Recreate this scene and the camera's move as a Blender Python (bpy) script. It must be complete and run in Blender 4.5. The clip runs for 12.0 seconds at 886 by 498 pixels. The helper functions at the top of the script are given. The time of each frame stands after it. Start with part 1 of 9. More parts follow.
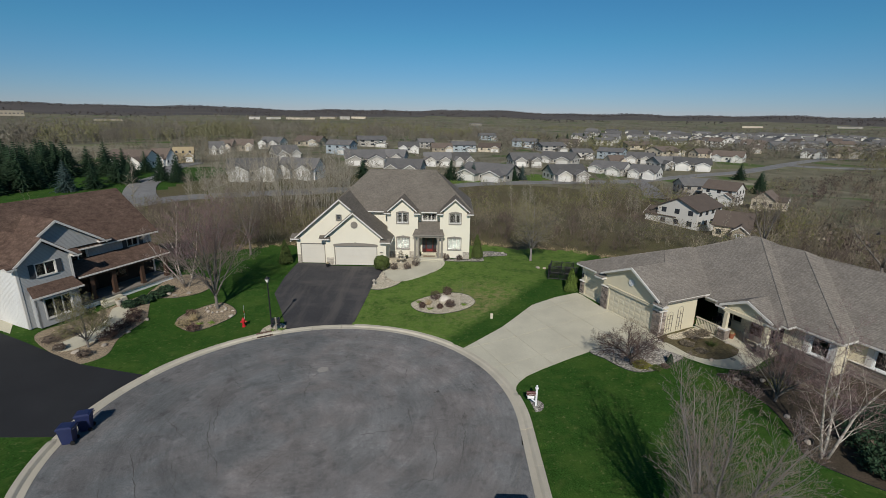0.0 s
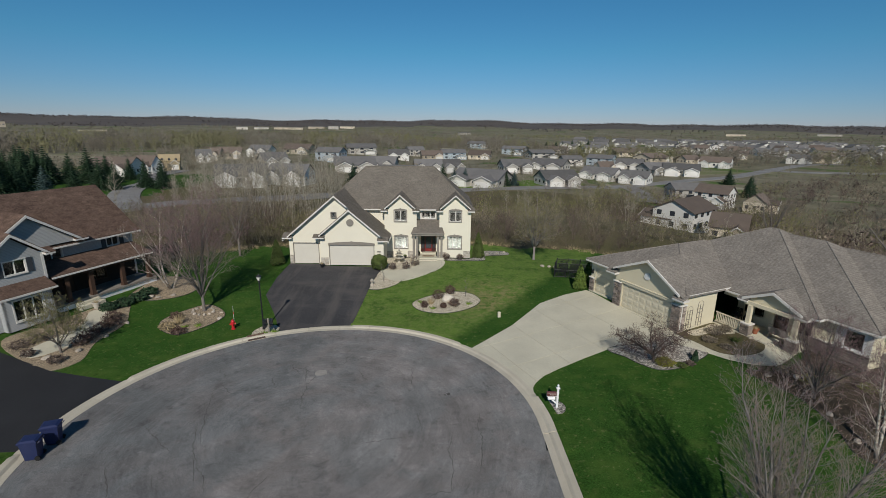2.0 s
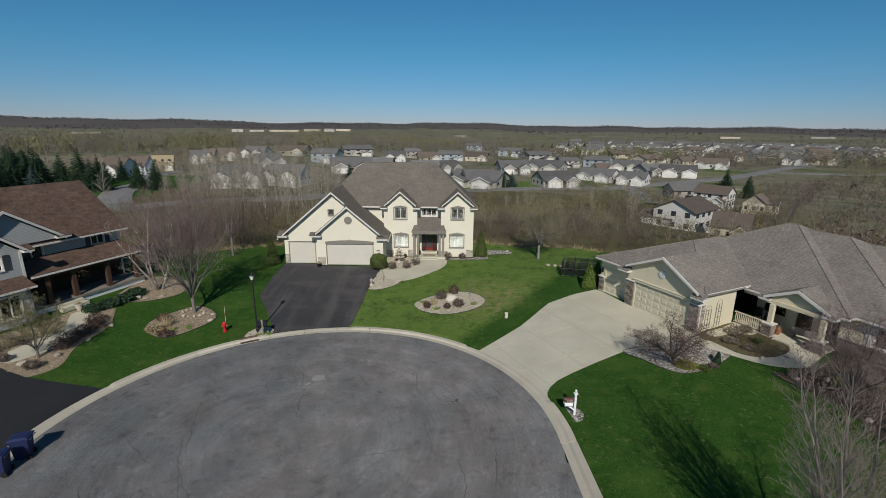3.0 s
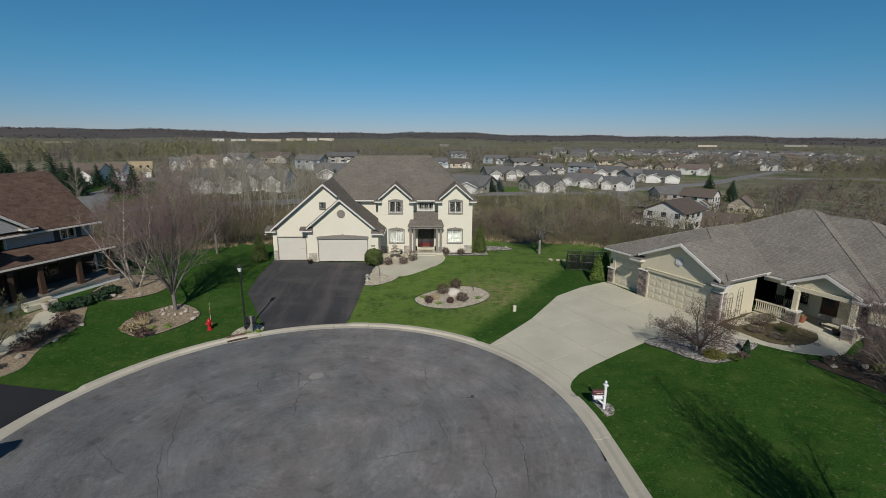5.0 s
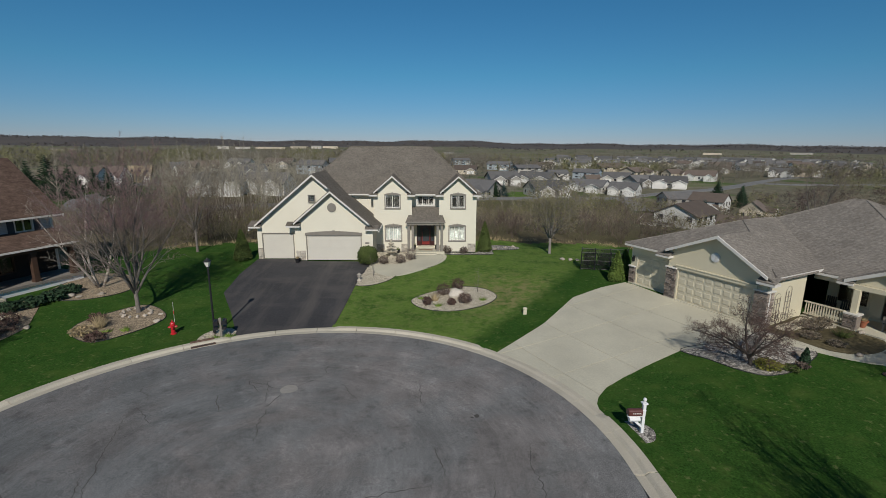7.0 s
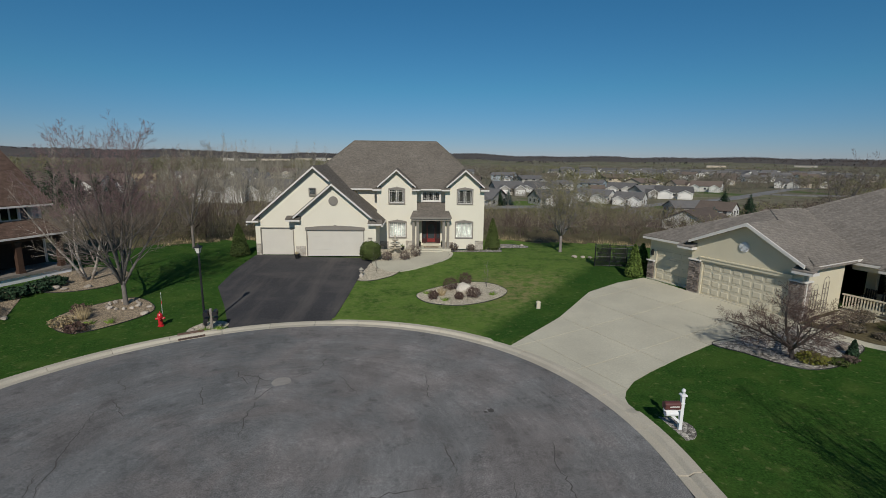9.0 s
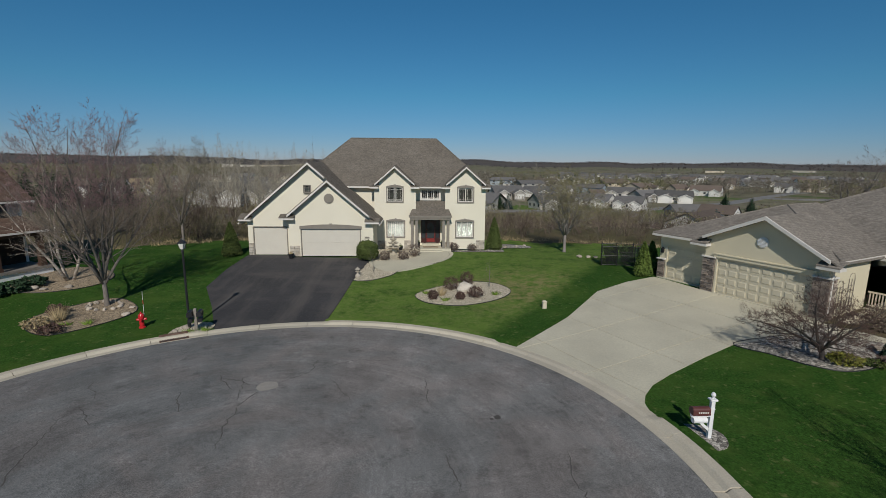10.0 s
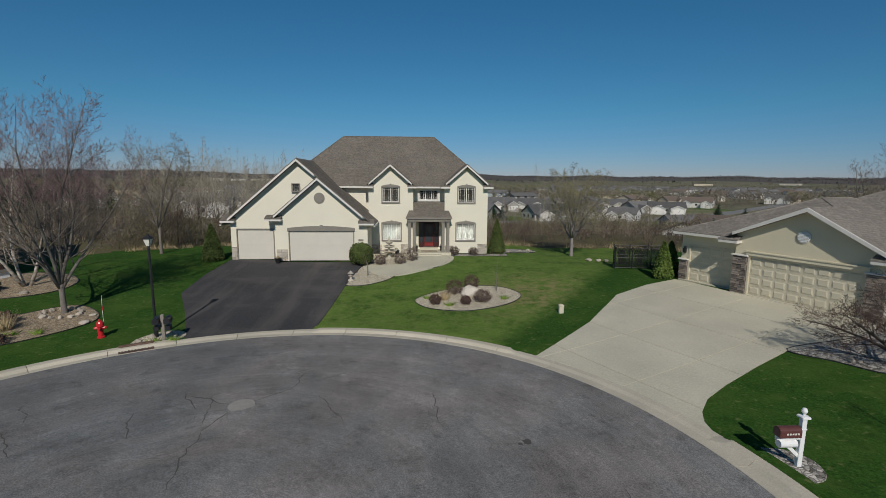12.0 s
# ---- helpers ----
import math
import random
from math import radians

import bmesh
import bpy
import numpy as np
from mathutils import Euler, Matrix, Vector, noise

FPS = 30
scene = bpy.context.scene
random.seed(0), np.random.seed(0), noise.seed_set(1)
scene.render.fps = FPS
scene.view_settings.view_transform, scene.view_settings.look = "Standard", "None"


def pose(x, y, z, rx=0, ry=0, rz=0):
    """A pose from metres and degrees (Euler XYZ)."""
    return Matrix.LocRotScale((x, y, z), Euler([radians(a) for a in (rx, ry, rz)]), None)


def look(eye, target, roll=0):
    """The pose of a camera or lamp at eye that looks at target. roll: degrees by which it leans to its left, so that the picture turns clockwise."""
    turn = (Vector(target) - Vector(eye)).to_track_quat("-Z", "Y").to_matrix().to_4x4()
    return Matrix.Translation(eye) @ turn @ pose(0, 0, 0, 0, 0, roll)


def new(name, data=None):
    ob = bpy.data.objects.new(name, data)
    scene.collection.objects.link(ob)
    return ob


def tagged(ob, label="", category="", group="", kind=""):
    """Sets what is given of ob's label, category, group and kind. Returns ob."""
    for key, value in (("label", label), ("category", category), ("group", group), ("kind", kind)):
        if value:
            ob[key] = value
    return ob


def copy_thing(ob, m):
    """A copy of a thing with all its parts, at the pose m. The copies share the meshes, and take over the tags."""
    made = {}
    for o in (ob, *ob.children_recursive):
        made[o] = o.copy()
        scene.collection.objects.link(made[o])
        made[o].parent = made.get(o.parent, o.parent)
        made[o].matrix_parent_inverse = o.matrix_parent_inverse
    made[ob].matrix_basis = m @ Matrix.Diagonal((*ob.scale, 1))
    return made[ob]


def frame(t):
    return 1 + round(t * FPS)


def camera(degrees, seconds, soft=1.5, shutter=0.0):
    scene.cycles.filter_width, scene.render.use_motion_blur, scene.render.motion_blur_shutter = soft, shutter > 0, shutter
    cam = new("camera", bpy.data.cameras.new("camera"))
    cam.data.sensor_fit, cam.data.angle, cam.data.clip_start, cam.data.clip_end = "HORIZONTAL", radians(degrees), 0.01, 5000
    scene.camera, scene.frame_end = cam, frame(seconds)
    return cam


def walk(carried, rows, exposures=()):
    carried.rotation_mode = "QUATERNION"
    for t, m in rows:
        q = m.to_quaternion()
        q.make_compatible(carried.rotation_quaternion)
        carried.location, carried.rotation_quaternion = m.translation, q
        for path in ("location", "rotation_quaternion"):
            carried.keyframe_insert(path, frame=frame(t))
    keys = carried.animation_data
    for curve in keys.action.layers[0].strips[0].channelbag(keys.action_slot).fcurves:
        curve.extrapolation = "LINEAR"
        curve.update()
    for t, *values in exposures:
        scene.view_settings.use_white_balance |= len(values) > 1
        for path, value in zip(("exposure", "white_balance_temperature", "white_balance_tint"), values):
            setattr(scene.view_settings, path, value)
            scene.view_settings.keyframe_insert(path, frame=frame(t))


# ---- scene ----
cam = camera(87.8, 12.0, soft=0.55)
PATH = [
    (0, (0.886, 0.677, 17.394), (0.858, 2.597, 16.835), 0.8),
    (0.5, (0.352, 0.876, 16.979), (0.339, 2.799, 16.43), 0.7),
    (1, (-0.017, 1.217, 16.52), (-0.021, 3.143, 15.981), 0.6),
    (1.5, (-0.251, 1.796, 16.028), (-0.244, 3.725, 15.5), 0.7),
    (2, (-0.334, 2.659, 15.536), (-0.317, 4.59, 15.017), 0.6),
    (2.5, (-0.489, 3.725, 15.058), (-0.462, 5.657, 14.544), 0.6),
    (3, (-0.941, 4.451, 14.61), (-0.907, 6.385, 14.102), 0.6),
    (5, (-2.318, 6.433, 12.575), (-2.216, 8.375, 12.106), 0.5),
    (5.5, (-2.091, 7.521, 12.082), (-1.988, 9.465, 11.621), 0.4),
    (6, (-1.891, 8.706, 11.574), (-1.791, 10.652, 11.123), 0.5),
    (6.5, (-1.849, 9.723, 11.125), (-1.75, 11.671, 10.681), 0.4),
    (7, (-1.885, 10.325, 10.67), (-1.798, 12.276, 10.235), 0.5),
    (9, (-2.053, 11.909, 8.874), (-1.981, 13.871, 8.491), 0.6),
    (9.5, (-2.015, 12.535, 8.464), (-1.941, 14.499, 8.093), 0.5),
    (10, (-2.053, 13.327, 8.056), (-1.978, 15.293, 7.698), 0.5),
    (10.5, (-2.211, 14.157, 7.676), (-2.127, 16.126, 7.334), 0.4),
    (11, (-2.381, 14.857, 7.353), (-2.289, 16.828, 7.022), 0.5),
    (11.5, (-2.398, 15.485, 7.019), (-2.3, 17.458, 6.705), 0.4),
    (12, (-2.558, 16.037, 6.746), (-2.449, 18.011, 6.447), 0.4),
]
walk(cam, [(t, look(eye, target, roll)) for t, eye, target, roll in PATH], [(0, 0.22, 6500, 10), (5, 0.15, 6500, 10), (9, 0.05, 6500, 10), (12, 0.0, 6500, 10)])

# ---- sky and sun: clear day, sun behind the camera ----
SUN_EL, SUN_AZ = radians(36.5), radians(181.0)  # compass angle from +y, clockwise
world = bpy.data.worlds.new("clear_sky")
scene.world = world
world.use_nodes = True
wn = world.node_tree.nodes
sky = wn.new("ShaderNodeTexSky")
sky.sky_type = "NISHITA"
sky.sun_disc = False
sky.sun_elevation, sky.sun_rotation = SUN_EL, SUN_AZ
sky.altitude, sky.air_density, sky.dust_density, sky.ozone_density = 300, 1.0, 0.0, 4.5
wn["Background"].inputs["Strength"].default_value = 0.058
tint = wn.new("ShaderNodeMix")
tint.data_type, tint.blend_type = "RGBA", "MULTIPLY"
tint.inputs["Factor"].default_value = 1.0
up = wn.new("ShaderNodeTexCoord")
upz = wn.new("ShaderNodeSeparateXYZ")
hue = wn.new("ShaderNodeValToRGB")  # deep spring blue above a greyer horizon
ramp = hue.color_ramp
ramp.elements[0].position, ramp.elements[0].color = 0.0, (0.56, 0.64, 0.94, 1)
ramp.elements[1].position, ramp.elements[1].color = 0.75, (0.42, 0.60, 0.66, 1)
for pos, col in ((0.07, (0.45, 0.70, 0.93, 1)), (0.14, (0.37, 0.79, 0.93, 1)), (0.40, (0.31, 0.88, 1.03, 1))):
    ramp.elements.new(pos).color = col
links = world.node_tree.links
links.new(up.outputs["Generated"], upz.inputs[0])
links.new(upz.outputs["Z"], hue.inputs["Fac"])
links.new(sky.outputs[0], tint.inputs["A"])
links.new(hue.outputs["Color"], tint.inputs["B"])
links.new(tint.outputs["Result"], wn["Background"].inputs["Color"])
sun_dir = Vector((math.sin(SUN_AZ) * math.cos(SUN_EL), math.cos(SUN_AZ) * math.cos(SUN_EL), math.sin(SUN_EL)))
sun = new("sun", bpy.data.lights.new("sun", "SUN"))
sun.data.energy, sun.data.angle, sun.data.color = 3.1, radians(0.53), (1.0, 0.95, 0.86)
sun.matrix_world = look(sun_dir * 100, (0, 0, 0))


# ---- materials ----
def material(name, colour, rough=0.8, second=None, scale=1.0, amount=0.5, grain=0.0, grain_scale=30.0, bump=0.0, bump_scale=40.0,
             metal=0.0, per_object=0.0, stretch=(1, 1, 1), island=0.0, spec=0.3):
    """A surface in two colours mixed by large soft noise, with fine grain, bump and some change from piece to piece."""
    m = bpy.data.materials.new(name)
    m.use_nodes = True
    n, l = m.node_tree.nodes, m.node_tree.links
    b = n["Principled BSDF"]
    b.inputs["Roughness"].default_value, b.inputs["Metallic"].default_value = rough, metal
    b.inputs["Specular IOR Level"].default_value = spec
    geo = n.new("ShaderNodeTexCoord")
    mp = n.new("ShaderNodeMapping")
    mp.inputs["Scale"].default_value = stretch
    l.new(geo.outputs["Object"], mp.inputs["Vector"])
    def noise_of(s, detail=4):
        t = n.new("ShaderNodeTexNoise")
        t.inputs["Scale"].default_value, t.inputs["Detail"].default_value = s, detail
        l.new(mp.outputs[0], t.inputs["Vector"])
        return t.outputs[0]
    mix = n.new("ShaderNodeMix")
    mix.data_type = "RGBA"
    mix.inputs["A"].default_value, mix.inputs["B"].default_value = (*colour, 1), (*(second or colour), 1)
    ramp = n.new("ShaderNodeMapRange")
    ramp.inputs["From Min"].default_value, ramp.inputs["From Max"].default_value = 0.5 - amount / 3, 0.5 + amount / 3
    l.new(noise_of(scale), ramp.inputs["Value"])
    l.new(ramp.outputs[0], mix.inputs["Factor"])
    out = mix.outputs["Result"]
    def scaled(out, value, strength):
        """Multiplies the colour by 1 - strength .. 1 + strength."""
        r = n.new("ShaderNodeMapRange")
        r.inputs["To Min"].default_value, r.inputs["To Max"].default_value = 1 - strength, 1 + strength
        l.new(value, r.inputs["Value"])
        v = n.new("ShaderNodeVectorMath")
        v.operation = "SCALE"
        l.new(out, v.inputs[0])
        l.new(r.outputs[0], v.inputs["Scale"])
        return v.outputs[0]
    if grain:
        out = scaled(out, noise_of(grain_scale, 2), grain * 1.6)
    if per_object:
        o = n.new("ShaderNodeObjectInfo")
        out = scaled(out, o.outputs["Random"], per_object)
    if island:
        g = n.new("ShaderNodeNewGeometry")
        out = scaled(out, g.outputs["Random Per Island"], island)
    l.new(out, b.inputs["Base Color"])
    if bump:
        bp = n.new("ShaderNodeBump")
        bp.inputs["Strength"].default_value, bp.inputs["Distance"].default_value = bump, 0.02
        l.new(noise_of(bump_scale, 3), bp.inputs["Height"])
        l.new(bp.outputs[0], b.inputs["Normal"])
    return m


def bands(m, axis, period, depth, dark=0.15, sharp=True, wobble=0.0):
    """Adds courses (siding laps, shingle rows) along one axis to a material: a saw-tooth relief and a thin darker joint."""
    n, l = m.node_tree.nodes, m.node_tree.links
    b = n["Principled BSDF"]
    geo = n.new("ShaderNodeTexCoord")
    sep = n.new("ShaderNodeSeparateXYZ")
    l.new(geo.outputs["Object"], sep.inputs[0])
    d = n.new("ShaderNodeMath")
    d.operation = "DIVIDE"
    l.new(sep.outputs["XYZ".index(axis)], d.inputs[0])
    d.inputs[1].default_value = period
    f = n.new("ShaderNodeMath")
    f.operation = "FRACT"
    l.new(d.outputs[0], f.inputs[0])
    line = n.new("ShaderNodeMath")
    line.operation = "LESS_THAN"
    l.new(f.outputs[0], line.inputs[0])
    line.inputs[1].default_value = 0.14
    old = b.inputs["Base Color"].links[0].from_socket
    k = n.new("ShaderNodeMapRange")
    k.inputs["To Min"].default_value, k.inputs["To Max"].default_value = 1.0, 1 - dark
    l.new(line.outputs[0], k.inputs["Value"])
    v = n.new("ShaderNodeVectorMath")
    v.operation = "SCALE"
    l.new(old, v.inputs[0])
    l.new(k.outputs[0], v.inputs["Scale"])
    l.new(v.outputs[0], b.inputs["Base Color"])
    bp = n.new("ShaderNodeBump")
    bp.inputs["Distance"].default_value, bp.invert = depth, True
    l.new(f.outputs[0], bp.inputs["Height"])
    if b.inputs["Normal"].links:
        l.new(b.inputs["Normal"].links[0].from_socket, bp.inputs["Normal"])
    l.new(bp.outputs[0], b.inputs["Normal"])
    return m


def shingles(name, colour, second, mottle=0.08):
    """Asphalt shingles: courses by height with staggered tabs of slightly different shades."""
    m = material(name, colour, 0.95, second, 0.5, 0.8, 0.22, 60, 0.25, 60, spec=0.15)
    n, l = m.node_tree.nodes, m.node_tree.links
    b = n["Principled BSDF"]
    tc = n.new("ShaderNodeTexCoord")
    mp = n.new("ShaderNodeMapping")
    mp.inputs["Scale"].default_value = (1 / 0.12, 1 / 0.12, 1 / 0.066)
    l.new(tc.outputs["Object"], mp.inputs["Vector"])
    fl = n.new("ShaderNodeVectorMath")
    fl.operation = "FLOOR"
    sn = n.new("ShaderNodeVectorMath")
    sn.operation = "ADD"
    l.new(mp.outputs[0], sn.inputs[0])
    sn.inputs[1].default_value = (0.3, 0.3, 0)
    l.new(sn.outputs[0], fl.inputs[0])
    w = n.new("ShaderNodeTexWhiteNoise")
    l.new(fl.outputs[0], w.inputs["Vector"])
    k = n.new("ShaderNodeMapRange")
    k.inputs["To Min"].default_value, k.inputs["To Max"].default_value = 0.82, 1.18
    l.new(w.outputs["Value"], k.inputs["Value"])
    v = n.new("ShaderNodeVectorMath")
    v.operation = "SCALE"
    l.new(b.inputs["Base Color"].links[0].from_socket, v.inputs[0])
    spread = n.new("ShaderNodeMapping")
    spread.inputs["Scale"].default_value = (1.5, 1.5, 4.0)
    l.new(tc.outputs["Object"], spread.inputs["Vector"])
    cloud = n.new("ShaderNodeTexNoise")
    cloud.inputs["Scale"].default_value, cloud.inputs["Detail"].default_value = 1.0, 3
    l.new(spread.outputs[0], cloud.inputs["Vector"])
    shade = n.new("ShaderNodeMapRange")
    shade.inputs["From Min"].default_value, shade.inputs["From Max"].default_value = 0.3, 0.7
    shade.inputs["To Min"].default_value, shade.inputs["To Max"].default_value = 1 - mottle, 1 + mottle
    l.new(cloud.outputs[0], shade.inputs["Value"])
    both = n.new("ShaderNodeMath")
    both.operation = "MULTIPLY"
    l.new(k.outputs[0], both.inputs[0])
    l.new(shade.outputs[0], both.inputs[1])
    l.new(both.outputs[0], v.inputs["Scale"])
    l.new(v.outputs[0], b.inputs["Base Color"])
    return bands(m, "Z", 0.066, 0.010, 0.30)


def glass_material(name):
    m = bpy.data.materials.new(name)
    m.use_nodes = True
    b = m.node_tree.nodes["Principled BSDF"]
    b.inputs["Base Color"].default_value = (0.75, 0.82, 0.82, 1)
    b.inputs["Roughness"].default_value, b.inputs["Transmission Weight"].default_value, b.inputs["IOR"].default_value = 0.02, 1.0, 1.45
    return m


def asphalt_material(name, colour, second, cracks=0.0, rings=False):
    """Weathered asphalt: stains at two sizes, stone grain, wandering dark cracks."""
    m = material(name, colour, 0.9, second, 0.12, 0.55, 0.2, 45, 0.3, 90, spec=0.25)
    n, l = m.node_tree.nodes, m.node_tree.links
    b = n["Principled BSDF"]
    tc = n.new("ShaderNodeTexCoord")
    out = b.inputs["Base Color"].links[0].from_socket
    st = n.new("ShaderNodeTexNoise")
    st.inputs["Scale"].default_value, st.inputs["Detail"].default_value, st.inputs["Distortion"].default_value = 0.55, 6, 0.6
    l.new(tc.outputs["Object"], st.inputs["Vector"])
    k = n.new("ShaderNodeMapRange")
    k.inputs["From Min"].default_value, k.inputs["From Max"].default_value = 0.35, 0.7
    k.inputs["To Min"].default_value, k.inputs["To Max"].default_value = 0.93, 1.07
    l.new(st.outputs[0], k.inputs["Value"])
    v = n.new("ShaderNodeVectorMath")
    v.operation = "SCALE"
    l.new(out, v.inputs[0])
    l.new(k.outputs[0], v.inputs["Scale"])
    out = v.outputs[0]
    if rings:  # tyre-worn bands that follow the turning circle
        sub = n.new("ShaderNodeVectorMath")
        sub.operation = "SUBTRACT"
        sub.inputs[1].default_value = (-7.6, 23.8, 0)
        l.new(tc.outputs["Object"], sub.inputs[0])
        xyz = n.new("ShaderNodeSeparateXYZ")
        l.new(sub.outputs[0], xyz.inputs[0])
        at = n.new("ShaderNodeMath")
        at.operation = "ARCTAN2"
        l.new(xyz.outputs["X"], at.inputs[0])
        l.new(xyz.outputs["Y"], at.inputs[1])
        ln = n.new("ShaderNodeVectorMath")
        ln.operation = "LENGTH"
        l.new(sub.outputs[0], ln.inputs[0])
        cb = n.new("ShaderNodeCombineXYZ")
        l.new(at.outputs[0], cb.inputs["X"])
        l.new(ln.outputs["Value"], cb.inputs["Y"])
        for sx, sy, lo, hi in ((0.9, 0.75, 0.84, 1.10), (3.5, 6.0, 0.90, 1.08)):
            mpp = n.new("ShaderNodeMapping")
            mpp.inputs["Scale"].default_value = (sx, sy, 1)
            l.new(cb.outputs[0], mpp.inputs["Vector"])
            nz = n.new("ShaderNodeTexNoise")
            nz.inputs["Scale"].default_value, nz.inputs["Detail"].default_value = 1.0, 5
            l.new(mpp.outputs[0], nz.inputs["Vector"])
            kk = n.new("ShaderNodeMapRange")
            kk.inputs["From Min"].default_value, kk.inputs["From Max"].default_value = 0.3, 0.7
            kk.inputs["To Min"].default_value, kk.inputs["To Max"].default_value = lo, hi
            l.new(nz.outputs[0], kk.inputs["Value"])
            vv = n.new("ShaderNodeVectorMath")
            vv.operation = "SCALE"
            l.new(out, vv.inputs[0])
            l.new(kk.outputs[0], vv.inputs["Scale"])
            out = vv.outputs[0]
    if cracks:
        warp = n.new("ShaderNodeTexNoise")
        warp.inputs["Scale"].default_value, warp.inputs["Detail"].default_value = 0.9, 5
        l.new(tc.outputs["Object"], warp.inputs["Vector"])
        add = n.new("ShaderNodeVectorMath")
        add.operation = "MULTIPLY_ADD"
        l.new(warp.outputs["Color"], add.inputs[0])
        add.inputs[1].default_value = (2.2, 2.2, 0)
        l.new(tc.outputs["Object"], add.inputs[2])
        vo = n.new("ShaderNodeTexVoronoi")
        vo.feature = "DISTANCE_TO_EDGE"
        vo.inputs["Scale"].default_value = 0.2
        l.new(add.outputs[0], vo.inputs["Vector"])
        c = n.new("ShaderNodeMapRange")
        c.inputs["From Min"].default_value, c.inputs["From Max"].default_value = 0.0006, 0.0045
        c.inputs["To Min"].default_value, c.inputs["To Max"].default_value = 1 - cracks, 1.0
        l.new(vo.outputs["Distance"], c.inputs["Value"])
        msk = n.new("ShaderNodeTexNoise")
        msk.inputs["Scale"].default_value = 0.25
        l.new(tc.outputs["Object"], msk.inputs["Vector"])
        mk = n.new("ShaderNodeMapRange")
        mk.inputs["From Min"].default_value, mk.inputs["From Max"].default_value = 0.48, 0.56
        l.new(msk.outputs[0], mk.inputs["Value"])
        mx = n.new("ShaderNodeMix")
        l.new(mk.outputs[0], mx.inputs["Factor"])
        mx.inputs["A"].default_value = 1.0
        l.new(c.outputs[0], mx.inputs["B"])
        v2 = n.new("ShaderNodeVectorMath")
        v2.operation = "SCALE"
        l.new(out, v2.inputs[0])
        l.new(mx.outputs["Result"], v2.inputs["Scale"])
        out = v2.outputs[0]
    l.new(out, b.inputs["Base Color"])
    return m


def road_material():
    """Old asphalt: cool sealed patches beside warm worn aggregate, dark stains, pale scuffs, visible stone speckle."""
    m = asphalt_material("old_asphalt", (0.198, 0.197, 0.196), (0.228, 0.217, 0.210), 0.0, rings=True)
    n, l = m.node_tree.nodes, m.node_tree.links
    b = n["Principled BSDF"]
    tc = n.new("ShaderNodeTexCoord")
    out = b.inputs["Base Color"].links[0].from_socket
    for scale, detail, rough, lo, hi, dark, light in ((0.22, 9, 0.70, 0.42, 0.58, 0.91, 1.06), (0.45, 9, 0.72, 0.42, 0.60, 0.91, 1.08), (1.3, 8, 0.75, 0.53, 0.66, 1.0, 0.70), (0.9, 9, 0.78, 0.57, 0.68, 1.0, 1.22), (30.0, 2, 0.5, 0.35, 0.65, 0.72, 1.28), (9.0, 4, 0.6, 0.35, 0.65, 0.92, 1.08)):
        t = n.new("ShaderNodeTexNoise")
        t.inputs["Scale"].default_value, t.inputs["Detail"].default_value, t.inputs["Roughness"].default_value = scale, detail, rough
        l.new(tc.outputs["Object"], t.inputs["Vector"])
        k = n.new("ShaderNodeMapRange")
        k.inputs["From Min"].default_value, k.inputs["From Max"].default_value = lo, hi
        k.inputs["To Min"].default_value, k.inputs["To Max"].default_value = dark, light
        l.new(t.outputs[0], k.inputs["Value"])
        v = n.new("ShaderNodeVectorMath")
        v.operation = "SCALE"
        l.new(out, v.inputs[0])
        l.new(k.outputs[0], v.inputs["Scale"])
        out = v.outputs[0]
    hue = n.new("ShaderNodeMix")  # cool sealed patches, warm bare aggregate
    hue.data_type = "RGBA"
    hue.inputs["A"].default_value, hue.inputs["B"].default_value = (0.985, 1.0, 1.0, 1), (1.035, 0.99, 0.97, 1)
    t = n.new("ShaderNodeTexNoise")
    t.inputs["Scale"].default_value, t.inputs["Detail"].default_value, t.inputs["Roughness"].default_value, t.inputs["Distortion"].default_value = 0.32, 9, 0.66, 0.5
    l.new(tc.outputs["Object"], t.inputs["Vector"])
    k = n.new("ShaderNodeMapRange")
    k.inputs["From Min"].default_value, k.inputs["From Max"].default_value = 0.44, 0.56
    l.new(t.outputs[0], k.inputs["Value"])
    l.new(k.outputs[0], hue.inputs["Factor"])
    v = n.new("ShaderNodeVectorMath")
    v.operation = "MULTIPLY"
    l.new(out, v.inputs[0])
    l.new(hue.outputs["Result"], v.inputs[1])
    # cooler western asphalt with a ragged edge, darkened further: lens vignetting put into colour
    xyz = n.new("ShaderNodeSeparateXYZ")
    l.new(tc.outputs["Object"], xyz.inputs[0])
    rag = n.new("ShaderNodeMath")
    rag.operation = "MULTIPLY_ADD"
    l.new(t.outputs[0], rag.inputs[0])
    rag.inputs[1].default_value = 9.0
    l.new(xyz.outputs["X"], rag.inputs[2])
    west = n.new("ShaderNodeMapRange")
    west.inputs["From Min"].default_value, west.inputs["From Max"].default_value = -3.5, -6.5
    l.new(rag.outputs[0], west.inputs["Value"])
    west_tone = n.new("ShaderNodeMix")
    west_tone.data_type = "RGBA"
    west_tone.inputs["A"].default_value, west_tone.inputs["B"].default_value = (1, 1, 1, 1), (0.80, 0.83, 0.85, 1)
    l.new(west.outputs[0], west_tone.inputs["Factor"])
    cover = n.new("ShaderNodeVectorMath")
    cover.operation = "MULTIPLY"
    l.new(v.outputs[0], cover.inputs[0])
    l.new(west_tone.outputs["Result"], cover.inputs[1])
    l.new(cover.outputs[0], b.inputs["Base Color"])
    return m


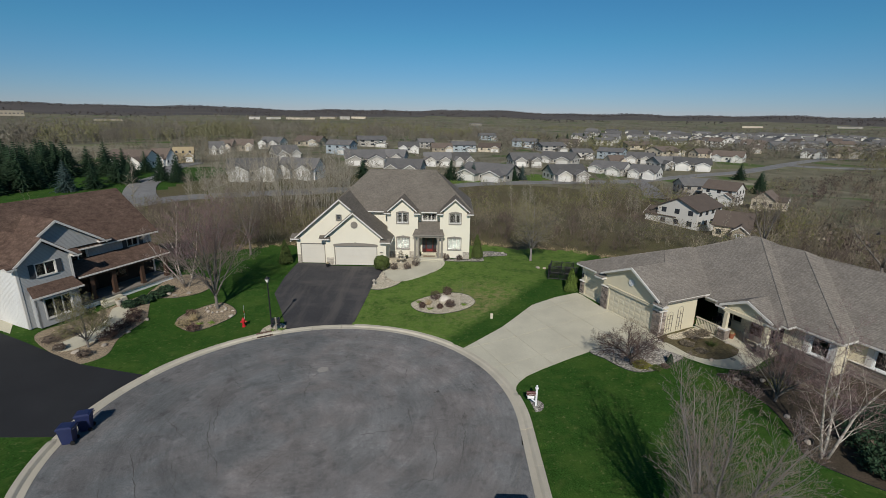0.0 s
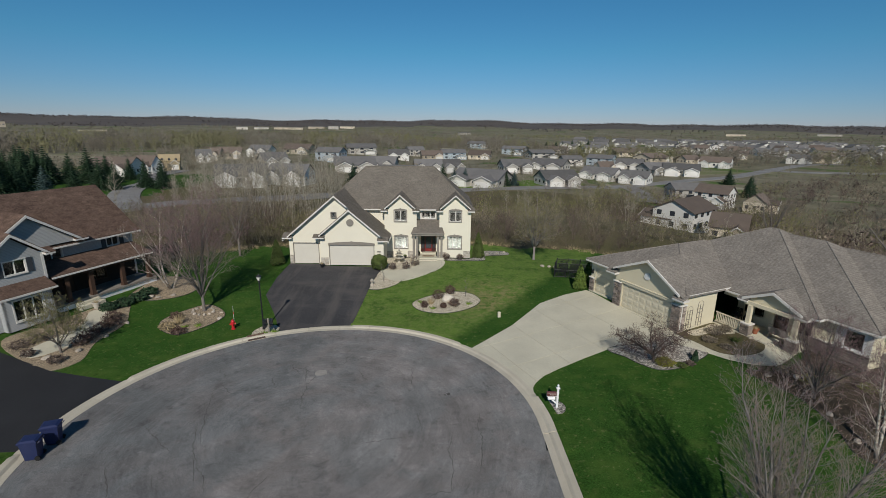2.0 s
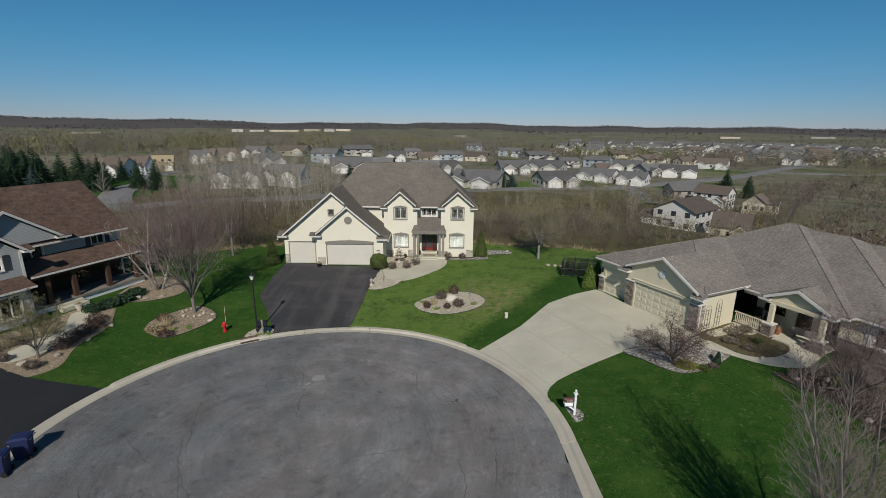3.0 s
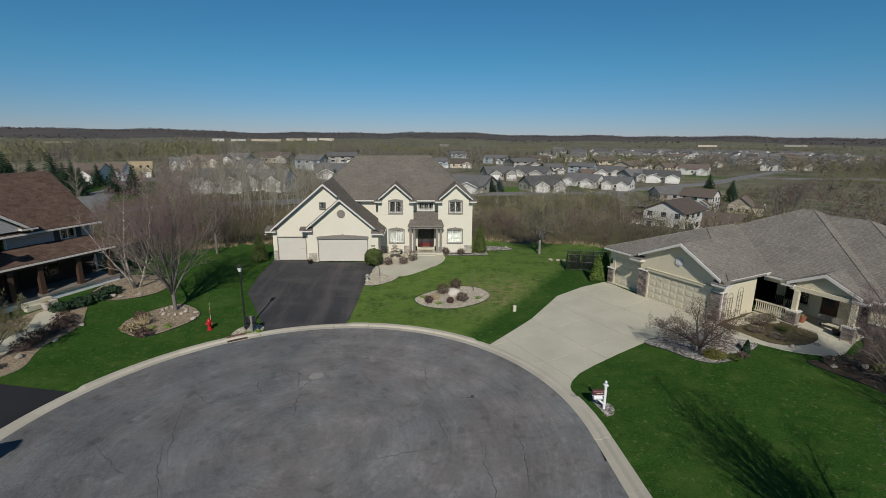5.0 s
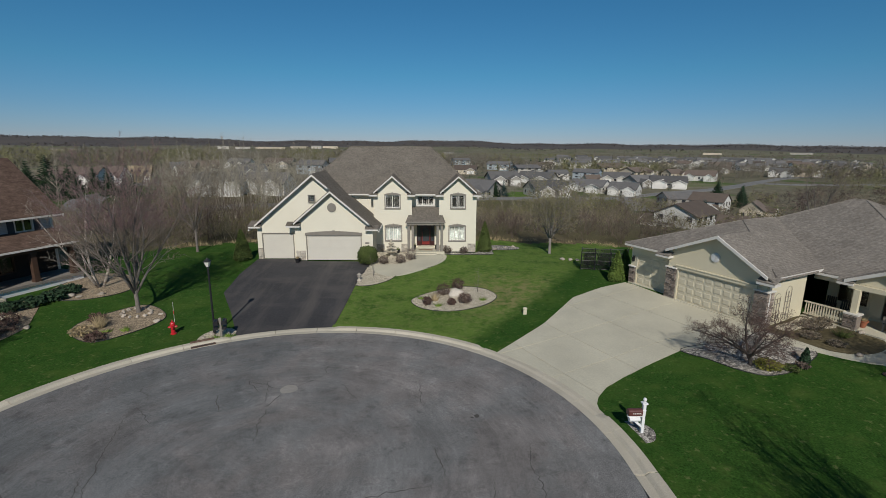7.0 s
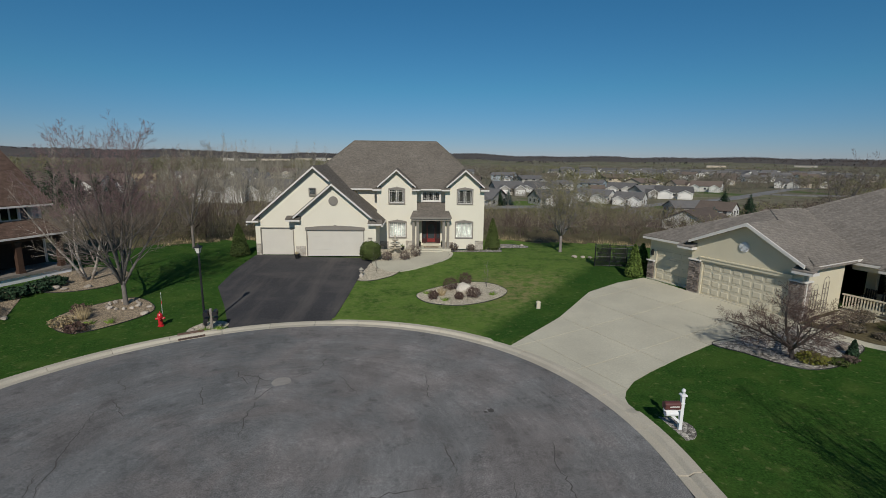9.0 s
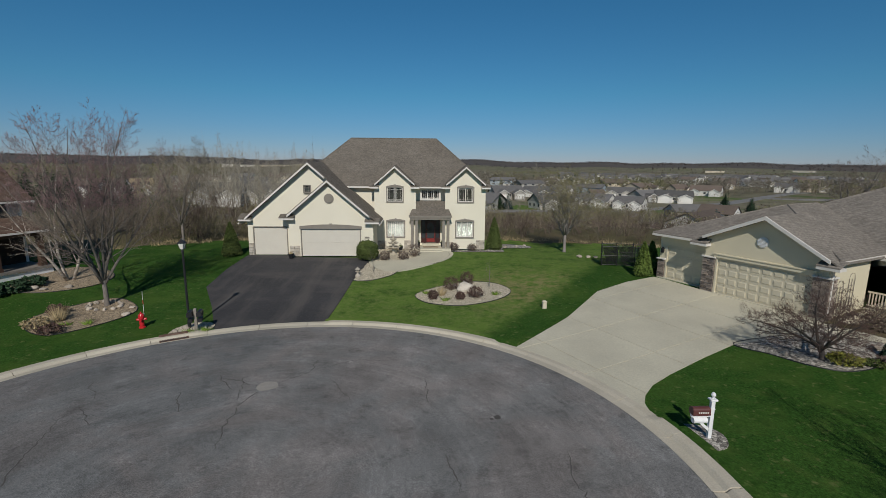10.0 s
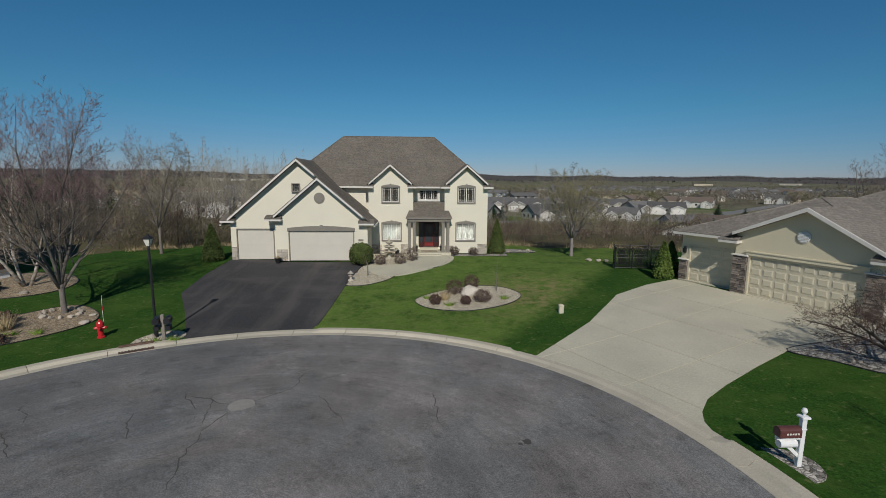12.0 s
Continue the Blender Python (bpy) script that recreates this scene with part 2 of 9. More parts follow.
def drive_material():
    """Sealed asphalt, the coating worn brown along the wheel tracks and in broad patches."""
    m = asphalt_material("sealed_asphalt", (0.043, 0.043, 0.047), (0.062, 0.060, 0.064))
    n, l = m.node_tree.nodes, m.node_tree.links
    b = n["Principled BSDF"]
    tc = n.new("ShaderNodeTexCoord")
    out = b.inputs["Base Color"].links[0].from_socket
    for stretch, lo, hi, most in (((0.85, 0.11, 1.0), 0.47, 0.66, 0.75), ((0.16, 0.42, 1.0), 0.50, 0.68, 0.6), ((6.0, 6.0, 6.0), 0.50, 0.72, 0.35)):
        at = n.new("ShaderNodeMapping")
        at.inputs["Scale"].default_value = stretch
        l.new(tc.outputs["Object"], at.inputs["Vector"])
        t = n.new("ShaderNodeTexNoise")
        t.inputs["Scale"].default_value, t.inputs["Detail"].default_value, t.inputs["Roughness"].default_value = 1.0, 6, 0.6
        l.new(at.outputs[0], t.inputs["Vector"])
        k = n.new("ShaderNodeMapRange")
        k.inputs["From Min"].default_value, k.inputs["From Max"].default_value, k.inputs["To Max"].default_value = lo, hi, most
        l.new(t.outputs[0], k.inputs["Value"])
        mix = n.new("ShaderNodeMix")
        mix.data_type = "RGBA"
        l.new(k.outputs[0], mix.inputs["Factor"])
        l.new(out, mix.inputs[6])
        mix.inputs[7].default_value = (0.105, 0.096, 0.091, 1)
        out = mix.outputs[2]
    l.new(out, b.inputs["Base Color"])
    return m


def lawn_material(name):
    """Spring lawn: lush and thin patches, pale tufts, blade-sized grain."""
    m = material(name, (0.026, 0.072, 0.012), 0.95, (0.040, 0.092, 0.017), 0.3, 0.8, 0.55, 14, 0.7, 40, spec=0.05)
    n, l = m.node_tree.nodes, m.node_tree.links
    b = n["Principled BSDF"]
    tc = n.new("ShaderNodeTexCoord")
    out = b.inputs["Base Color"].links[0].from_socket
    for scale, lo, hi, colour in ((0.35, 0.50, 0.70, (0.062, 0.112, 0.022, 1)), (1.3, 0.54, 0.74, (0.075, 0.120, 0.027, 1)), (4.5, 0.60, 0.72, (0.135, 0.160, 0.055, 1)), (2.6, 0.54, 0.72, (0.020, 0.055, 0.009, 1))):
        t = n.new("ShaderNodeTexNoise")
        t.inputs["Scale"].default_value, t.inputs["Detail"].default_value = scale, 5
        l.new(tc.outputs["Object"], t.inputs["Vector"])
        k = n.new("ShaderNodeMapRange")
        k.inputs["From Min"].default_value, k.inputs["From Max"].default_value = lo, hi
        k.inputs["To Max"].default_value = 0.75
        l.new(t.outputs[0], k.inputs["Value"])
        mx = n.new("ShaderNodeMix")
        mx.data_type = "RGBA"
        l.new(k.outputs[0], mx.inputs["Factor"])
        l.new(out, mx.inputs["A"])
        mx.inputs["B"].default_value = colour
        out = mx.outputs["Result"]
    def maths(op, *args):
        o = n.new("ShaderNodeMath")
        o.operation = op
        for i, v in enumerate(args):
            if isinstance(v, (int, float)):
                o.inputs[i].default_value = v
            else:
                l.new(v, o.inputs[i])
        return o.outputs[0]
    def ranged(v, lo, hi):
        r = n.new("ShaderNodeMapRange")
        r.inputs["From Min"].default_value, r.inputs["From Max"].default_value = lo, hi
        l.new(v, r.inputs["Value"])
        return r.outputs[0]
    def noisy(scale, detail=6, rough=0.6):
        t = n.new("ShaderNodeTexNoise")
        t.inputs["Scale"].default_value, t.inputs["Detail"].default_value, t.inputs["Roughness"].default_value = scale, detail, rough
        l.new(tc.outputs["Object"], t.inputs["Vector"])
        return t.outputs[0]
    def blend(colour, factor):
        mx = n.new("ShaderNodeMix")
        mx.data_type = "RGBA"
        l.new(factor, mx.inputs["Factor"])
        l.new(out, mx.inputs["A"])
        mx.inputs["B"].default_value = (*colour, 1)
        return mx.outputs["Result"]
    # the middle garden is fed less than its neighbours: olive turf up to the lot line, with thin yellow patches
    xyz = n.new("ShaderNodeSeparateXYZ")
    l.new(tc.outputs["Object"], xyz.inputs[0])
    across = maths("SUBTRACT", maths("MULTIPLY", xyz.outputs["Y"], 0.616), maths("MULTIPLY", xyz.outputs["X"], 0.788))
    across = maths("ADD", across, maths("MULTIPLY", noisy(0.9), 1.6))
    lot = maths("MULTIPLY", ranged(across, 20.9, 22.2), ranged(xyz.outputs["X"], -9.5, -8.5))
    out = blend((0.122, 0.196, 0.040), maths("MULTIPLY", lot, maths("MULTIPLY", ranged(noisy(0.6, 9, 0.75), 0.32, 0.56), 0.9)))
    out = blend((0.185, 0.215, 0.075), maths("MULTIPLY", lot, maths("MULTIPLY", ranged(noisy(2.6, 9, 0.8), 0.48, 0.66), 0.8)))
    out = blend((0.058, 0.118, 0.020), maths("MULTIPLY", lot, maths("MULTIPLY", ranged(noisy(3.4, 9, 0.8), 0.52, 0.68), 0.8)))
    far = n.new("ShaderNodeVectorMath")
    far.operation = "DISTANCE"
    far.inputs[1].default_value = (4.6, 42.4, 0.2)
    l.new(tc.outputs["Object"], far.inputs[0])
    worn = maths("MULTIPLY", ranged(far.outputs["Value"], 6.0, 1.5), ranged(noisy(1.3, 8, 0.7), 0.42, 0.60))
    out = blend((0.24, 0.215, 0.098), maths("MULTIPLY", lot, maths("MULTIPLY", worn, 0.85)))
    l.new(out, b.inputs["Base Color"])
    return m


def pebble_material(name, dark, light, scale):
    """Loose stones lying close together, each with a shade of its own and dark gaps between."""
    m = material(name, dark, 0.9, light, 0.8, 0.8, 0.1, 40, spec=0.2)
    n, l = m.node_tree.nodes, m.node_tree.links
    b = n["Principled BSDF"]
    tc = n.new("ShaderNodeTexCoord")
    cell, gap = n.new("ShaderNodeTexVoronoi"), n.new("ShaderNodeTexVoronoi")
    gap.feature = "DISTANCE_TO_EDGE"
    for v in (cell, gap):
        v.inputs["Scale"].default_value = scale
        l.new(tc.outputs["Object"], v.inputs["Vector"])
    mix = n.new("ShaderNodeMix")
    mix.data_type = "RGBA"
    sep = n.new("ShaderNodeSeparateColor")
    l.new(cell.outputs["Color"], sep.inputs[0])
    l.new(sep.outputs[0], mix.inputs["Factor"])
    mix.inputs["A"].default_value, mix.inputs["B"].default_value = (*[q * 0.7 for q in dark], 1), (*[q * 1.15 for q in light], 1)
    k = n.new("ShaderNodeMapRange")
    k.inputs["From Max"].default_value, k.inputs["To Min"].default_value = 0.12, 0.30
    l.new(gap.outputs["Distance"], k.inputs["Value"])
    v = n.new("ShaderNodeVectorMath")
    v.operation = "SCALE"
    l.new(mix.outputs["Result"], v.inputs[0])
    l.new(k.outputs[0], v.inputs["Scale"])
    l.new(v.outputs[0], b.inputs["Base Color"])
    bp = n.new("ShaderNodeBump")
    bp.inputs["Distance"].default_value = 0.03
    l.new(gap.outputs["Distance"], bp.inputs["Height"])
    l.new(bp.outputs[0], b.inputs["Normal"])
    return m


def land_material():
    """Open country in spring: brown scrub, strips of green and tan field, mown plots between the houses."""
    # distance haze is put into the base tone, paled towards the far woods
    m = material("open_land", (0.150, 0.140, 0.095), 0.95, (0.185, 0.170, 0.118), 0.01, 0.5, 0.35, 0.08, spec=0.1)
    n, l = m.node_tree.nodes, m.node_tree.links
    b = n["Principled BSDF"]
    tc = n.new("ShaderNodeTexCoord")
    out = b.inputs["Base Color"].links[0].from_socket
    for stretch, lo, hi, colour in (((0.0022, 0.0045, 1), 0.62, 0.67, (0.150, 0.165, 0.078)), ((0.003, 0.006, 1), 0.62, 0.66, (0.235, 0.21, 0.145)), ((0.018, 0.018, 1), 0.58, 0.63, (0.085, 0.122, 0.038)),
                                    ((0.004, 0.009, 1), 0.58, 0.68, (0.105, 0.094, 0.072)), ((0.0026, 0.007, 1), 0.68, 0.70, (0.33, 0.30, 0.23))):
        mp = n.new("ShaderNodeMapping")
        mp.inputs["Scale"].default_value = stretch
        mp.inputs["Location"].default_value = (lo * 91, hi * 37, 0)
        l.new(tc.outputs["Object"], mp.inputs["Vector"])
        t = n.new("ShaderNodeTexNoise")
        t.inputs["Scale"].default_value, t.inputs["Detail"].default_value = 1.0, 4
        l.new(mp.outputs[0], t.inputs["Vector"])
        k = n.new("ShaderNodeMapRange")
        k.inputs["From Min"].default_value, k.inputs["From Max"].default_value = lo, hi
        l.new(t.outputs[0], k.inputs["Value"])
        mx = n.new("ShaderNodeMix")
        mx.data_type = "RGBA"
        l.new(k.outputs[0], mx.inputs["Factor"])
        l.new(out, mx.inputs["A"])
        mx.inputs["B"].default_value = (*colour, 1)
        out = mx.outputs["Result"]
    l.new(out, b.inputs["Base Color"])
    return m


M = {
    "lawn": lawn_material("lawn_grass"),
    "wild": material("wild_ground", (0.135, 0.108, 0.066), 0.95, (0.095, 0.092, 0.042), 0.12, 0.8, 0.4, 6, 0.5, 10, spec=0.1),
    "land": land_material(),
    "road": road_material(),
    "crack": material("open_crack", (0.075, 0.071, 0.067), 0.95, (0.095, 0.09, 0.085), 2),
    "hill_floor": material("hill_forest_floor", (0.090, 0.080, 0.076), 0.95, (0.115, 0.10, 0.088), 0.004, 0.5, spec=0.1),
    "drive": drive_material(),
    # darker copy for the left driveway: lens vignetting is put into the colour
    "drive_dark": asphalt_material("vignetted_drive_asphalt", (0.022, 0.023, 0.026), (0.030, 0.031, 0.034)),
    "far_road": asphalt_material("far_asphalt", (0.19, 0.185, 0.18), (0.23, 0.225, 0.22)),
    "kerb": material("kerb_concrete", (0.54, 0.49, 0.40), 0.85, (0.45, 0.41, 0.33), 0.7, 0.7, 0.15, 25, 0.2, 60, per_object=0.07),
    "concrete": material("pale_concrete", (0.575, 0.54, 0.425), 0.85, (0.485, 0.455, 0.36), 0.45, 0.6, 0.14, 16, 0.15, 60, per_object=0.035),
    "joint": material("dark_joint", (0.44, 0.395, 0.31), 0.95, (0.36, 0.325, 0.26), 3),
    "stucco": material("cream_stucco", (0.74, 0.695, 0.575), 0.9, (0.70, 0.655, 0.54), 0.6, 0.7, 0.06, 40, 0.2, 120),
    "taupe": material("taupe_trim", (0.24, 0.22, 0.19), 0.7, (0.21, 0.19, 0.165), 2, 0.6, 0.05, 30),
    "whitetrim": material("white_trim", (0.68, 0.65, 0.605), 0.6, (0.62, 0.595, 0.555), 1.5, 0.5, 0.03, 30),
    "garage": material("garage_door_paint", (0.62, 0.585, 0.51), 0.55, (0.59, 0.555, 0.485), 1, 0.5, 0.03, 20),
    "tan": material("tan_stucco", (0.66, 0.60, 0.45), 0.9, (0.61, 0.555, 0.41), 0.6, 0.7, 0.06, 40, 0.2, 120),
    "tandoor": material("tan_door_paint", (0.60, 0.55, 0.42), 0.55, (0.57, 0.52, 0.40), 1, 0.5, 0.03, 20),
    "roof_main": shingles("grey_brown_shingles", (0.148, 0.130, 0.110), (0.188, 0.167, 0.142)),
    "roof_right": shingles("weathered_shingles", (0.20, 0.178, 0.155), (0.255, 0.228, 0.198)),
    "roof_left": shingles("rust_brown_shingles", (0.102, 0.066, 0.052), (0.138, 0.092, 0.070), 0.26),
    "siding": bands(material("blue_grey_siding", (0.40, 0.405, 0.405), 0.7, (0.365, 0.37, 0.37), 0.5, 0.6, 0.05, 30), "Z", 0.11, 0.012, 0.3),
    "white_siding": bands(material("white_siding", (0.72, 0.72, 0.70), 0.7, (0.67, 0.67, 0.65), 0.5, 0.6, 0.05, 30), "Z", 0.11, 0.01, 0.15),
    "shutter": bands(material("dark_shutter", (0.05, 0.055, 0.065), 0.6, (0.04, 0.045, 0.05), 3), "Z", 0.09, 0.012, 0.3),
    "dark": material("dark_interior", (0.03, 0.027, 0.025), 0.9, (0.045, 0.04, 0.035), 2),
    # near-black brown: the shadow under the porch is put into this colour
    "porch_shade": material("shaded_porch_brown", (0.030, 0.021, 0.017), 0.75, (0.042, 0.028, 0.021), 3, 0.6, 0.1, 30),
    "brownwood": material("dark_brown_timber", (0.06, 0.035, 0.025), 0.7, (0.08, 0.045, 0.03), 3, 0.6, 0.1, 30),
    "curtain": material("pale_curtain", (0.60, 0.59, 0.55), 0.9, (0.50, 0.49, 0.46), 5, 0.6, 0.1, 14, stretch=(1, 1, 0.1)),
    "glass": glass_material("window_glass"),
    "red": material("red_door_paint", (0.22, 0.028, 0.026), 0.35, (0.19, 0.024, 0.022), 2, spec=0.5),
    "darkred": material("dark_red_frame", (0.050, 0.014, 0.013), 0.4, (0.04, 0.012, 0.011), 2, spec=0.5),
    "hydrant": material("hydrant_red", (0.55, 0.02, 0.03), 0.35, (0.48, 0.02, 0.025), 3, spec=0.5),
    "stone": material("ledge_stone", (0.30, 0.245, 0.20), 0.9, (0.19, 0.165, 0.15), 3, 0.8, 0.2, 20, 0.4, 40, per_object=0.45, island=0.45),
    "palestone": material("pale_field_stone", (0.50, 0.46, 0.40), 0.9, (0.38, 0.33, 0.27), 2, 0.8, 0.2, 20, 0.4, 30, per_object=0.3, island=0.3),
    "gravel": pebble_material("river_gravel", (0.20, 0.18, 0.16), (0.56, 0.52, 0.46), 9.0),
    "palegravel": pebble_material("pale_gravel", (0.60, 0.525, 0.40), (0.68, 0.61, 0.475), 13.0),
    "mulch": pebble_material("wood_chip_mulch", (0.34, 0.265, 0.185), (0.45, 0.36, 0.25), 13.0),
    # brown soil of the lower bed, with the trees' shade put into its colour
    "soil": material("shaded_garden_soil", (0.085, 0.066, 0.05), 0.95, (0.055, 0.046, 0.032), 1.2, 0.7, 0.4, 12, 0.7, 20, spec=0.1),
    "rock": material("garden_boulder", (0.46, 0.40, 0.33), 0.9, (0.32, 0.28, 0.24), 2.5, 0.8, 0.25, 14, 0.6, 16, per_object=0.3),
    "black": material("black_metal", (0.012, 0.012, 0.014), 0.45, (0.02, 0.02, 0.022), 4, spec=0.5),
    "lampglass": material("frosted_lamp_glass", (0.72, 0.70, 0.62), 0.35, (0.66, 0.63, 0.55), 3),
    "bin": material("navy_bin_plastic", (0.014, 0.022, 0.075), 0.45, (0.02, 0.028, 0.085), 2, spec=0.5),
    "white": material("white_paint", (0.80, 0.80, 0.80), 0.5, (0.74, 0.74, 0.74), 2),
    "maroon": material("maroon_mailbox", (0.12, 0.045, 0.04), 0.45, (0.10, 0.035, 0.032), 3, spec=0.5),
    "iron": material("rusty_iron", (0.10, 0.05, 0.035), 0.8, (0.16, 0.11, 0.085), 5, 0.7, 0.3, 30),
    "manhole": material("patched_manhole", (0.33, 0.31, 0.28), 0.85, (0.27, 0.25, 0.23), 5, 0.7, 0.25, 40, 0.3, 60),
    "greywood": material("weathered_post", (0.26, 0.235, 0.205), 0.85, (0.20, 0.18, 0.155), 5, 0.6, 0.2, 30, stretch=(1, 1, 0.2)),
    "terracotta": material("terracotta_pot", (0.30, 0.11, 0.06), 0.8, (0.25, 0.09, 0.05), 4),
    "bark": material("grey_bark", (0.20, 0.175, 0.155), 0.95, (0.13, 0.115, 0.10), 3, 0.8, 0.25, 20, 0.6, 25, stretch=(1, 1, 0.3)),
    "twig": material("bare_twigs", (0.24, 0.195, 0.155), 0.95, (0.18, 0.145, 0.115), 0.8, 0.8, island=0.3),
    "drybud": material("tan_buds", (0.34, 0.26, 0.15), 0.95, (0.28, 0.21, 0.13), 0.8, 0.8, island=0.3),
    "redtwig": material("red_budding_twigs", (0.215, 0.138, 0.142), 0.95, (0.175, 0.118, 0.115), 0.8, 0.8, island=0.35),
    "darkbark": material("dark_crab_bark", (0.095, 0.08, 0.072), 0.95, (0.065, 0.055, 0.05), 3, 0.8, 0.2, 20),
    "palebark": material("pale_ash_bark", (0.25, 0.225, 0.212), 0.9, (0.18, 0.16, 0.145), 2, 0.8, island=0.25),
    "birch": material("white_birch_bark", (0.60, 0.55, 0.48), 0.85, (0.22, 0.17, 0.14), 3.0, 0.45, 0.15, 20, stretch=(1, 1, 2.2)),
    "brush": material("grey_brown_brush", (0.250, 0.208, 0.152), 0.95, (0.105, 0.088, 0.066), 0.11, 0.45, island=0.4),
    "brush_tan": material("pale_tan_brush", (0.31, 0.27, 0.19), 0.95, (0.20, 0.175, 0.125), 0.11, 0.45, island=0.35),
    "brush_red": material("reddish_brush", (0.168, 0.126, 0.102), 0.95, (0.080, 0.061, 0.052), 0.11, 0.45, island=0.4),
    "brush_green": material("budding_brush", (0.225, 0.22, 0.08), 0.95, (0.12, 0.115, 0.05), 0.11, 0.45, island=0.35),
    # far woods and hills: the air's haze is mixed into these colours
    "far_brown": material("far_bare_woods", (0.155, 0.137, 0.110), 0.95, (0.195, 0.172, 0.136), 0.006, 0.5, island=0.16),
    "far_olive": material("far_budding_woods", (0.215, 0.205, 0.105), 0.95, (0.175, 0.165, 0.096), 0.006, 0.5, island=0.16),
    "far_pale": material("far_grey_woods", (0.225, 0.205, 0.16), 0.95, (0.19, 0.172, 0.134), 0.006, 0.5, island=0.16),
    "hill": material("hill_woods", (0.090, 0.079, 0.078), 0.95, (0.120, 0.104, 0.095), 0.003, 0.5, island=0.3),
    "aspen": material("aspen_stems", (0.33, 0.30, 0.24), 0.9, (0.24, 0.215, 0.17), 0.4, 0.8, island=0.3),
    "conifer": material("spruce_needles", (0.022, 0.05, 0.026), 0.9, (0.035, 0.065, 0.03), 0.4, 0.8, island=0.4),
    "bluespruce": material("blue_spruce_needles", (0.05, 0.085, 0.08), 0.9, (0.065, 0.10, 0.09), 0.4, 0.8, island=0.35),
    "limecone": material("upright_arborvitae_foliage", (0.11, 0.155, 0.03), 0.9, (0.075, 0.12, 0.025), 1.5, 0.8, island=0.4),
    "golden": material("golden_juniper_foliage", (0.23, 0.215, 0.045), 0.9, (0.165, 0.175, 0.035), 1.5, 0.8, island=0.35),
    "arbor": material("arborvitae_foliage", (0.06, 0.085, 0.022), 0.9, (0.085, 0.11, 0.03), 1.5, 0.8, island=0.35),
    "lime": material("bright_green_foliage", (0.13, 0.22, 0.03), 0.9, (0.17, 0.25, 0.04), 1.5, 0.8, island=0.3),
    "maroonleaf": material("dark_red_barberry", (0.085, 0.050, 0.042), 0.9, (0.13, 0.082, 0.066), 2, 0.8, island=0.4),
    "drygrass": material("dry_grass", (0.40, 0.32, 0.19), 0.95, (0.32, 0.25, 0.14), 0.5, 0.8, island=0.3),
    # blue made lighter: the sky's reflection on the bonnet is put into the paint
    "carpaint": material("sky_tinted_car_paint", (0.09, 0.17, 0.29), 0.25, (0.09, 0.17, 0.29), 1, spec=0.6, metal=0.5),
    "tyre": material("tyre_rubber", (0.012, 0.012, 0.012), 0.85, (0.018, 0.018, 0.018), 5),
    "chrome": material("bright_metal", (0.55, 0.55, 0.56), 0.25, (0.5, 0.5, 0.5), 2, metal=1.0),
    "far_wall": material("pale_house_siding", (0.48, 0.455, 0.41), 0.8, (0.41, 0.385, 0.345), 0.3, 0.7, per_object=0.3),
    "far_white": material("white_house_siding", (0.70, 0.68, 0.635), 0.8, (0.63, 0.61, 0.57), 0.3, 0.7, per_object=0.15),
    "far_blue": material("blue_house_siding", (0.38, 0.43, 0.46), 0.8, (0.34, 0.39, 0.42), 0.3, 0.7, per_object=0.1),
    "raw_timber": material("raw_yellow_timber", (0.40, 0.32, 0.19), 0.9, (0.33, 0.26, 0.16), 0.6, 0.7),
    "far_tan": material("tan_house_siding", (0.54, 0.47, 0.365), 0.8, (0.48, 0.415, 0.32), 0.3, 0.7, per_object=0.3),
    "far_roof": material("grey_roof_shingles", (0.115, 0.112, 0.112), 0.9, (0.155, 0.148, 0.142), 0.5, 0.8, 0.15, 8, per_object=0.3),
    "far_roof_brown": material("brown_roof_shingles", (0.125, 0.098, 0.082), 0.9, (0.155, 0.122, 0.10), 0.5, 0.8, 0.15, 8, per_object=0.25),
    "far_window": material("dark_window_glass", (0.03, 0.035, 0.045), 0.1, (0.045, 0.05, 0.06), 1, spec=0.6),
}


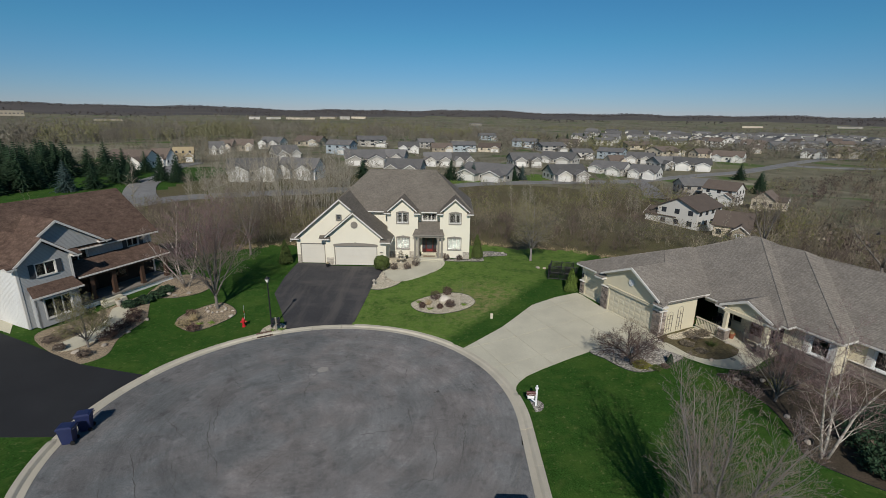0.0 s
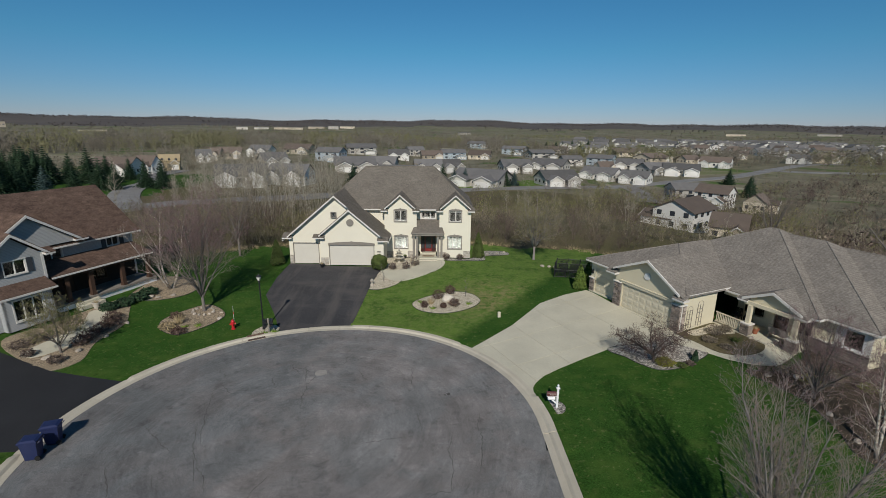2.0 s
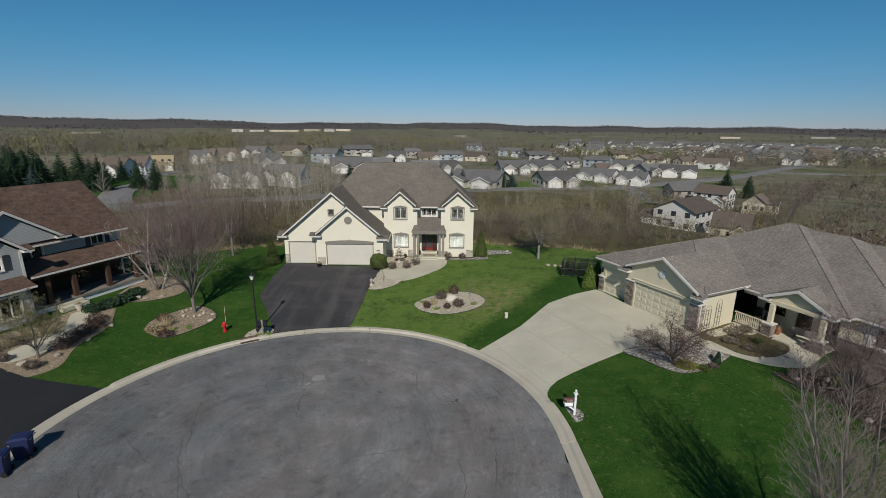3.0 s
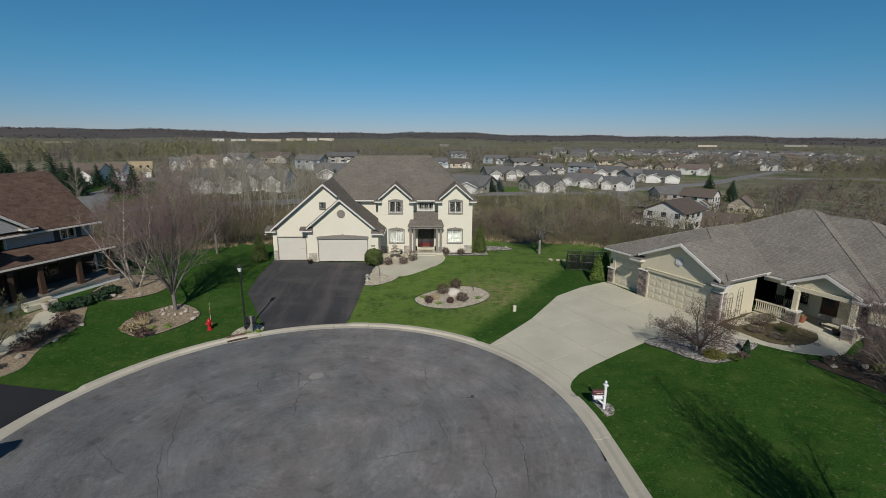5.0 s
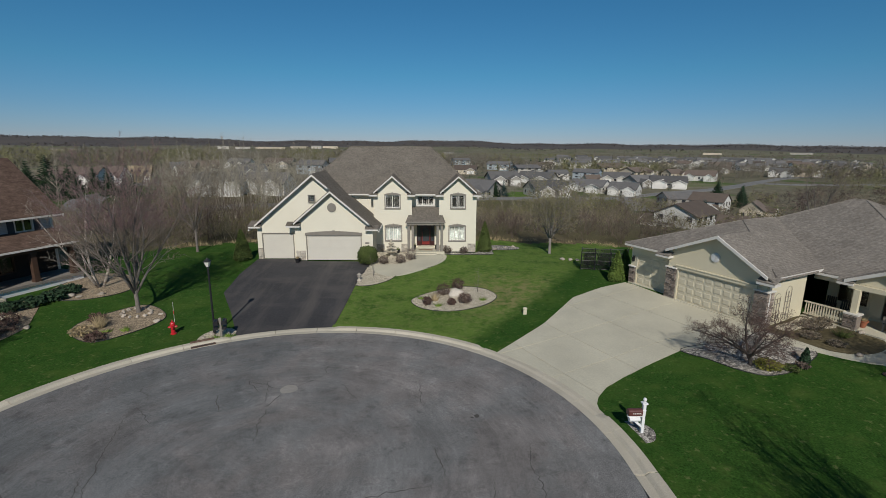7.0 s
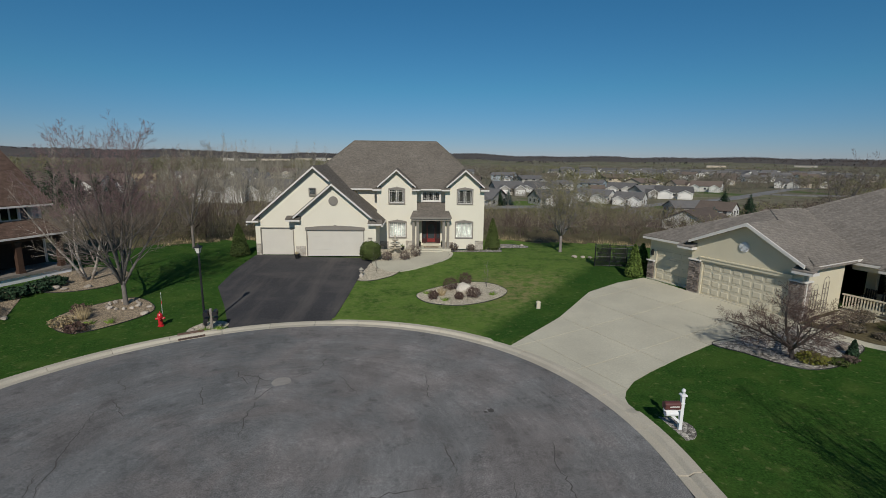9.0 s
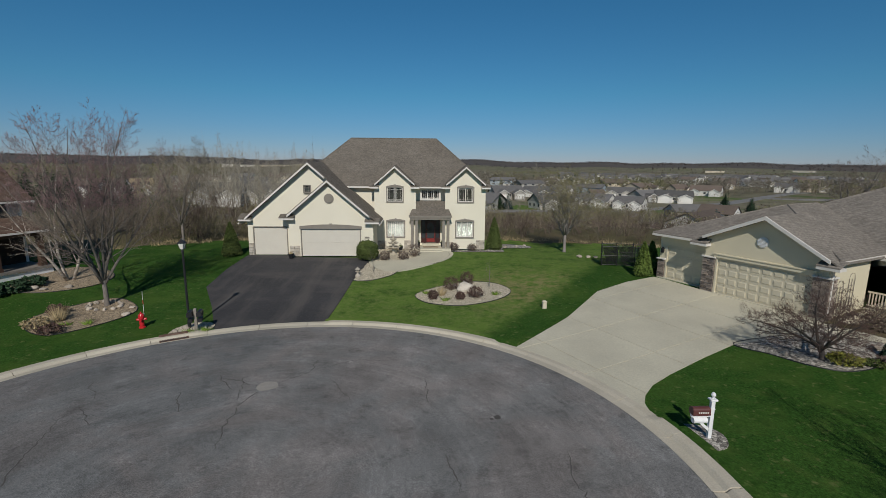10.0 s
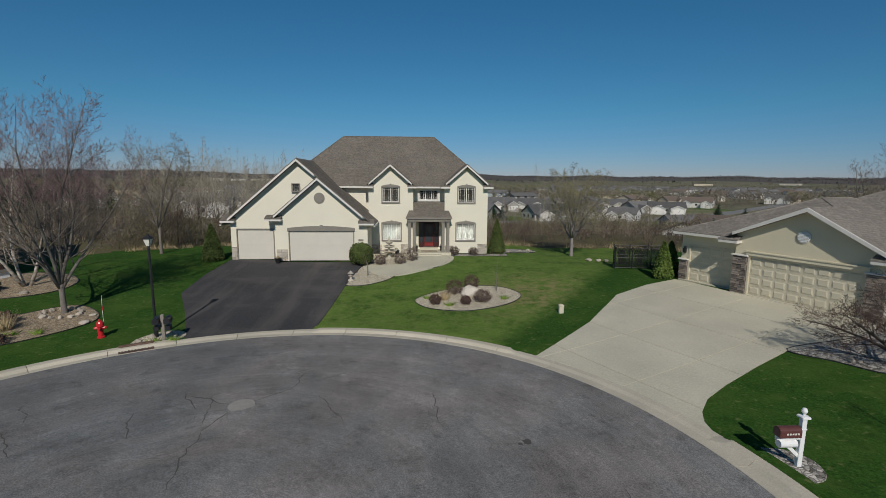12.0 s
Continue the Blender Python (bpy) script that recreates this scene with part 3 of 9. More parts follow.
# ---- mesh helpers ----
class Shape:
    """Collects vertices and faces of one part."""

    def __init__(self):
        self.v, self.f = [], []

    def add(self, verts, faces):
        k = len(self.v)
        self.v += [tuple(p) for p in verts]
        self.f += [tuple(i + k for i in q) for q in faces]
        return self

    def box(self, x0, x1, y0, y1, z0, z1):
        return self.add([(x, y, z) for z in (z0, z1) for x, y in ((x0, y0), (x1, y0), (x1, y1), (x0, y1))],
                        [(3, 2, 1, 0), (4, 5, 6, 7), (0, 1, 5, 4), (1, 2, 6, 5), (2, 3, 7, 6), (3, 0, 4, 7)])

    def bevel_box(self, x0, x1, y0, y1, z0, z1, b):
        """A box with its upright edges and top edges cut back by b."""
        ring = lambda d, z: [(x0 + d + b, y0 + d, z), (x1 - d - b, y0 + d, z), (x1 - d, y0 + d + b, z), (x1 - d, y1 - d - b, z),
                             (x1 - d - b, y1 - d, z), (x0 + d + b, y1 - d, z), (x0 + d, y1 - d - b, z), (x0 + d, y0 + d + b, z)]
        return self.rings([ring(0, z0), ring(0, z1 - b), ring(b, z1)])

    def rings(self, rings, caps=True, closed=True):
        n = len(rings[0])
        faces = []
        for k in range(len(rings) - 1):
            for i in range(n if closed else n - 1):
                j = (i + 1) % n
                faces.append((k * n + i, k * n + j, (k + 1) * n + j, (k + 1) * n + i))
        if caps:
            faces += [tuple(reversed(range(n))), tuple(range((len(rings) - 1) * n, len(rings) * n))]
        return self.add([p for r in rings for p in r], faces)

    def prism(self, poly, y0, y1):
        """A polygon of (x, z), seen from the front with its corners counter-clockwise, from y0 back to y1."""
        n = len(poly)
        return self.add([(x, y0, z) for x, z in poly] + [(x, y1, z) for x, z in poly],
                        [tuple(range(n)), tuple(reversed(range(n, 2 * n)))] + [(j, i, i + n, j + n) for i in range(n) for j in ((i + 1) % n,)])

    def slab(self, pts, thick):
        """A roof plane: the top polygon, counter-clockwise seen from above, given thickness straight down."""
        n = len(pts)
        return self.add(list(pts) + [(x, y, z - thick) for x, y, z in pts],
                        [tuple(range(n)), tuple(reversed(range(n, 2 * n)))] + [(i, i + n, j + n, j) for i in range(n) for j in ((i + 1) % n,)])

    def lathe(self, profile, n=14, cx=0.0, cy=0.0):
        """Turned round the upright axis: profile of (radius, z) upwards."""
        return self.rings([[(cx + r * math.cos(6.2832 * i / n), cy + r * math.sin(6.2832 * i / n), z) for i in range(n)] for r, z in profile])

    def tube(self, pts, radii, n=6):
        pts = [Vector(p) for p in pts]
        rings = []
        for k, p in enumerate(pts):
            d = (pts[min(k + 1, len(pts) - 1)] - pts[max(k - 1, 0)]).normalized()
            a = d.cross(Vector((0, 0, 1)) if abs(d.z) < 0.9 else Vector((1, 0, 0))).normalized()
            b = d.cross(a)
            rings.append([p + radii[k] * (a * math.cos(6.2832 * i / n) + b * math.sin(6.2832 * i / n)) for i in range(n)])
        return self.rings(rings)

    def disc_y(self, cx, cz, r, y0, y1, n=18, rz=None):
        """A round plate facing the front."""
        return self.prism([(cx + r * math.cos(6.2832 * i / n), cz + (rz or r) * math.sin(6.2832 * i / n)) for i in range(n)], y0, y1)

    def mesh(self, name):
        me = bpy.data.meshes.new(name)
        me.from_pydata(self.v, [], self.f)
        me.update()
        return me


def part(name, shape, mat, parent=None, label="", at=None):
    me = shape.mesh(name) if isinstance(shape, Shape) else shape
    if not me.materials:
        me.materials.append(M[mat])
    ob = new(name, me)
    if parent is not None:
        ob.parent = parent
    if at is not None:
        ob.matrix_basis = at
    return tagged(ob, label) if label else ob


def thing(name, m, label, category, group="", kind=""):
    ob = new(name)
    ob.empty_display_size = 0.1
    ob.matrix_basis = m
    return tagged(ob, label, category, group, kind)


def smooth(ob):
    for p in ob.data.polygons:
        p.use_smooth = True
    return ob


def step(a, b, x):
    t = min(1.0, max(0.0, (x - a) / (b - a)))
    return t * t * (3 - 2 * t)


# ---- ground ----
CX, CY, RK = -7.6, 23.8, 13.5  # the turning circle: centre and outer radius of its kerb


def tilt(x, y):
    """The plane of the turning circle, which falls a little to the back and to the west."""
    return -0.08 + 0.010 * (x - CX) - 0.020 * (y - CY)


def height(x, y):
    """The height of the land: level at the circle, a gentle rise to the houses, a slope behind them, a plain and far hills."""
    r = math.hypot(x - CX, y - CY)
    z = 0.03 * min(max(r - RK, 0), 18) + tilt(x, y) * step(30, 14, r)
    z += 0.22 * math.exp(-((x - 17) ** 2 + (y - 40) ** 2) / 110) 
    z -= 0.55 * math.exp(-((x - 13) ** 2 + (y - 59) ** 2) / 90)
    start = 40 + 9 * step(10, 32, x) + 40 * step(30, -10, y)
    low = -10.5 + 5 * step(10, -60, x) - 3.5 * step(40, 110, x) * step(450, 300, r)
    z += (low - 0.5) * step(start, start + 85, r)
    if r > 60:
        z += 0.5 * step(60, 120, r) * (math.sin(x * 0.05) + math.sin(y * 0.043 + 1))
    if r > 900:
        a = math.atan2(x, y)
        z += (49 + 2 * step(0.5, -0.1, a) - 14 * step(0.45, 0.8, a) + 7 * math.sin(a * 9 + 1) + 5 * math.sin(a * 23) + 3 * math.sin(a * 51 + 2)) * step(1300, 3900, r)
        z += 6 * step(900, 1500, r) * math.sin(x * 0.0041 + y * 0.0023) * math.sin(y * 0.0037 + 2)
    return z


def lawn_edge(x):
    """How far from the circle's centre the mown lawns reach."""
    return 37.2 + 2.4 * step(0, 6, x) + 3.6 * step(5, 15, x) + 6 * step(18, 34, x)


DRIVES = ((-99, -68), (-25.5, 0.8), (42, 77), (92, 167))  # where the kerb lies low, in degrees clockwise


def build_ground():
    """One sheet in rings round the turning circle, out to the hills."""
    radii = [0.01, 6, 12.6, 13.1]
    depth = [-0.25, -0.25, -0.25, -0.2]
    r = 13.46
    while r < 4900:
        radii.append(r)
        depth.append(None)
        r += 0.8 if r < 60 else max(0.8, r * 0.035)
    n = 360
    verts, faces, kinds = [], [], []
    for r, d in zip(radii, depth):
        for i in range(n):
            a = 6.2831853 * i / n
            x, y = CX + r * math.sin(a), CY + r * math.cos(a)
            deg = (360.0 * i / n + 180) % 360 - 180
            open_side = any(d0 < deg < d1 for d0, d1 in DRIVES)
            street = r > 13 and -4.25 < x < 5.75 and y < 22
            verts.append((x, y, tilt(x, y) + d if d is not None else height(x, y) + (-0.3 if street else 0.09 if r < 14 and not open_side else 0.0)))
    for k in range(len(radii) - 1):
        for i in range(n):
            j = (i + 1) % n
            faces.append((k * n + i, k * n + j, (k + 1) * n + j, (k + 1) * n + i)[::-1])
            x, y, _ = verts[k * n + i]
            r = radii[k]
            edge = lawn_edge(x) + 0.5 * math.sin(x * 0.45) + 0.4 * math.sin(x * 1.1 + 1) + 60 * step(28, 0, y)
            far_green = x < -84 and 60 < y < 190 and r < 230 or (-30 < x < 70 and 192 + 0.35 * x < y < 212 + 0.4 * x)
            kinds.append(0 if r < edge or far_green else 1 if r < 170 else 2 if r < 2150 + 250 * math.sin(i * 0.07) else 3)
    me = bpy.data.meshes.new("ground")
    me.from_pydata(verts, [], faces)
    for k in ("lawn", "wild", "land", "hill_floor"):
        me.materials.append(M[k])
    me.polygons.foreach_set("material_index", kinds)
    me.polygons.foreach_set("use_smooth", [True] * len(faces))
    me.update()
    tagged(new("ground", me), "green spring lawns sloping down to wild brush and wooded hills", "ground", kind="structure")


build_ground()


def patch(name, outline, lift, mat, label, category, kind="structure", cell=1.5, parent=None, skirt=0.0):
    """A flat covering of the ground with the given outline, which follows the land at a small height above it."""
    bm = bmesh.new()
    bm.faces.new([bm.verts.new((x, y, 0)) for x, y in outline])
    xs, ys = [p[0] for p in outline], [p[1] for p in outline]
    for axis, lo, hi in ((0, min(xs), max(xs)), (1, min(ys), max(ys))):
        k = lo + cell
        while k < hi:
            co, no = [0, 0, 0], [0, 0, 0]
            co[axis], no[axis] = k, 1
            bmesh.ops.bisect_plane(bm, geom=bm.verts[:] + bm.edges[:] + bm.faces[:], plane_co=co, plane_no=no)
            k += cell
    for v in bm.verts:
        v.co.z = height(v.co.x, v.co.y) + lift
    rim = [e for e in bm.edges if e.is_boundary]
    low = bmesh.ops.extrude_edge_only(bm, edges=rim)["geom"]
    for v in low:
        if isinstance(v, bmesh.types.BMVert):
            v.co.z -= lift + 0.12 + skirt
    bmesh.ops.recalc_face_normals(bm, faces=bm.faces)
    me = bpy.data.meshes.new(name)
    bm.to_mesh(me)
    bm.free()
    me.materials.append(M[mat])
    ob = new(name, me)
    if parent is not None:
        ob.parent = parent
        return ob
    return tagged(ob, label, category, kind=kind)


def curve_through(pts, n=8, closed=True):
    """A smooth closed outline through a few corner points."""
    out, m = [], len(pts)
    for i in range(m if closed else m - 1):
        p = [Vector(pts[(i + k) % m] if closed else pts[min(max(i + k, 0), m - 1)]) for k in (-1, 0, 1, 2)]
        for s in range(n):
            t = s / n
            out.append(tuple(0.5 * (2 * p[1] + (p[2] - p[0]) * t + (2 * p[0] - 5 * p[1] + 4 * p[2] - p[3]) * t * t + (3 * p[1] - p[0] - 3 * p[2] + p[3]) * t ** 3)))
    return out if closed else out + [tuple(pts[-1])]


def on_circle(r, degrees):
    """A point on the turning circle; degrees clockwise from straight ahead."""
    return CX + r * math.sin(radians(degrees)), CY + r * math.cos(radians(degrees))


# road: the disc of the circle and the street that leads to it from behind the camera
def build_road():
    s = Shape()
    n, rings = 96, (0.01, 3, 6, 9, 11.5, 12.78)
    s.rings([[(*q, tilt(*q) + 0.05 - 0.05 * (r / 12.78) ** 2) for i in range(n) for q in (on_circle(r, 360 * i / n),)][::-1] for r in rings], caps=False)
    # the street that leaves the circle along its east side
    xs = [-3.75 + 9.0 * i / 8 for i in range(9)]
    ys = [22 - 0.75 * k for k in range(34)] + [-4 - 4 * k for k in range(20)]
    def surface(x, y):
        return height(x, y) - 0.12 * step(12.78, 12.3, math.hypot(x - CX, y - CY))
    s.add([(x, y, surface(x, y)) for y in ys for x in xs], [(9 * k + i, 9 * k + 9 + i, 9 * k + 10 + i, 9 * k + 1 + i) for k in range(len(ys) - 1) for i in range(8)])
    ob = part("road", s, "road")
    tagged(ob, "worn grey asphalt turning circle with cracks and darker patches", "road", kind="structure")
    ob.data.polygons.foreach_set("use_smooth", [True] * len(ob.data.polygons))
    return ob


road = build_road()


def road_height(x, y):
    return tilt(x, y) + 0.05 - 0.05 * (math.hypot(x - CX, y - CY) / 12.78) ** 2


def build_cracks():
    """Wandering open cracks in the old asphalt, from one end to the other."""
    rnd = random.Random(44)
    ends = ((-8.2, 29.2, -8.5, 28.1), (-8.5, 28.1, -8.1, 25.6), (-7.7, 29.9, -6.7, 30.8), (-6.7, 30.8, -6.6, 32.2), (-6.6, 31.1, -4.8, 32.1), (-4.8, 32.1, -3.5, 32.0), (-8.4, 29.7, -9.9, 30.4), (-9.2, 30.4, -8.5, 28.4),
            (-10.2, 30.7, -9.2, 29.4), (-5.8, 30.3, -4.7, 28.4), (-15.9, 21.0, -13.4, 17.5), (-13.5, 20.5, -11.5, 17.6), (-11.9, 21.4, -10.5, 19.3), (-14.0, 27.6, -12.2, 22.5))
    more = ((0.4, 23.3, 0.3, 19.3), (0.3, 19.2, -0.6, 19.1), (-8.0, 20.3, -8.6, 18.6), (-14.8, 30.3, -13.8, 28.9), (-11.0, 29.3, -10.3, 27.8), (-13.2, 24.0, -11.2, 19.9), (2.0, 25.1, 1.7, 20.3), (-2.1, 30.1, -1.9, 28.1), (-14.0, 28.4, -12.7, 27.1),
            (-15.7, 18.5, -15.1, 17.4), (-4.6, 22.5, -1.6, 23.1), (-1.5, 25.1, -1.2, 23.5), (-13.3, 21.9, -16.1, 24.1))
    s = Shape()
    for x0, y0, x1, y1 in ends + more:
        length = math.hypot(x1 - x0, y1 - y0)
        n = max(8, int(length / 0.14))
        nx, ny = -(y1 - y0) / length, (x1 - x0) / length
        off, pts = 0.0, []
        for i in range(n + 1):
            f = i / n
            off = off * 0.88 + rnd.gauss(0, 0.05)
            w = off * math.sin(3.1415 * f) ** 0.5
            pts.append((x0 + (x1 - x0) * f + nx * w, y0 + (y1 - y0) * f + ny * w))
        v, k = [], rnd.uniform(0.8, 1.2)
        for i, (x, y) in enumerate(pts):
            half = (0.005 + 0.013 * math.sin(3.1415 * i / n) ** 0.6 * rnd.uniform(0.4, 1.3)) * k
            for side in (-1, 1):
                v.append((x + nx * half * side, y + ny * half * side, road_height(x, y) + 0.004))
        s.add(v, [(2 * i, 2 * i + 2, 2 * i + 3, 2 * i + 1) for i in range(n)])
    ob = part("road_cracks", s, "crack")
    return tagged(ob, "thin dark wandering cracks in old asphalt", "crack", kind="stuff")


build_cracks()



def oil_stain(x, y, r, seed):
    rnd = random.Random(seed)
    pts = [(x + r * q * math.cos(a * 0.393), y + r * q * 1.1 * math.sin(a * 0.393)) for a in range(16) for q in (rnd.uniform(0.75, 1.1),)]
    ob = part("oil_stain", Shape().add([(px, py, road_height(px, py) + 0.005) for px, py in pts], [tuple(range(16))]), "crack")
    return tagged(ob, "dark oil stain soaked into the asphalt", "stain", kind="structure")


oil_stain(0.30, 27.08, 0.13, 3)
oil_stain(0.10, 26.98, 0.07, 4)


def build_kerb():
    """The concrete kerb and gutter, cast in lengths with open joints; mountable, so it runs on past the driveways."""
    ob = thing("kerb", Matrix(), "pale concrete kerb and gutter in cast lengths round the circle", "kerb", kind="structure")
    count, gap = 27, 0.08
    a0, a1 = 92.0, -193.7
    each = (a0 - a1) / count
    def profile(top):
        return [(12.74, -0.18), (12.74, 0.012), (13.08, 0.0), (13.2, top - 0.015), (13.25, top), (13.5, top + 0.005), (13.52, top - 0.02), (13.52, -0.18)]
    for k in range(count):
        s0, s1 = a1 + k * each + gap / 2, a1 + (k + 1) * each - gap / 2
        rings = []
        for q in range(7):
            a = s0 + (s1 - s0) * q / 6
            low = any(d0 < a < d1 for d0, d1 in DRIVES)
            rings.append([(*on_circle(r, a), z + tilt(*on_circle(r, a))) for r, z in profile(0.045 if low else 0.11)])
        part("kerb_length", Shape().rings(rings), "kerb", ob)
    # straight lengths on both sides of the street
    for east, y_start in ((True, 23.3), (False, 11.3)):
        for k in range(22):
            rings = []
            for y in (y_start - 3 * k - 0.01, y_start - 3 * k - 1.5, y_start - 3 * k - 2.99):
                rings.append([(CX + r if east else 9.1 - r, y, z + height(5.2 if east else -3.7, y)) for r, z in profile(0.11)])
            part("kerb_length", Shape().rings(rings if east else rings[::-1]), "kerb", ob)
    return ob


build_kerb()

arc = lambda r, a0, a1, n=14: [on_circle(r, a0 + (a1 - a0) * i / n) for i in range(n + 1)]

# driveways
patch("driveway_main", arc(13.5, -23.0, 0.6) + [(-7.35, 40.5), (-7.2, 45.0), (-6.4, 51.25), (-13.4, 51.25), (-13.4, 51.85), (-16.9, 51.85), (-16.95, 47.5), (-16.6, 43.5), (-14.7, 40.0)],
      0.03, "drive", "freshly sealed black asphalt driveway", "driveway")
patch("driveway_left", arc(13.5, -97.5, -69) + [(-25.5, 29.6), (-33.0, 32.5), (-46, 37.0), (-51, 30.5), (-36, 22.6), (-24.0, 21.8)][0:],
      0.03, "drive_dark", "black asphalt driveway of the blue-grey house", "driveway")
patch("garage_apron", [(-33.6, 33.0), (-46, 37.3), (-47.0, 39.0), (-35.5, 35.5)], 0.045, "concrete", "pale concrete apron in front of a garage", "apron")


def build_concrete_drive():
    """The pale driveway, poured in slabs with tooled joints between."""
    base = [on_circle(13.5, a) for a in (46.0, 50, 54, 58, 63, 68, 72.0, 77.0)]
    outline = base + [(5.45, 27.3), (5.52, 27.75), (5.8, 28.3), (6.45, 29.05), (7.57, 29.85), (9.6, 31.1), (11.75, 32.3), (14.5, 32.6), (17.6, 33.9), (17.0, 35.6), (15.0, 39.9), (14.0, 42.9), (13.6, 43.6), (11.3, 42.6), (8.7, 40.9), (5.6, 36.8)]
    ob = patch("driveway_right", outline, 0.02, "joint", "pale concrete driveway poured in slabs", "driveway")
    u, v = Vector((0.423, -0.906)), Vector((0.906, 0.423))
    o = Vector((15.2, 39.7))
    def clip(poly, co, no):
        out = []
        for i, p in enumerate(poly):
            q = poly[(i + 1) % len(poly)]
            a, b = (Vector(p) - co).dot(no), (Vector(q) - co).dot(no)
            if a >= 0:
                out.append(p)
            if (a < 0) != (b < 0):
                t = a / (a - b)
                out.append(tuple(Vector(p) + (Vector(q) - Vector(p)) * t))
        return out
    for i in range(-2, 3):
        for j in range(-5, 1):
            lo, hi = o + u * (i * 3.4 + 0.6 + 0.02) + v * (j * 3.3 + 0.02), o + u * (i * 3.4 + 4.0 - 0.02) + v * (j * 3.3 + 3.28)
            poly = outline
            for co, no in ((lo, u), (lo, v), (hi, -u), (hi, -v)):
                poly = clip(poly, co, no) if len(poly) > 2 else []
            area = 0.5 * abs(sum(poly[k][0] * poly[k - 1][1] - poly[k - 1][0] * poly[k][1] for k in range(len(poly)))) if len(poly) > 2 else 0
            if area > 0.05:
                patch("slab", poly, 0.035, "concrete", "", "", parent=ob, cell=1.7)


build_concrete_drive()

# planted beds and paths; each is a shallow covering of the lawn
BEDS = []
outline = curve_through([(-6.5, 51.2), (-7.2, 46.6), (-7.15, 45.2), (-5.9, 45.2), (-4.6, 46.3), (-3.9, 47.6), (-2.2, 48.6), (-0.6, 50.4), (-0.4, 53.6), (-6.3, 54.4)], 5)
BEDS.append((patch("gravel_bed", outline, 0.03, "palegravel", "pale gravel bed between driveway and front path", "gravel bed"), outline))
patch("front_path", curve_through([(-6.6, 50.0), (-5.4, 47.6), (-3.9, 47.3), (-2.2, 48.5), (-0.6, 50.2), (0.25, 52.0), (0.0, 53.7), (-3.0, 53.7), (-2.7, 51.9), (-4.2, 50.4)], 5),
      0.05, "concrete", "curved pale concrete front path", "path")
outline = curve_through([(-2.7, 41.5), (-1.9, 40.2), (-0.1, 39.55), (1.7, 40.0), (3.0, 41.0), (3.45, 42.3), (2.6, 43.8), (0.9, 44.3), (-1.2, 43.4), (-2.4, 42.4)], 5)
BEDS.append((patch("island_bed", outline, 0.035, "palegravel", "oval bed of pale gravel in the lawn", "gravel bed"), outline))
outline = curve_through([(-0.3, 54.5), (0.6, 53.6), (3.0, 53.8), (5.0, 54.2), (5.3, 56.2), (8.0, 57.2), (8.2, 58.6), (6.0, 58.8), (4.2, 57.6), (3.3, 54.62)], 4)
BEDS.append((patch("side_bed", outline, 0.03, "gravel", "narrow edged bed along the house corner", "planting bed"), outline))
outline = curve_through([(-22.9, 37.6), (-22.2, 36.1), (-20.5, 35.3), (-19.2, 36.6), (-18.4, 38.6), (-19.1, 40.0), (-20.8, 40.9), (-22.2, 39.4)], 6)
BEDS.append((patch("tree_bed", outline, 0.035, "mulch", "wood chip bed round the maple", "planting bed"), outline))
outline = curve_through([(-28.2, 41.6), (-26.2, 41.1), (-24.5, 41.8), (-23.4, 43.2), (-23.6, 45.2), (-25.6, 46.8), (-28.2, 46.4)], 5)
BEDS.append((patch("birch_bed", outline, 0.03, "mulch", "wood chip bed round the birch", "planting bed"), outline))
patch("left_house_bed", curve_through([(-31.6, 32.9), (-27.4, 30.2), (-25.7, 29.5), (-24.6, 31.0), (-25.4, 33.6), (-25.3, 36.6), (-26.2, 38.6), (-27.4, 40.6), (-28.6, 41.0), (-30.5, 36.0)], 5),
      0.03, "mulch", "wood chip bed along the blue-grey house", "planting bed")
patch("left_path", curve_through([(-29.0, 31.6), (-27.6, 31.2), (-26.6, 33.4), (-26.7, 36.2), (-27.9, 38.6), (-29.2, 38.4), (-28.2, 35.6)], 5),
      0.05, "concrete", "pale concrete path to a porch", "path")
outline = curve_through([(11.75, 32.4), (12.5, 31.1), (13.2, 30.0), (14.1, 29.35), (15.4, 29.5), (16.4, 30.15), (17.4, 30.6), (18.3, 31.5), (17.8, 33.0), (17.5, 34.1), (15.3, 33.1)], 5)
BEDS.append((patch("rock_bed", outline, 0.035, "gravel", "river gravel bed round the bare crab apple", "gravel bed"), outline))
patch("porch_bed", curve_through([(17.6, 34.3), (17.9, 33.2), (19.0, 31.4), (20.6, 30.9), (22.0, 31.35), (22.9, 32.2), (22.5, 33.5), (21.7, 35.3), (21.1, 36.0), (19.4, 35.2)], 6),
      0.03, "wild", "brown and olive planting bed below the porch rail", "planting bed")
patch("gravel_strip", curve_through([(18.45, 34.5), (18.8, 33.9), (20.2, 34.3), (21.3, 34.1), (22.0, 34.4), (21.3, 35.8), (20.0, 35.2)], 5), 0.05, "palegravel", "pale gravel along the garage wall", "gravel bed")
patch("right_path", curve_through([(16.6, 33.1), (17.9, 31.8), (19.6, 30.2), (21.6, 29.6), (23.2, 30.4), (24.4, 31.6), (23.6, 33.2), (22.3, 31.6), (20.6, 30.9), (19.0, 31.4), (17.9, 33.4)], 5),
      0.05, "concrete", "curved pale concrete path to the porch steps", "path")
outline = curve_through([(19.4, 29.0), (21.4, 28.9), (24.2, 30.5), (25.5, 31.7), (26.9, 28.9), (28.3, 29.4), (30.9, 23.9), (31.4, 19.6), (26.0, 16.6), (22.8, 18.2), (20.9, 19.7), (19.8, 21.2), (20.4, 23.2), (20.6, 26.0)], 5)
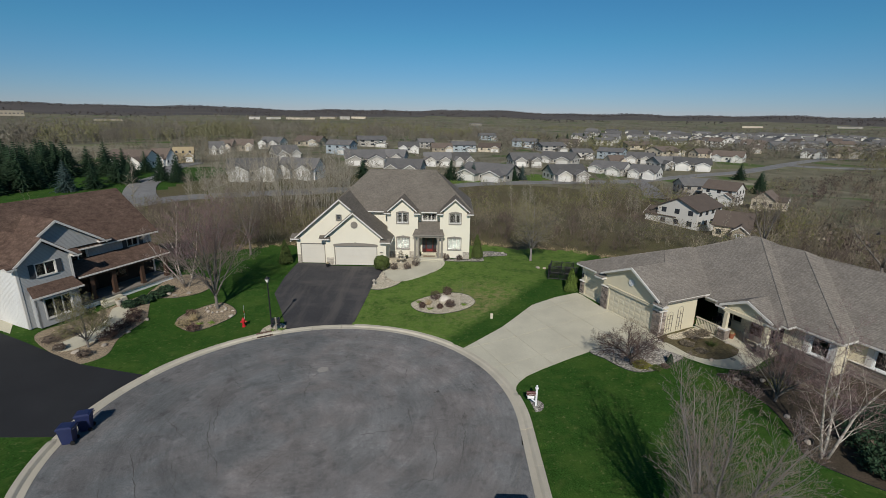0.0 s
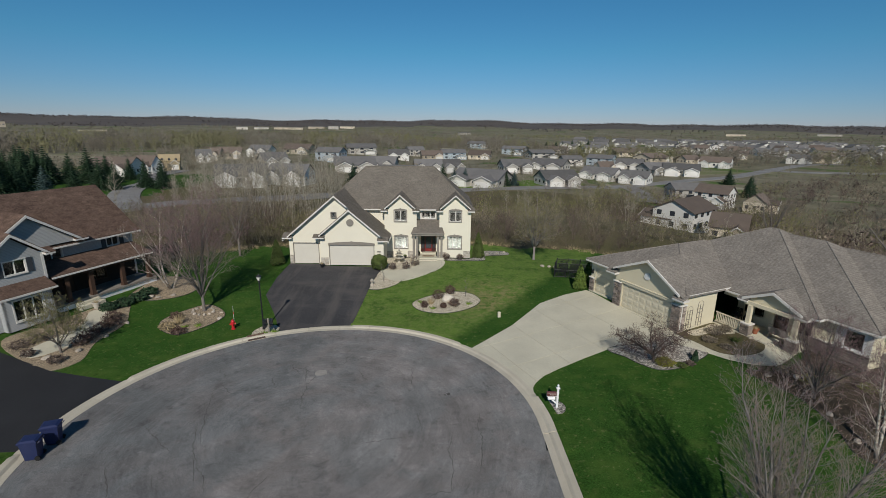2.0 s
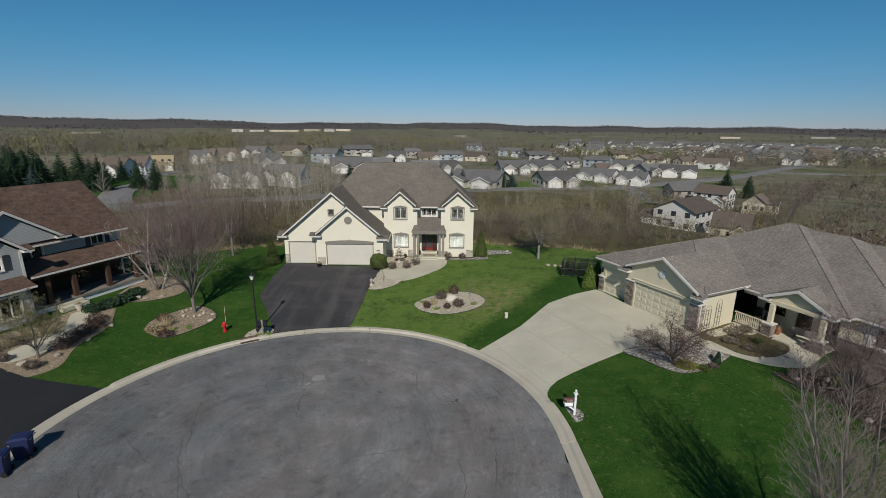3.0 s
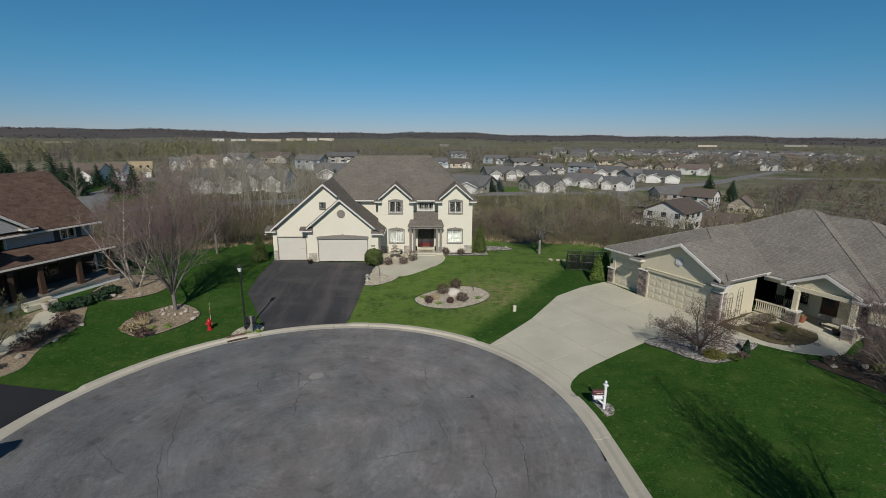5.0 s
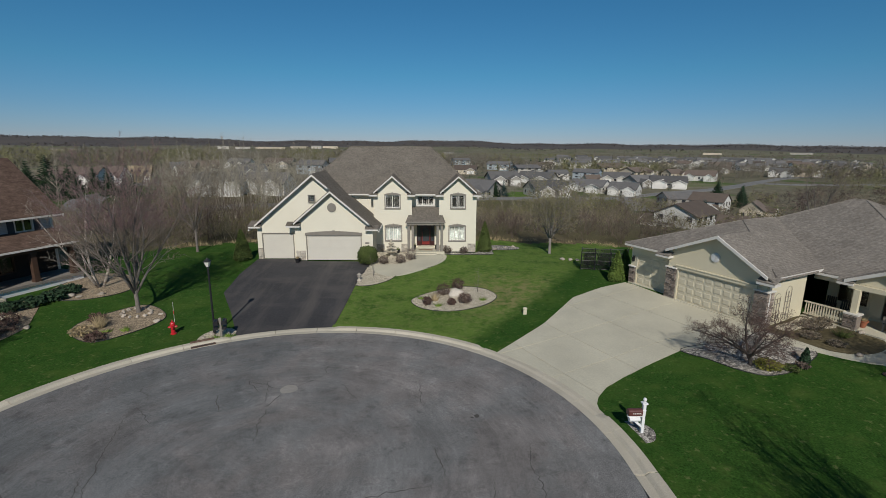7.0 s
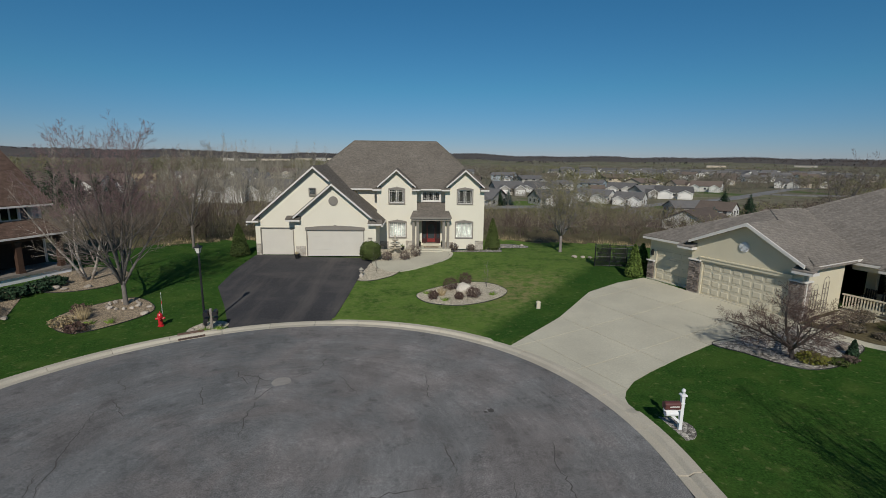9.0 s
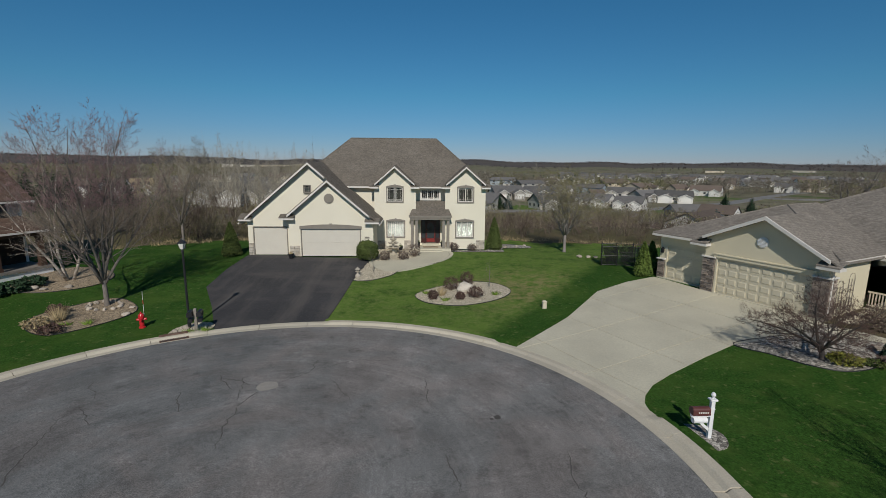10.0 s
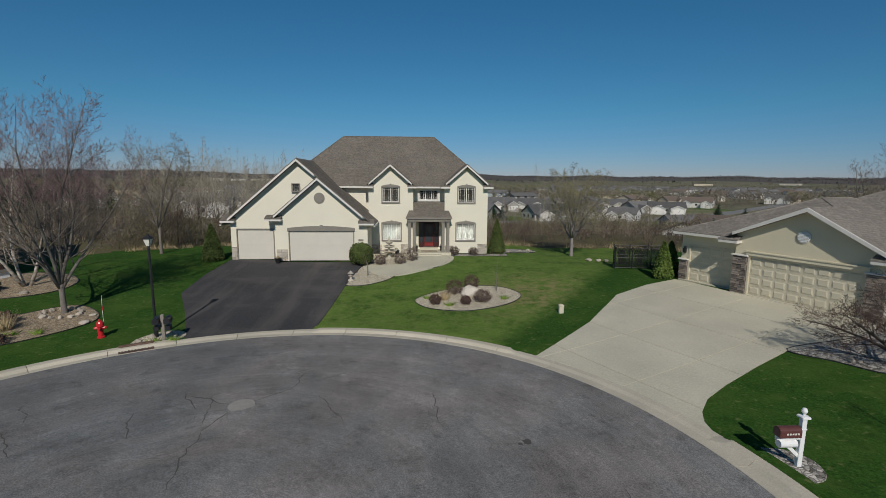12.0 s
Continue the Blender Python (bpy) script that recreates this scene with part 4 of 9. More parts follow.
BEDS.append((patch("lower_bed", outline, 0.03, "soil", "mulched bed below the house front", "planting bed"), outline))
patch("mailbox_bed", curve_through([on_circle(13.55, 79.5), on_circle(13.55, 84.8), (6.5, 25.0), (6.85, 25.3), (6.92, 25.85), (6.5, 26.3)], 5), 0.035, "gravel", "small gravel bed round the mailbox post", "gravel bed")
patch("lamp_bed", curve_through([(-14.75, 35.4), (-13.9, 35.85), (-13.2, 36.15), (-13.1, 36.8), (-13.6, 37.3), (-14.4, 37.2), (-14.9, 36.3)], 5), 0.06, "palegravel", "small gravel bed round the lamp post", "gravel bed")


def edging(ob, outline):
    """A dark edging strip laid round a planting bed."""
    pts = [Vector((p[0], p[1], height(p[0], p[1]) + 0.03)) for p in outline]
    return part("edging", Shape().tube(pts + pts[:1], [0.024] * (len(pts) + 1), 5), "black", ob, "black bed edging")


for bed, line in BEDS:
    edging(bed, line)


def ribbon(name, pts, width, lift, mat, label, n=10):
    """A road over open land."""
    line = [Vector(p) for p in curve_through(pts, n, closed=False)]
    s = Shape()
    vs = []
    for i, p in enumerate(line):
        d = (line[min(i + 1, len(line) - 1)] - line[max(i - 1, 0)]).normalized()
        side = Vector((d.y, -d.x))
        z = max(height(*(p + side * k)) for k in (-width / 2, 0, width / 2)) + lift
        for k in (-0.5, 0.5):
            q = p + side * width * k
            vs += [(q.x, q.y, z), (q.x, q.y, z - 0.6)]
    s.add(vs, [f for i in range(len(line) - 1) for k in (4 * i,) for f in ((k, k + 2, k + 6, k + 4), (k, k + 4, k + 5, k + 1), (k + 2, k + 3, k + 7, k + 6))])
    ob = part(name, s, mat)
    return tagged(ob, label, "road", kind="structure")


ROAD_POINTS = [(-150, 84), (-110, 86), (-88, 95), (-79, 108), (-72, 122), (-58, 131), (-46, 140), (-34, 153), (-15, 171), (7, 189), (27, 196), (47, 204), (74, 226), (107, 250), (142, 266), (172, 280), (204, 304), (242, 330), (300, 356), (430, 372)]
ribbon("valley_road", ROAD_POINTS, 8.5, 0.12, "far_road", "grey asphalt road curving through the valley")
ribbon("side_street", [(-78, 116), (-88, 130), (-96, 146), (-100, 165), (-112, 184), (-118, 215)], 8, 0.2, "far_road", "grey asphalt side street")
ribbon("cul_de_sac_street", [(80, 176), (84, 190), (92, 212), (98, 242)], 8, 0.2, "far_road", "short grey asphalt street")
ribbon("east_street", [(420, 250), (300, 282), (247, 300), (222, 322)], 8, 0.2, "far_road", "pale grey street along the eastern woods")


# ---- house parts ----
def welded(shape):
    """One connected mesh: corners that meet become one."""
    bm = bmesh.new()
    vs = [bm.verts.new(v) for v in shape.v]
    for f in shape.f:
        bm.faces.new([vs[i] for i in f])
    bmesh.ops.remove_doubles(bm, verts=bm.verts, dist=0.002)
    me = bpy.data.meshes.new("wall")
    bm.to_mesh(me)
    bm.free()
    return me


def wall(s, x0, x1, z0, z1, y, thick, holes=()):
    """A wall facing the front (-y), from y back to y + thick, with rectangular openings (x0, x1, z0, z1)."""
    xs = sorted({x0, x1, *(min(max(h[k], x0), x1) for h in holes for k in (0, 1))})
    zs = sorted({z0, z1, *(min(max(h[k], z0), z1) for h in holes for k in (2, 3))})
    for a, b in zip(xs, xs[1:]):
        run = None
        for c, d in zip(zs, zs[1:]):
            cx, cz = (a + b) / 2, (c + d) / 2
            solid = not any(h[0] < cx < h[1] and h[2] < cz < h[3] for h in holes)
            if solid:
                run = [run[0], d] if run else [c, d]
            if not solid or d == zs[-1]:
                if run:
                    s.box(a, b, y, y + thick, *run)
                run = None
    return s


def side_wall(s, y0, y1, z0, z1, x, thick, holes=()):
    """The same along y, from x to x + thick."""
    t = wall(Shape(), y0, y1, z0, z1, 0, 1, holes)
    return s.add([(x + thick * q, p, r) for p, q, r in t.v], [f[::-1] for f in t.f])


def window(parent, x0, x1, z0, z1, y, frame_mat, cols=2, rows=1, arch=0.0, curtain="dark", trim=0.0, trim_mat="taupe", shutters=0.0, grille=True):
    """A window in an opening of a front wall whose face is at y: frame, panes, glazing bars, sill, casing, curtain or
    dark backing sheet.
    """
    w = 0.055
    s = Shape().box(x0, x0 + w, y + 0.02, y + 0.12, z0, z1).box(x1 - w, x1, y + 0.02, y + 0.12, z0, z1)
    s.box(x0 + w, x1 - w, y + 0.02, y + 0.12, z0, z0 + w).box(x0 + w, x1 - w, y + 0.02, y + 0.12, z1 - w, z1)
    win = part("window", welded(s), frame_mat, parent)
    for i in range(1, cols):
        c = x0 + (x1 - x0) * i / cols
        part("mullion", Shape().box(c - 0.035, c + 0.035, y + 0.02, y + 0.115, z0 + w, z1 - w), frame_mat, win)
    for i in range(cols):
        a, b = x0 + (x1 - x0) * i / cols, x0 + (x1 - x0) * (i + 1) / cols
        pane = part("pane", Shape().box(a + 0.03, b - 0.03, y + 0.06, y + 0.068, z0 + 0.04, z1 - 0.04), "glass", win)
        pane.visible_shadow = False
        if grille:
            g = Shape()
            for c in (a + 0.16, b - 0.16):
                g.box(c - 0.009, c + 0.009, y + 0.045, y + 0.058, z0 + w, z1 - w)
            for z in (z0 + 0.17, z1 - 0.17):
                g.box(a + 0.05, b - 0.05, y + 0.046, y + 0.057, z - 0.009, z + 0.009)
            part("glazing_bar", g, frame_mat, win)
    # without a curtain, a near-black sheet stands in for the unlit room
    part("curtain" if curtain == "curtain" else "blind", Shape().box(x0 - 0.1, x1 + 0.1, y + 0.3, y + 0.32, z0 - 0.1, z1 + 0.1), curtain, win)
    if trim:
        part("casing", Shape().box(x0 - trim, x0, y - 0.035, y + 0.02, z0, z1), trim_mat, win)
        part("casing", Shape().box(x1, x1 + trim, y - 0.035, y + 0.02, z0, z1), trim_mat, win)
        n = 10
        low = [(x0 - trim + (x1 - x0 + 2 * trim) * i / n, z1 - 0.001 + (arch * (1 - (2 * i / n - 1) ** 2))) for i in range(n + 1)]
        bottom = [(x0 - trim, z1), (x1 + trim, z1)]
        top = [(x, z + trim) for x, z in low]
        part("head_casing", Shape().prism(bottom + top[::-1], y - 0.05, y + 0.02), trim_mat, win)
        part("sill", Shape().box(x0 - trim, x1 + trim, y - 0.075, y + 0.02, z0 - trim * 1.1, z0), trim_mat, win)
        if arch:
            c = (x0 + x1) / 2
            part("keystone", Shape().prism([(c - 0.06, z1 + arch), (c + 0.06, z1 + arch), (c + 0.08, z1 + arch + trim + 0.05), (c - 0.08, z1 + arch + trim + 0.05)], y - 0.07, y), trim_mat, win)
    if shutters:
        for a in (x0 - trim - shutters, x1 + trim):
            part("shutter", Shape().bevel_box(a, a + shutters, y - 0.045, y, z0 - 0.03, z1 + 0.03, 0.01), "shutter", win)
    return win


def garage_door(parent, x0, x1, z0, z1, y, mat, cols, rows=4, relief=0.02, trim_mat="whitetrim"):
    """A sectional door in its opening, each section a leaf with raised panels."""
    door = part("garage_door", Shape().box(x0, x1, y + 0.1, y + 0.14, z0, z1), mat, parent)
    dz = (z1 - z0) / rows
    for r in range(rows):
        s = Shape().box(x0, x1, y + 0.075, y + 0.1, z0 + r * dz + (0.004 if relief else 0.001), z0 + (r + 1) * dz - (0.004 if relief else 0.001))
        if relief:
            dx = (x1 - x0) / cols
            for c in range(cols):
                a, b, p, q = x0 + c * dx + 0.07, x0 + (c + 1) * dx - 0.07, z0 + r * dz + 0.09, z0 + (r + 1) * dz - 0.09
                s.box(a - 0.015, b + 0.015, y + 0.066, y + 0.075, p - 0.015, q + 0.015)
                s.add([(a, y + 0.066, p), (b, y + 0.066, p), (b, y + 0.066, q), (a, y + 0.066, q), (a + 0.04, y + 0.048, p + 0.04), (b - 0.04, y + 0.048, p + 0.04), (b - 0.04, y + 0.048, q - 0.04), (a + 0.04, y + 0.048, q - 0.04)],
                      [(4, 5, 6, 7), (0, 1, 5, 4), (1, 2, 6, 5), (2, 3, 7, 6), (3, 0, 4, 7)])
        part("door_section", s, mat, door)
    return door


def hip_roof(parent, x0, x1, y0, y1, z, pitch, mat, trim="whitetrim", name="roof"):
    """A roof with four slopes, a ridge along the longer side, and fascia boards below its eaves."""
    w, d = x1 - x0, y1 - y0
    k = min(w, d) / 2
    zr = z + pitch * k
    a, b = ((x0 + k, y0 + k, zr), (x1 - k, y1 - k, zr))
    if w > d:
        faces = [[(x0, y0, z), (x1, y0, z), b, a], [(x1, y0, z), (x1, y1, z), b], [(x1, y1, z), (x0, y1, z), a, b], [(x0, y1, z), (x0, y0, z), a]]
    else:
        faces = [[(x0, y0, z), (x1, y0, z), a], [(x1, y0, z), (x1, y1, z), b, a], [(x1, y1, z), (x0, y1, z), b], [(x0, y1, z), (x0, y0, z), a, b]]
    for f in faces:
        if (Vector(f[1]) - Vector(f[0])).length > 0.05:
            part(name, Shape().slab(f, 0.09), mat, parent)
    cap = Shape()
    for p, q in [((x0, y0, z), a), ((x1, y0, z), a if w <= d else b), ((x0, y1, z), b if w <= d else a), ((x1, y1, z), b), (a, b)]:
        if (Vector(p) - Vector(q)).length > 0.1:
            cap.tube([Vector(p) + Vector((0, 0, -0.015)), Vector(q) + Vector((0, 0, -0.015))], [0.06, 0.06], 6)
    part("ridge_cap", cap, mat, parent)
    f = Shape()
    e = 0.025
    f.box(x0 - e, x1 + e, y0 - e, y0 + 0.02, z - 0.21, z - 0.07).box(x0 - e, x1 + e, y1 - 0.02, y1 + e, z - 0.21, z - 0.07)
    f.box(x0 - e, x0 + 0.02, y0 + 0.02, y1 - 0.02, z - 0.21, z - 0.07).box(x1 - 0.02, x1 + e, y0 + 0.02, y1 - 0.02, z - 0.21, z - 0.07)
    part("fascia", f, trim, parent)
    part("soffit", Shape().box(x0 + 0.02, x1 - 0.02, y0 + 0.02, y1 - 0.02, z - 0.2, z - 0.17), trim, parent)
    return a, b


def eave_return(parent, x0, x1, y0, y1, z, roof, trim, pitch=0.4):
    """The small hipped shelf at the foot of a rake, with its boxed board."""
    m = (x1 - x0) * 0.0
    part("eave_return", Shape().slab([(x0, y0, z), (x1, y0, z), (x1 - m, y1, z + pitch * (y1 - y0)), (x0 + m, y1, z + pitch * (y1 - y0))], 0.06), roof, parent)
    part("return_board", Shape().box(x0 + 0.01, x1 - 0.01, y0 + 0.01, y1, z - 0.2, z - 0.055), trim, parent)


def stones(parent, x0, x1, y, z0, z1, seed, course=0.1, length=(0.18, 0.5), depth=0.05, name="stone", mat="stone"):
    """Stacked ledge stones on a face at y, each a slightly uneven block."""
    rnd = random.Random(seed)
    z = z0
    while z < z1 - 0.02:
        hgt = min(course * rnd.uniform(0.75, 1.3), z1 - z)
        x = x0
        while x < x1 - 0.01:
            w = min(rnd.uniform(*length), x1 - x)
            if x1 - x - w < 0.1:
                w = x1 - x
            d = depth * rnd.uniform(0.4, 1.3)
            c = 0.012
            s = Shape().add([(x + 0.006, y, z + 0.005), (x + w - 0.006, y, z + 0.005), (x + w - 0.006, y, z + hgt - 0.005), (x + 0.006, y, z + hgt - 0.005),
                             (x + c, y - d, z + c), (x + w - c, y - d, z + c), (x + w - c, y - d * rnd.uniform(0.7, 1), z + hgt - c), (x + c, y - d * rnd.uniform(0.7, 1), z + hgt - c)],
                            [(4, 5, 6, 7), (0, 1, 5, 4), (1, 2, 6, 5), (2, 3, 7, 6), (3, 0, 4, 7)])
            part(name, s, mat, parent)
            x += w
        z += hgt


# ---- the cream house ----
def cream_house():
    h = thing("cream_house", Matrix(), "two-storey cream stucco house with grey-brown shingle roof and attached garage", "house")
    g = 0.5
    # garage: the wide gable and the nearer gable over the double door
    s = wall(Shape(), -16.85, -13.3, g, 3.45, 51.9, 0.2, [(-16.36, -13.66, 0, 2.84)])
    s.prism([(-16.85, 3.45), (-6.4, 3.45), (-6.4, 3.58), (-11.63, 8.05), (-16.85, 3.58)], 51.9, 52.1)
    side_wall(s, 52.1, 58, g, 3.5, -16.85, 0.2)
    part("wall", welded(s), "stucco", h)
    s = wall(Shape(), -13.3, -6.4, g, 3.6, 51.3, 0.2, [(-12.28, -7.49, 0, 2.8)])
    s.prism([(-13.3, 3.6), (-6.4, 3.6), (-6.4, 3.64), (-9.97, 6.62), (-13.3, 3.8)], 51.3, 51.5)
    side_wall(s, 51.5, 55.8, g, 3.5, -6.6, 0.2)
    side_wall(s, 51.5, 52.0, g, 3.6, -13.3, 0.2)
    part("wall", welded(s), "stucco", h)
    garage_door(h, -16.36, -13.66, g + 0.02, 2.84, 51.9, "garage", 1, 4, 0)
    garage_door(h, -12.28, -7.49, g + 0.02, 2.8, 51.3, "garage", 1, 4, 0)
    s = Shape().box(-16.44, -16.36, 51.87, 51.95, g, 2.92).box(-13.66, -13.58, 51.87, 51.95, g, 2.92).box(-16.36, -13.66, 51.87, 51.95, 2.84, 2.92)
    part("door_casing", welded(s), "taupe", h)
    part("door_casing", Shape().box(-12.36, -12.28, 51.27, 51.35, g, 2.8), "taupe", h)
    part("door_casing", Shape().box(-7.49, -7.41, 51.27, 51.35, g, 2.8), "taupe", h)
    n = 14
    low = [(-12.42 + 5.07 * i / n, 2.8) for i in range(n + 1)]
    top = [(x, 3.03 + 0.16 * (1 - ((x + 9.885) / 2.535) ** 2)) for x, _ in low]
    part("arched_head", Shape().prism([(-12.42, 2.8), (-7.35, 2.8)] + top[::-1], 51.22, 51.32), "taupe", h, "taupe arched head over the double door")
    part("keystone", Shape().prism([(-9.96, 3.0), (-9.8, 3.0), (-9.78, 3.26), (-9.98, 3.26)], 51.19, 51.3), "taupe", h)
    # garage roofs
    P = 0.855
    part("roof", Shape().slab([(-17.4, 51.45, 3.33), (-11.63, 51.45, 8.26), (-11.63, 60.2, 8.26), (-17.4, 60.2, 3.33)], 0.1), "roof_main", h)
    part("roof", Shape().slab([(-11.63, 51.45, 8.26), (-10.0, 51.45, 6.866), (-10.0, 50.85, 6.866), (-5.86, 50.85, 3.326), (-5.86, 55.6, 3.326), (-6.0, 60.2, 3.446), (-11.63, 60.2, 8.26)], 0.1), "roof_main", h)
    part("roof", Shape().slab([(-13.6, 50.85, 3.79), (-10.0, 50.85, 6.868), (-10.0, 51.88, 6.868), (-13.6, 51.88, 3.79)], 0.1), "roof_main", h)
    for x0, z0, x1, z1, y in ((-16.9, 3.76, -11.63, 8.26, 51.42), (-13.3, 4.05, -10.0, 6.868, 50.82)):
        part("rake_board", Shape().prism([(x0, z0 - 0.25), (x1, z1 - 0.25), (x1, z1 - 0.08), (x0, z0 - 0.08)], y - 0.03, y + 0.03), "whitetrim", h)
    part("rake_board", Shape().prism([(-10.0, 6.616), (-6.7, 3.795), (-6.7, 3.965), (-10.0, 6.786)], 50.79, 50.85), "whitetrim", h)
    part("rake_board", Shape().prism([(-11.63, 8.01), (-10.3, 6.87), (-10.3, 7.04), (-11.63, 8.18)], 51.39, 51.45), "whitetrim", h)
    eave_return(h, -17.45, -16.4, 51.4, 52.3, 3.6, "roof_main", "whitetrim")
    eave_return(h, -13.95, -12.75, 50.8, 51.4, 3.78, "roof_main", "whitetrim")
    eave_return(h, -7.05, -5.85, 50.8, 51.4, 3.48, "roof_main", "whitetrim")
    part("gutter", Shape().box(-5.9, -5.78, 50.9, 55.0, 3.14, 3.26), "whitetrim", h)
    part("gutter", Shape().box(-17.5, -17.38, 51.5, 60, 3.14, 3.26), "whitetrim", h)
    part("round_vent", Shape().disc_y(-9.96, 5.3, 0.4, 51.24, 51.32).disc_y(-9.96, 5.3, 0.31, 51.22, 51.25), "taupe", h, "round taupe gable vent")
    window(h, -12.07, -11.53, 5.76, 6.32, 51.80, "taupe", 1, 1, 0, "dark", 0.05, "taupe")
    part("dark_pane", Shape().box(-12.06, -11.54, 51.876, 51.894, 5.77, 6.31), "far_window", h)
    part("number_plate", Shape().box(-7.1, -6.72, 51.27, 51.3, 2.02, 2.16), "greywood", h)
    # main block
    e = 0.55
    holes1, holes2 = [(-5.47, -4.12, 4.85, 6.08), (-5.5, -4.0, 1.68, 3.05)], [(0.83, 2.18, 4.85, 6.08), (0.7, 2.23, 1.66, 3.05)]
    s = wall(Shape(), -6.63, -2.94, e, 6.15, 54.6, 0.2, holes1).prism([(-6.63, 6.15), (-2.94, 6.15), (-4.8, 7.8)], 54.6, 54.8)
    side_wall(s, 54.8, 55.8, e, 6.15, -3.14, 0.2), side_wall(s, 54.8, 55.8, e, 6.15, -6.63, 0.2)
    part("wall", welded(s), "stucco", h)
    s = wall(Shape(), -0.32, 3.3, e, 6.15, 54.6, 0.2, holes2).prism([(-0.32, 6.15), (3.3, 6.15), (1.5, 7.78)], 54.6, 54.8)
    side_wall(s, 54.8, 55.8, e, 6.15, -0.32, 0.2), side_wall(s, 54.8, 64.2, e, 6.15, 3.1, 0.2)
    part("wall", welded(s), "stucco", h)
    s = wall(Shape(), -13.6, -6.63, e, 6.1, 55.8, 0.2)
    wall(s, -2.94, -0.32, e, 6.1, 55.8, 0.2, [(-2.46, -0.82, 4.98, 5.82), (-2.5, -0.72, 0.9, 3.1)])
    wall(s, -13.6, 3.1, e, 6.1, 64.2, 0.2)
    side_wall(s, 56.0, 64.2, e, 6.1, -13.6, 0.2)
    part("wall", welded(s), "stucco", h)
    part("floor_slab", Shape().box(-16.6, 3.05, 54.85, 64.1, 0.3, 0.55), "concrete", h)
    part("upper_floor", Shape().box(-13.3, 3.05, 56.05, 64.1, 3.5, 3.7), "dark", h)
    window(h, *holes1[0], 54.6, "whitetrim", 2, 1, 0.13, "dark", 0.1)
    window(h, *holes1[1], 54.6, "whitetrim", 4, 1, 0.13, "curtain", 0.1)
    window(h, *holes2[0], 54.6, "whitetrim", 2, 1, 0.13, "dark", 0.1)
    window(h, *holes2[1], 54.6, "whitetrim", 3, 1, 0.13, "curtain", 0.1)
    window(h, -2.46, -0.82, 4.98, 5.82, 55.8, "whitetrim", 3, 1, 0, "dark", 0.1, "whitetrim")
    # main roof
    hip_roof(h, -14.1, 3.7, 55.25, 64.75, 6.2, 0.93, "roof_main")
    for cx, x0, x1 in ((-4.8, -6.75, -2.85), (1.5, -0.3, 3.3)):
        half = 2.0
        part("roof", Shape().slab([(cx - half, 54.15, 6.28), (cx, 54.15, 8.02), (cx, 57.25, 8.02), (cx - half, 55.6, 6.28)], 0.09), "roof_main", h)
        part("roof", Shape().slab([(cx, 54.15, 8.02), (cx + half, 54.15, 6.28), (cx + half, 55.6, 6.28), (cx, 57.25, 8.02)], 0.09), "roof_main", h)
        for k in (-1, 1):
            q = [(cx, 7.78), (cx + k * 1.75, 6.26), (cx + k * 1.75, 6.41), (cx, 7.93)]
            part("rake_board", Shape().prism(q if k > 0 else q[::-1], 54.1, 54.16), "whitetrim", h)
            a, b = (cx + k * 1.4, cx + k * 2.2)
            eave_return(h, min(a, b), max(a, b), 54.1, 54.75, 6.2, "roof_main", "whitetrim")
    # porch: roof on two pairs of square columns, landing, door with sidelights
    part("porch_roof", Shape().slab([(-3.52, 53.75, 3.68), (0.24, 53.75, 3.68), (-0.3, 55.8, 4.85), (-2.95, 55.8, 4.85)], 0.09), "roof_main", h)
    part("porch_beam", Shape().box(-3.45, 0.17, 53.82, 54.1, 3.3, 3.58).box(-3.45, -3.25, 54.1, 55.8, 3.3, 3.58).box(-0.03, 0.17, 54.1, 55.8, 3.3, 3.58), "taupe", h)
    part("porch_ceiling", Shape().box(-3.2, -0.1, 54.1, 55.8, 3.42, 3.5), "taupe", h)
    part("fascia", Shape().box(-3.55, 0.27, 53.72, 53.77, 3.5, 3.64), "taupe", h)
    for x in (-3.26, -2.86, -0.46, -0.06):
        part("porch_column", Shape().box(x - 0.12, x + 0.12, 53.95, 54.19, 0.72, 3.3).box(x - 0.15, x + 0.15, 53.92, 54.22, 0.72, 0.9).box(x - 0.15, x + 0.15, 53.92, 54.22, 3.2, 3.3), "taupe", h)
    part("landing", Shape().box(-3.5, 0.2, 53.7, 55.8, 0.4, 0.72), "concrete", h)
    part("step", Shape().box(-2.7, -0.6, 53.3, 53.7, 0.38, 0.6), "concrete", h)
    part("upper_step", Shape().box(-2.4, -0.8, 55.35, 55.8, 0.72, 0.9), "concrete", h)
    d = part("front_door", Shape().box(-2.06, -1.14, 55.86, 55.92, 0.93, 2.95), "darkred", h, "dark red front door with a tall arched light")
    part("arched_light", Shape().disc_y(-1.6, 2.3, 0.34, 55.83, 55.86, 20, 0.45).box(-1.94, -1.26, 55.832, 55.86, 1.35, 2.3), "far_window", d, "dark leaded glass light")
    part("glass_border", welded(Shape().box(-1.97, -1.93, 55.82, 55.86, 1.3, 2.32).box(-1.27, -1.23, 55.82, 55.86, 1.3, 2.32).box(-1.93, -1.27, 55.82, 55.86, 1.3, 1.35)), "red", d)
    part("kick_panel", Shape().box(-1.98, -1.22, 55.835, 55.86, 1.0, 1.28), "red", d, "bright red lower door panel")
    part("door_handle", Shape().disc_y(-1.2, 1.9, 0.035, 55.79, 55.86, 8), "chrome", d)
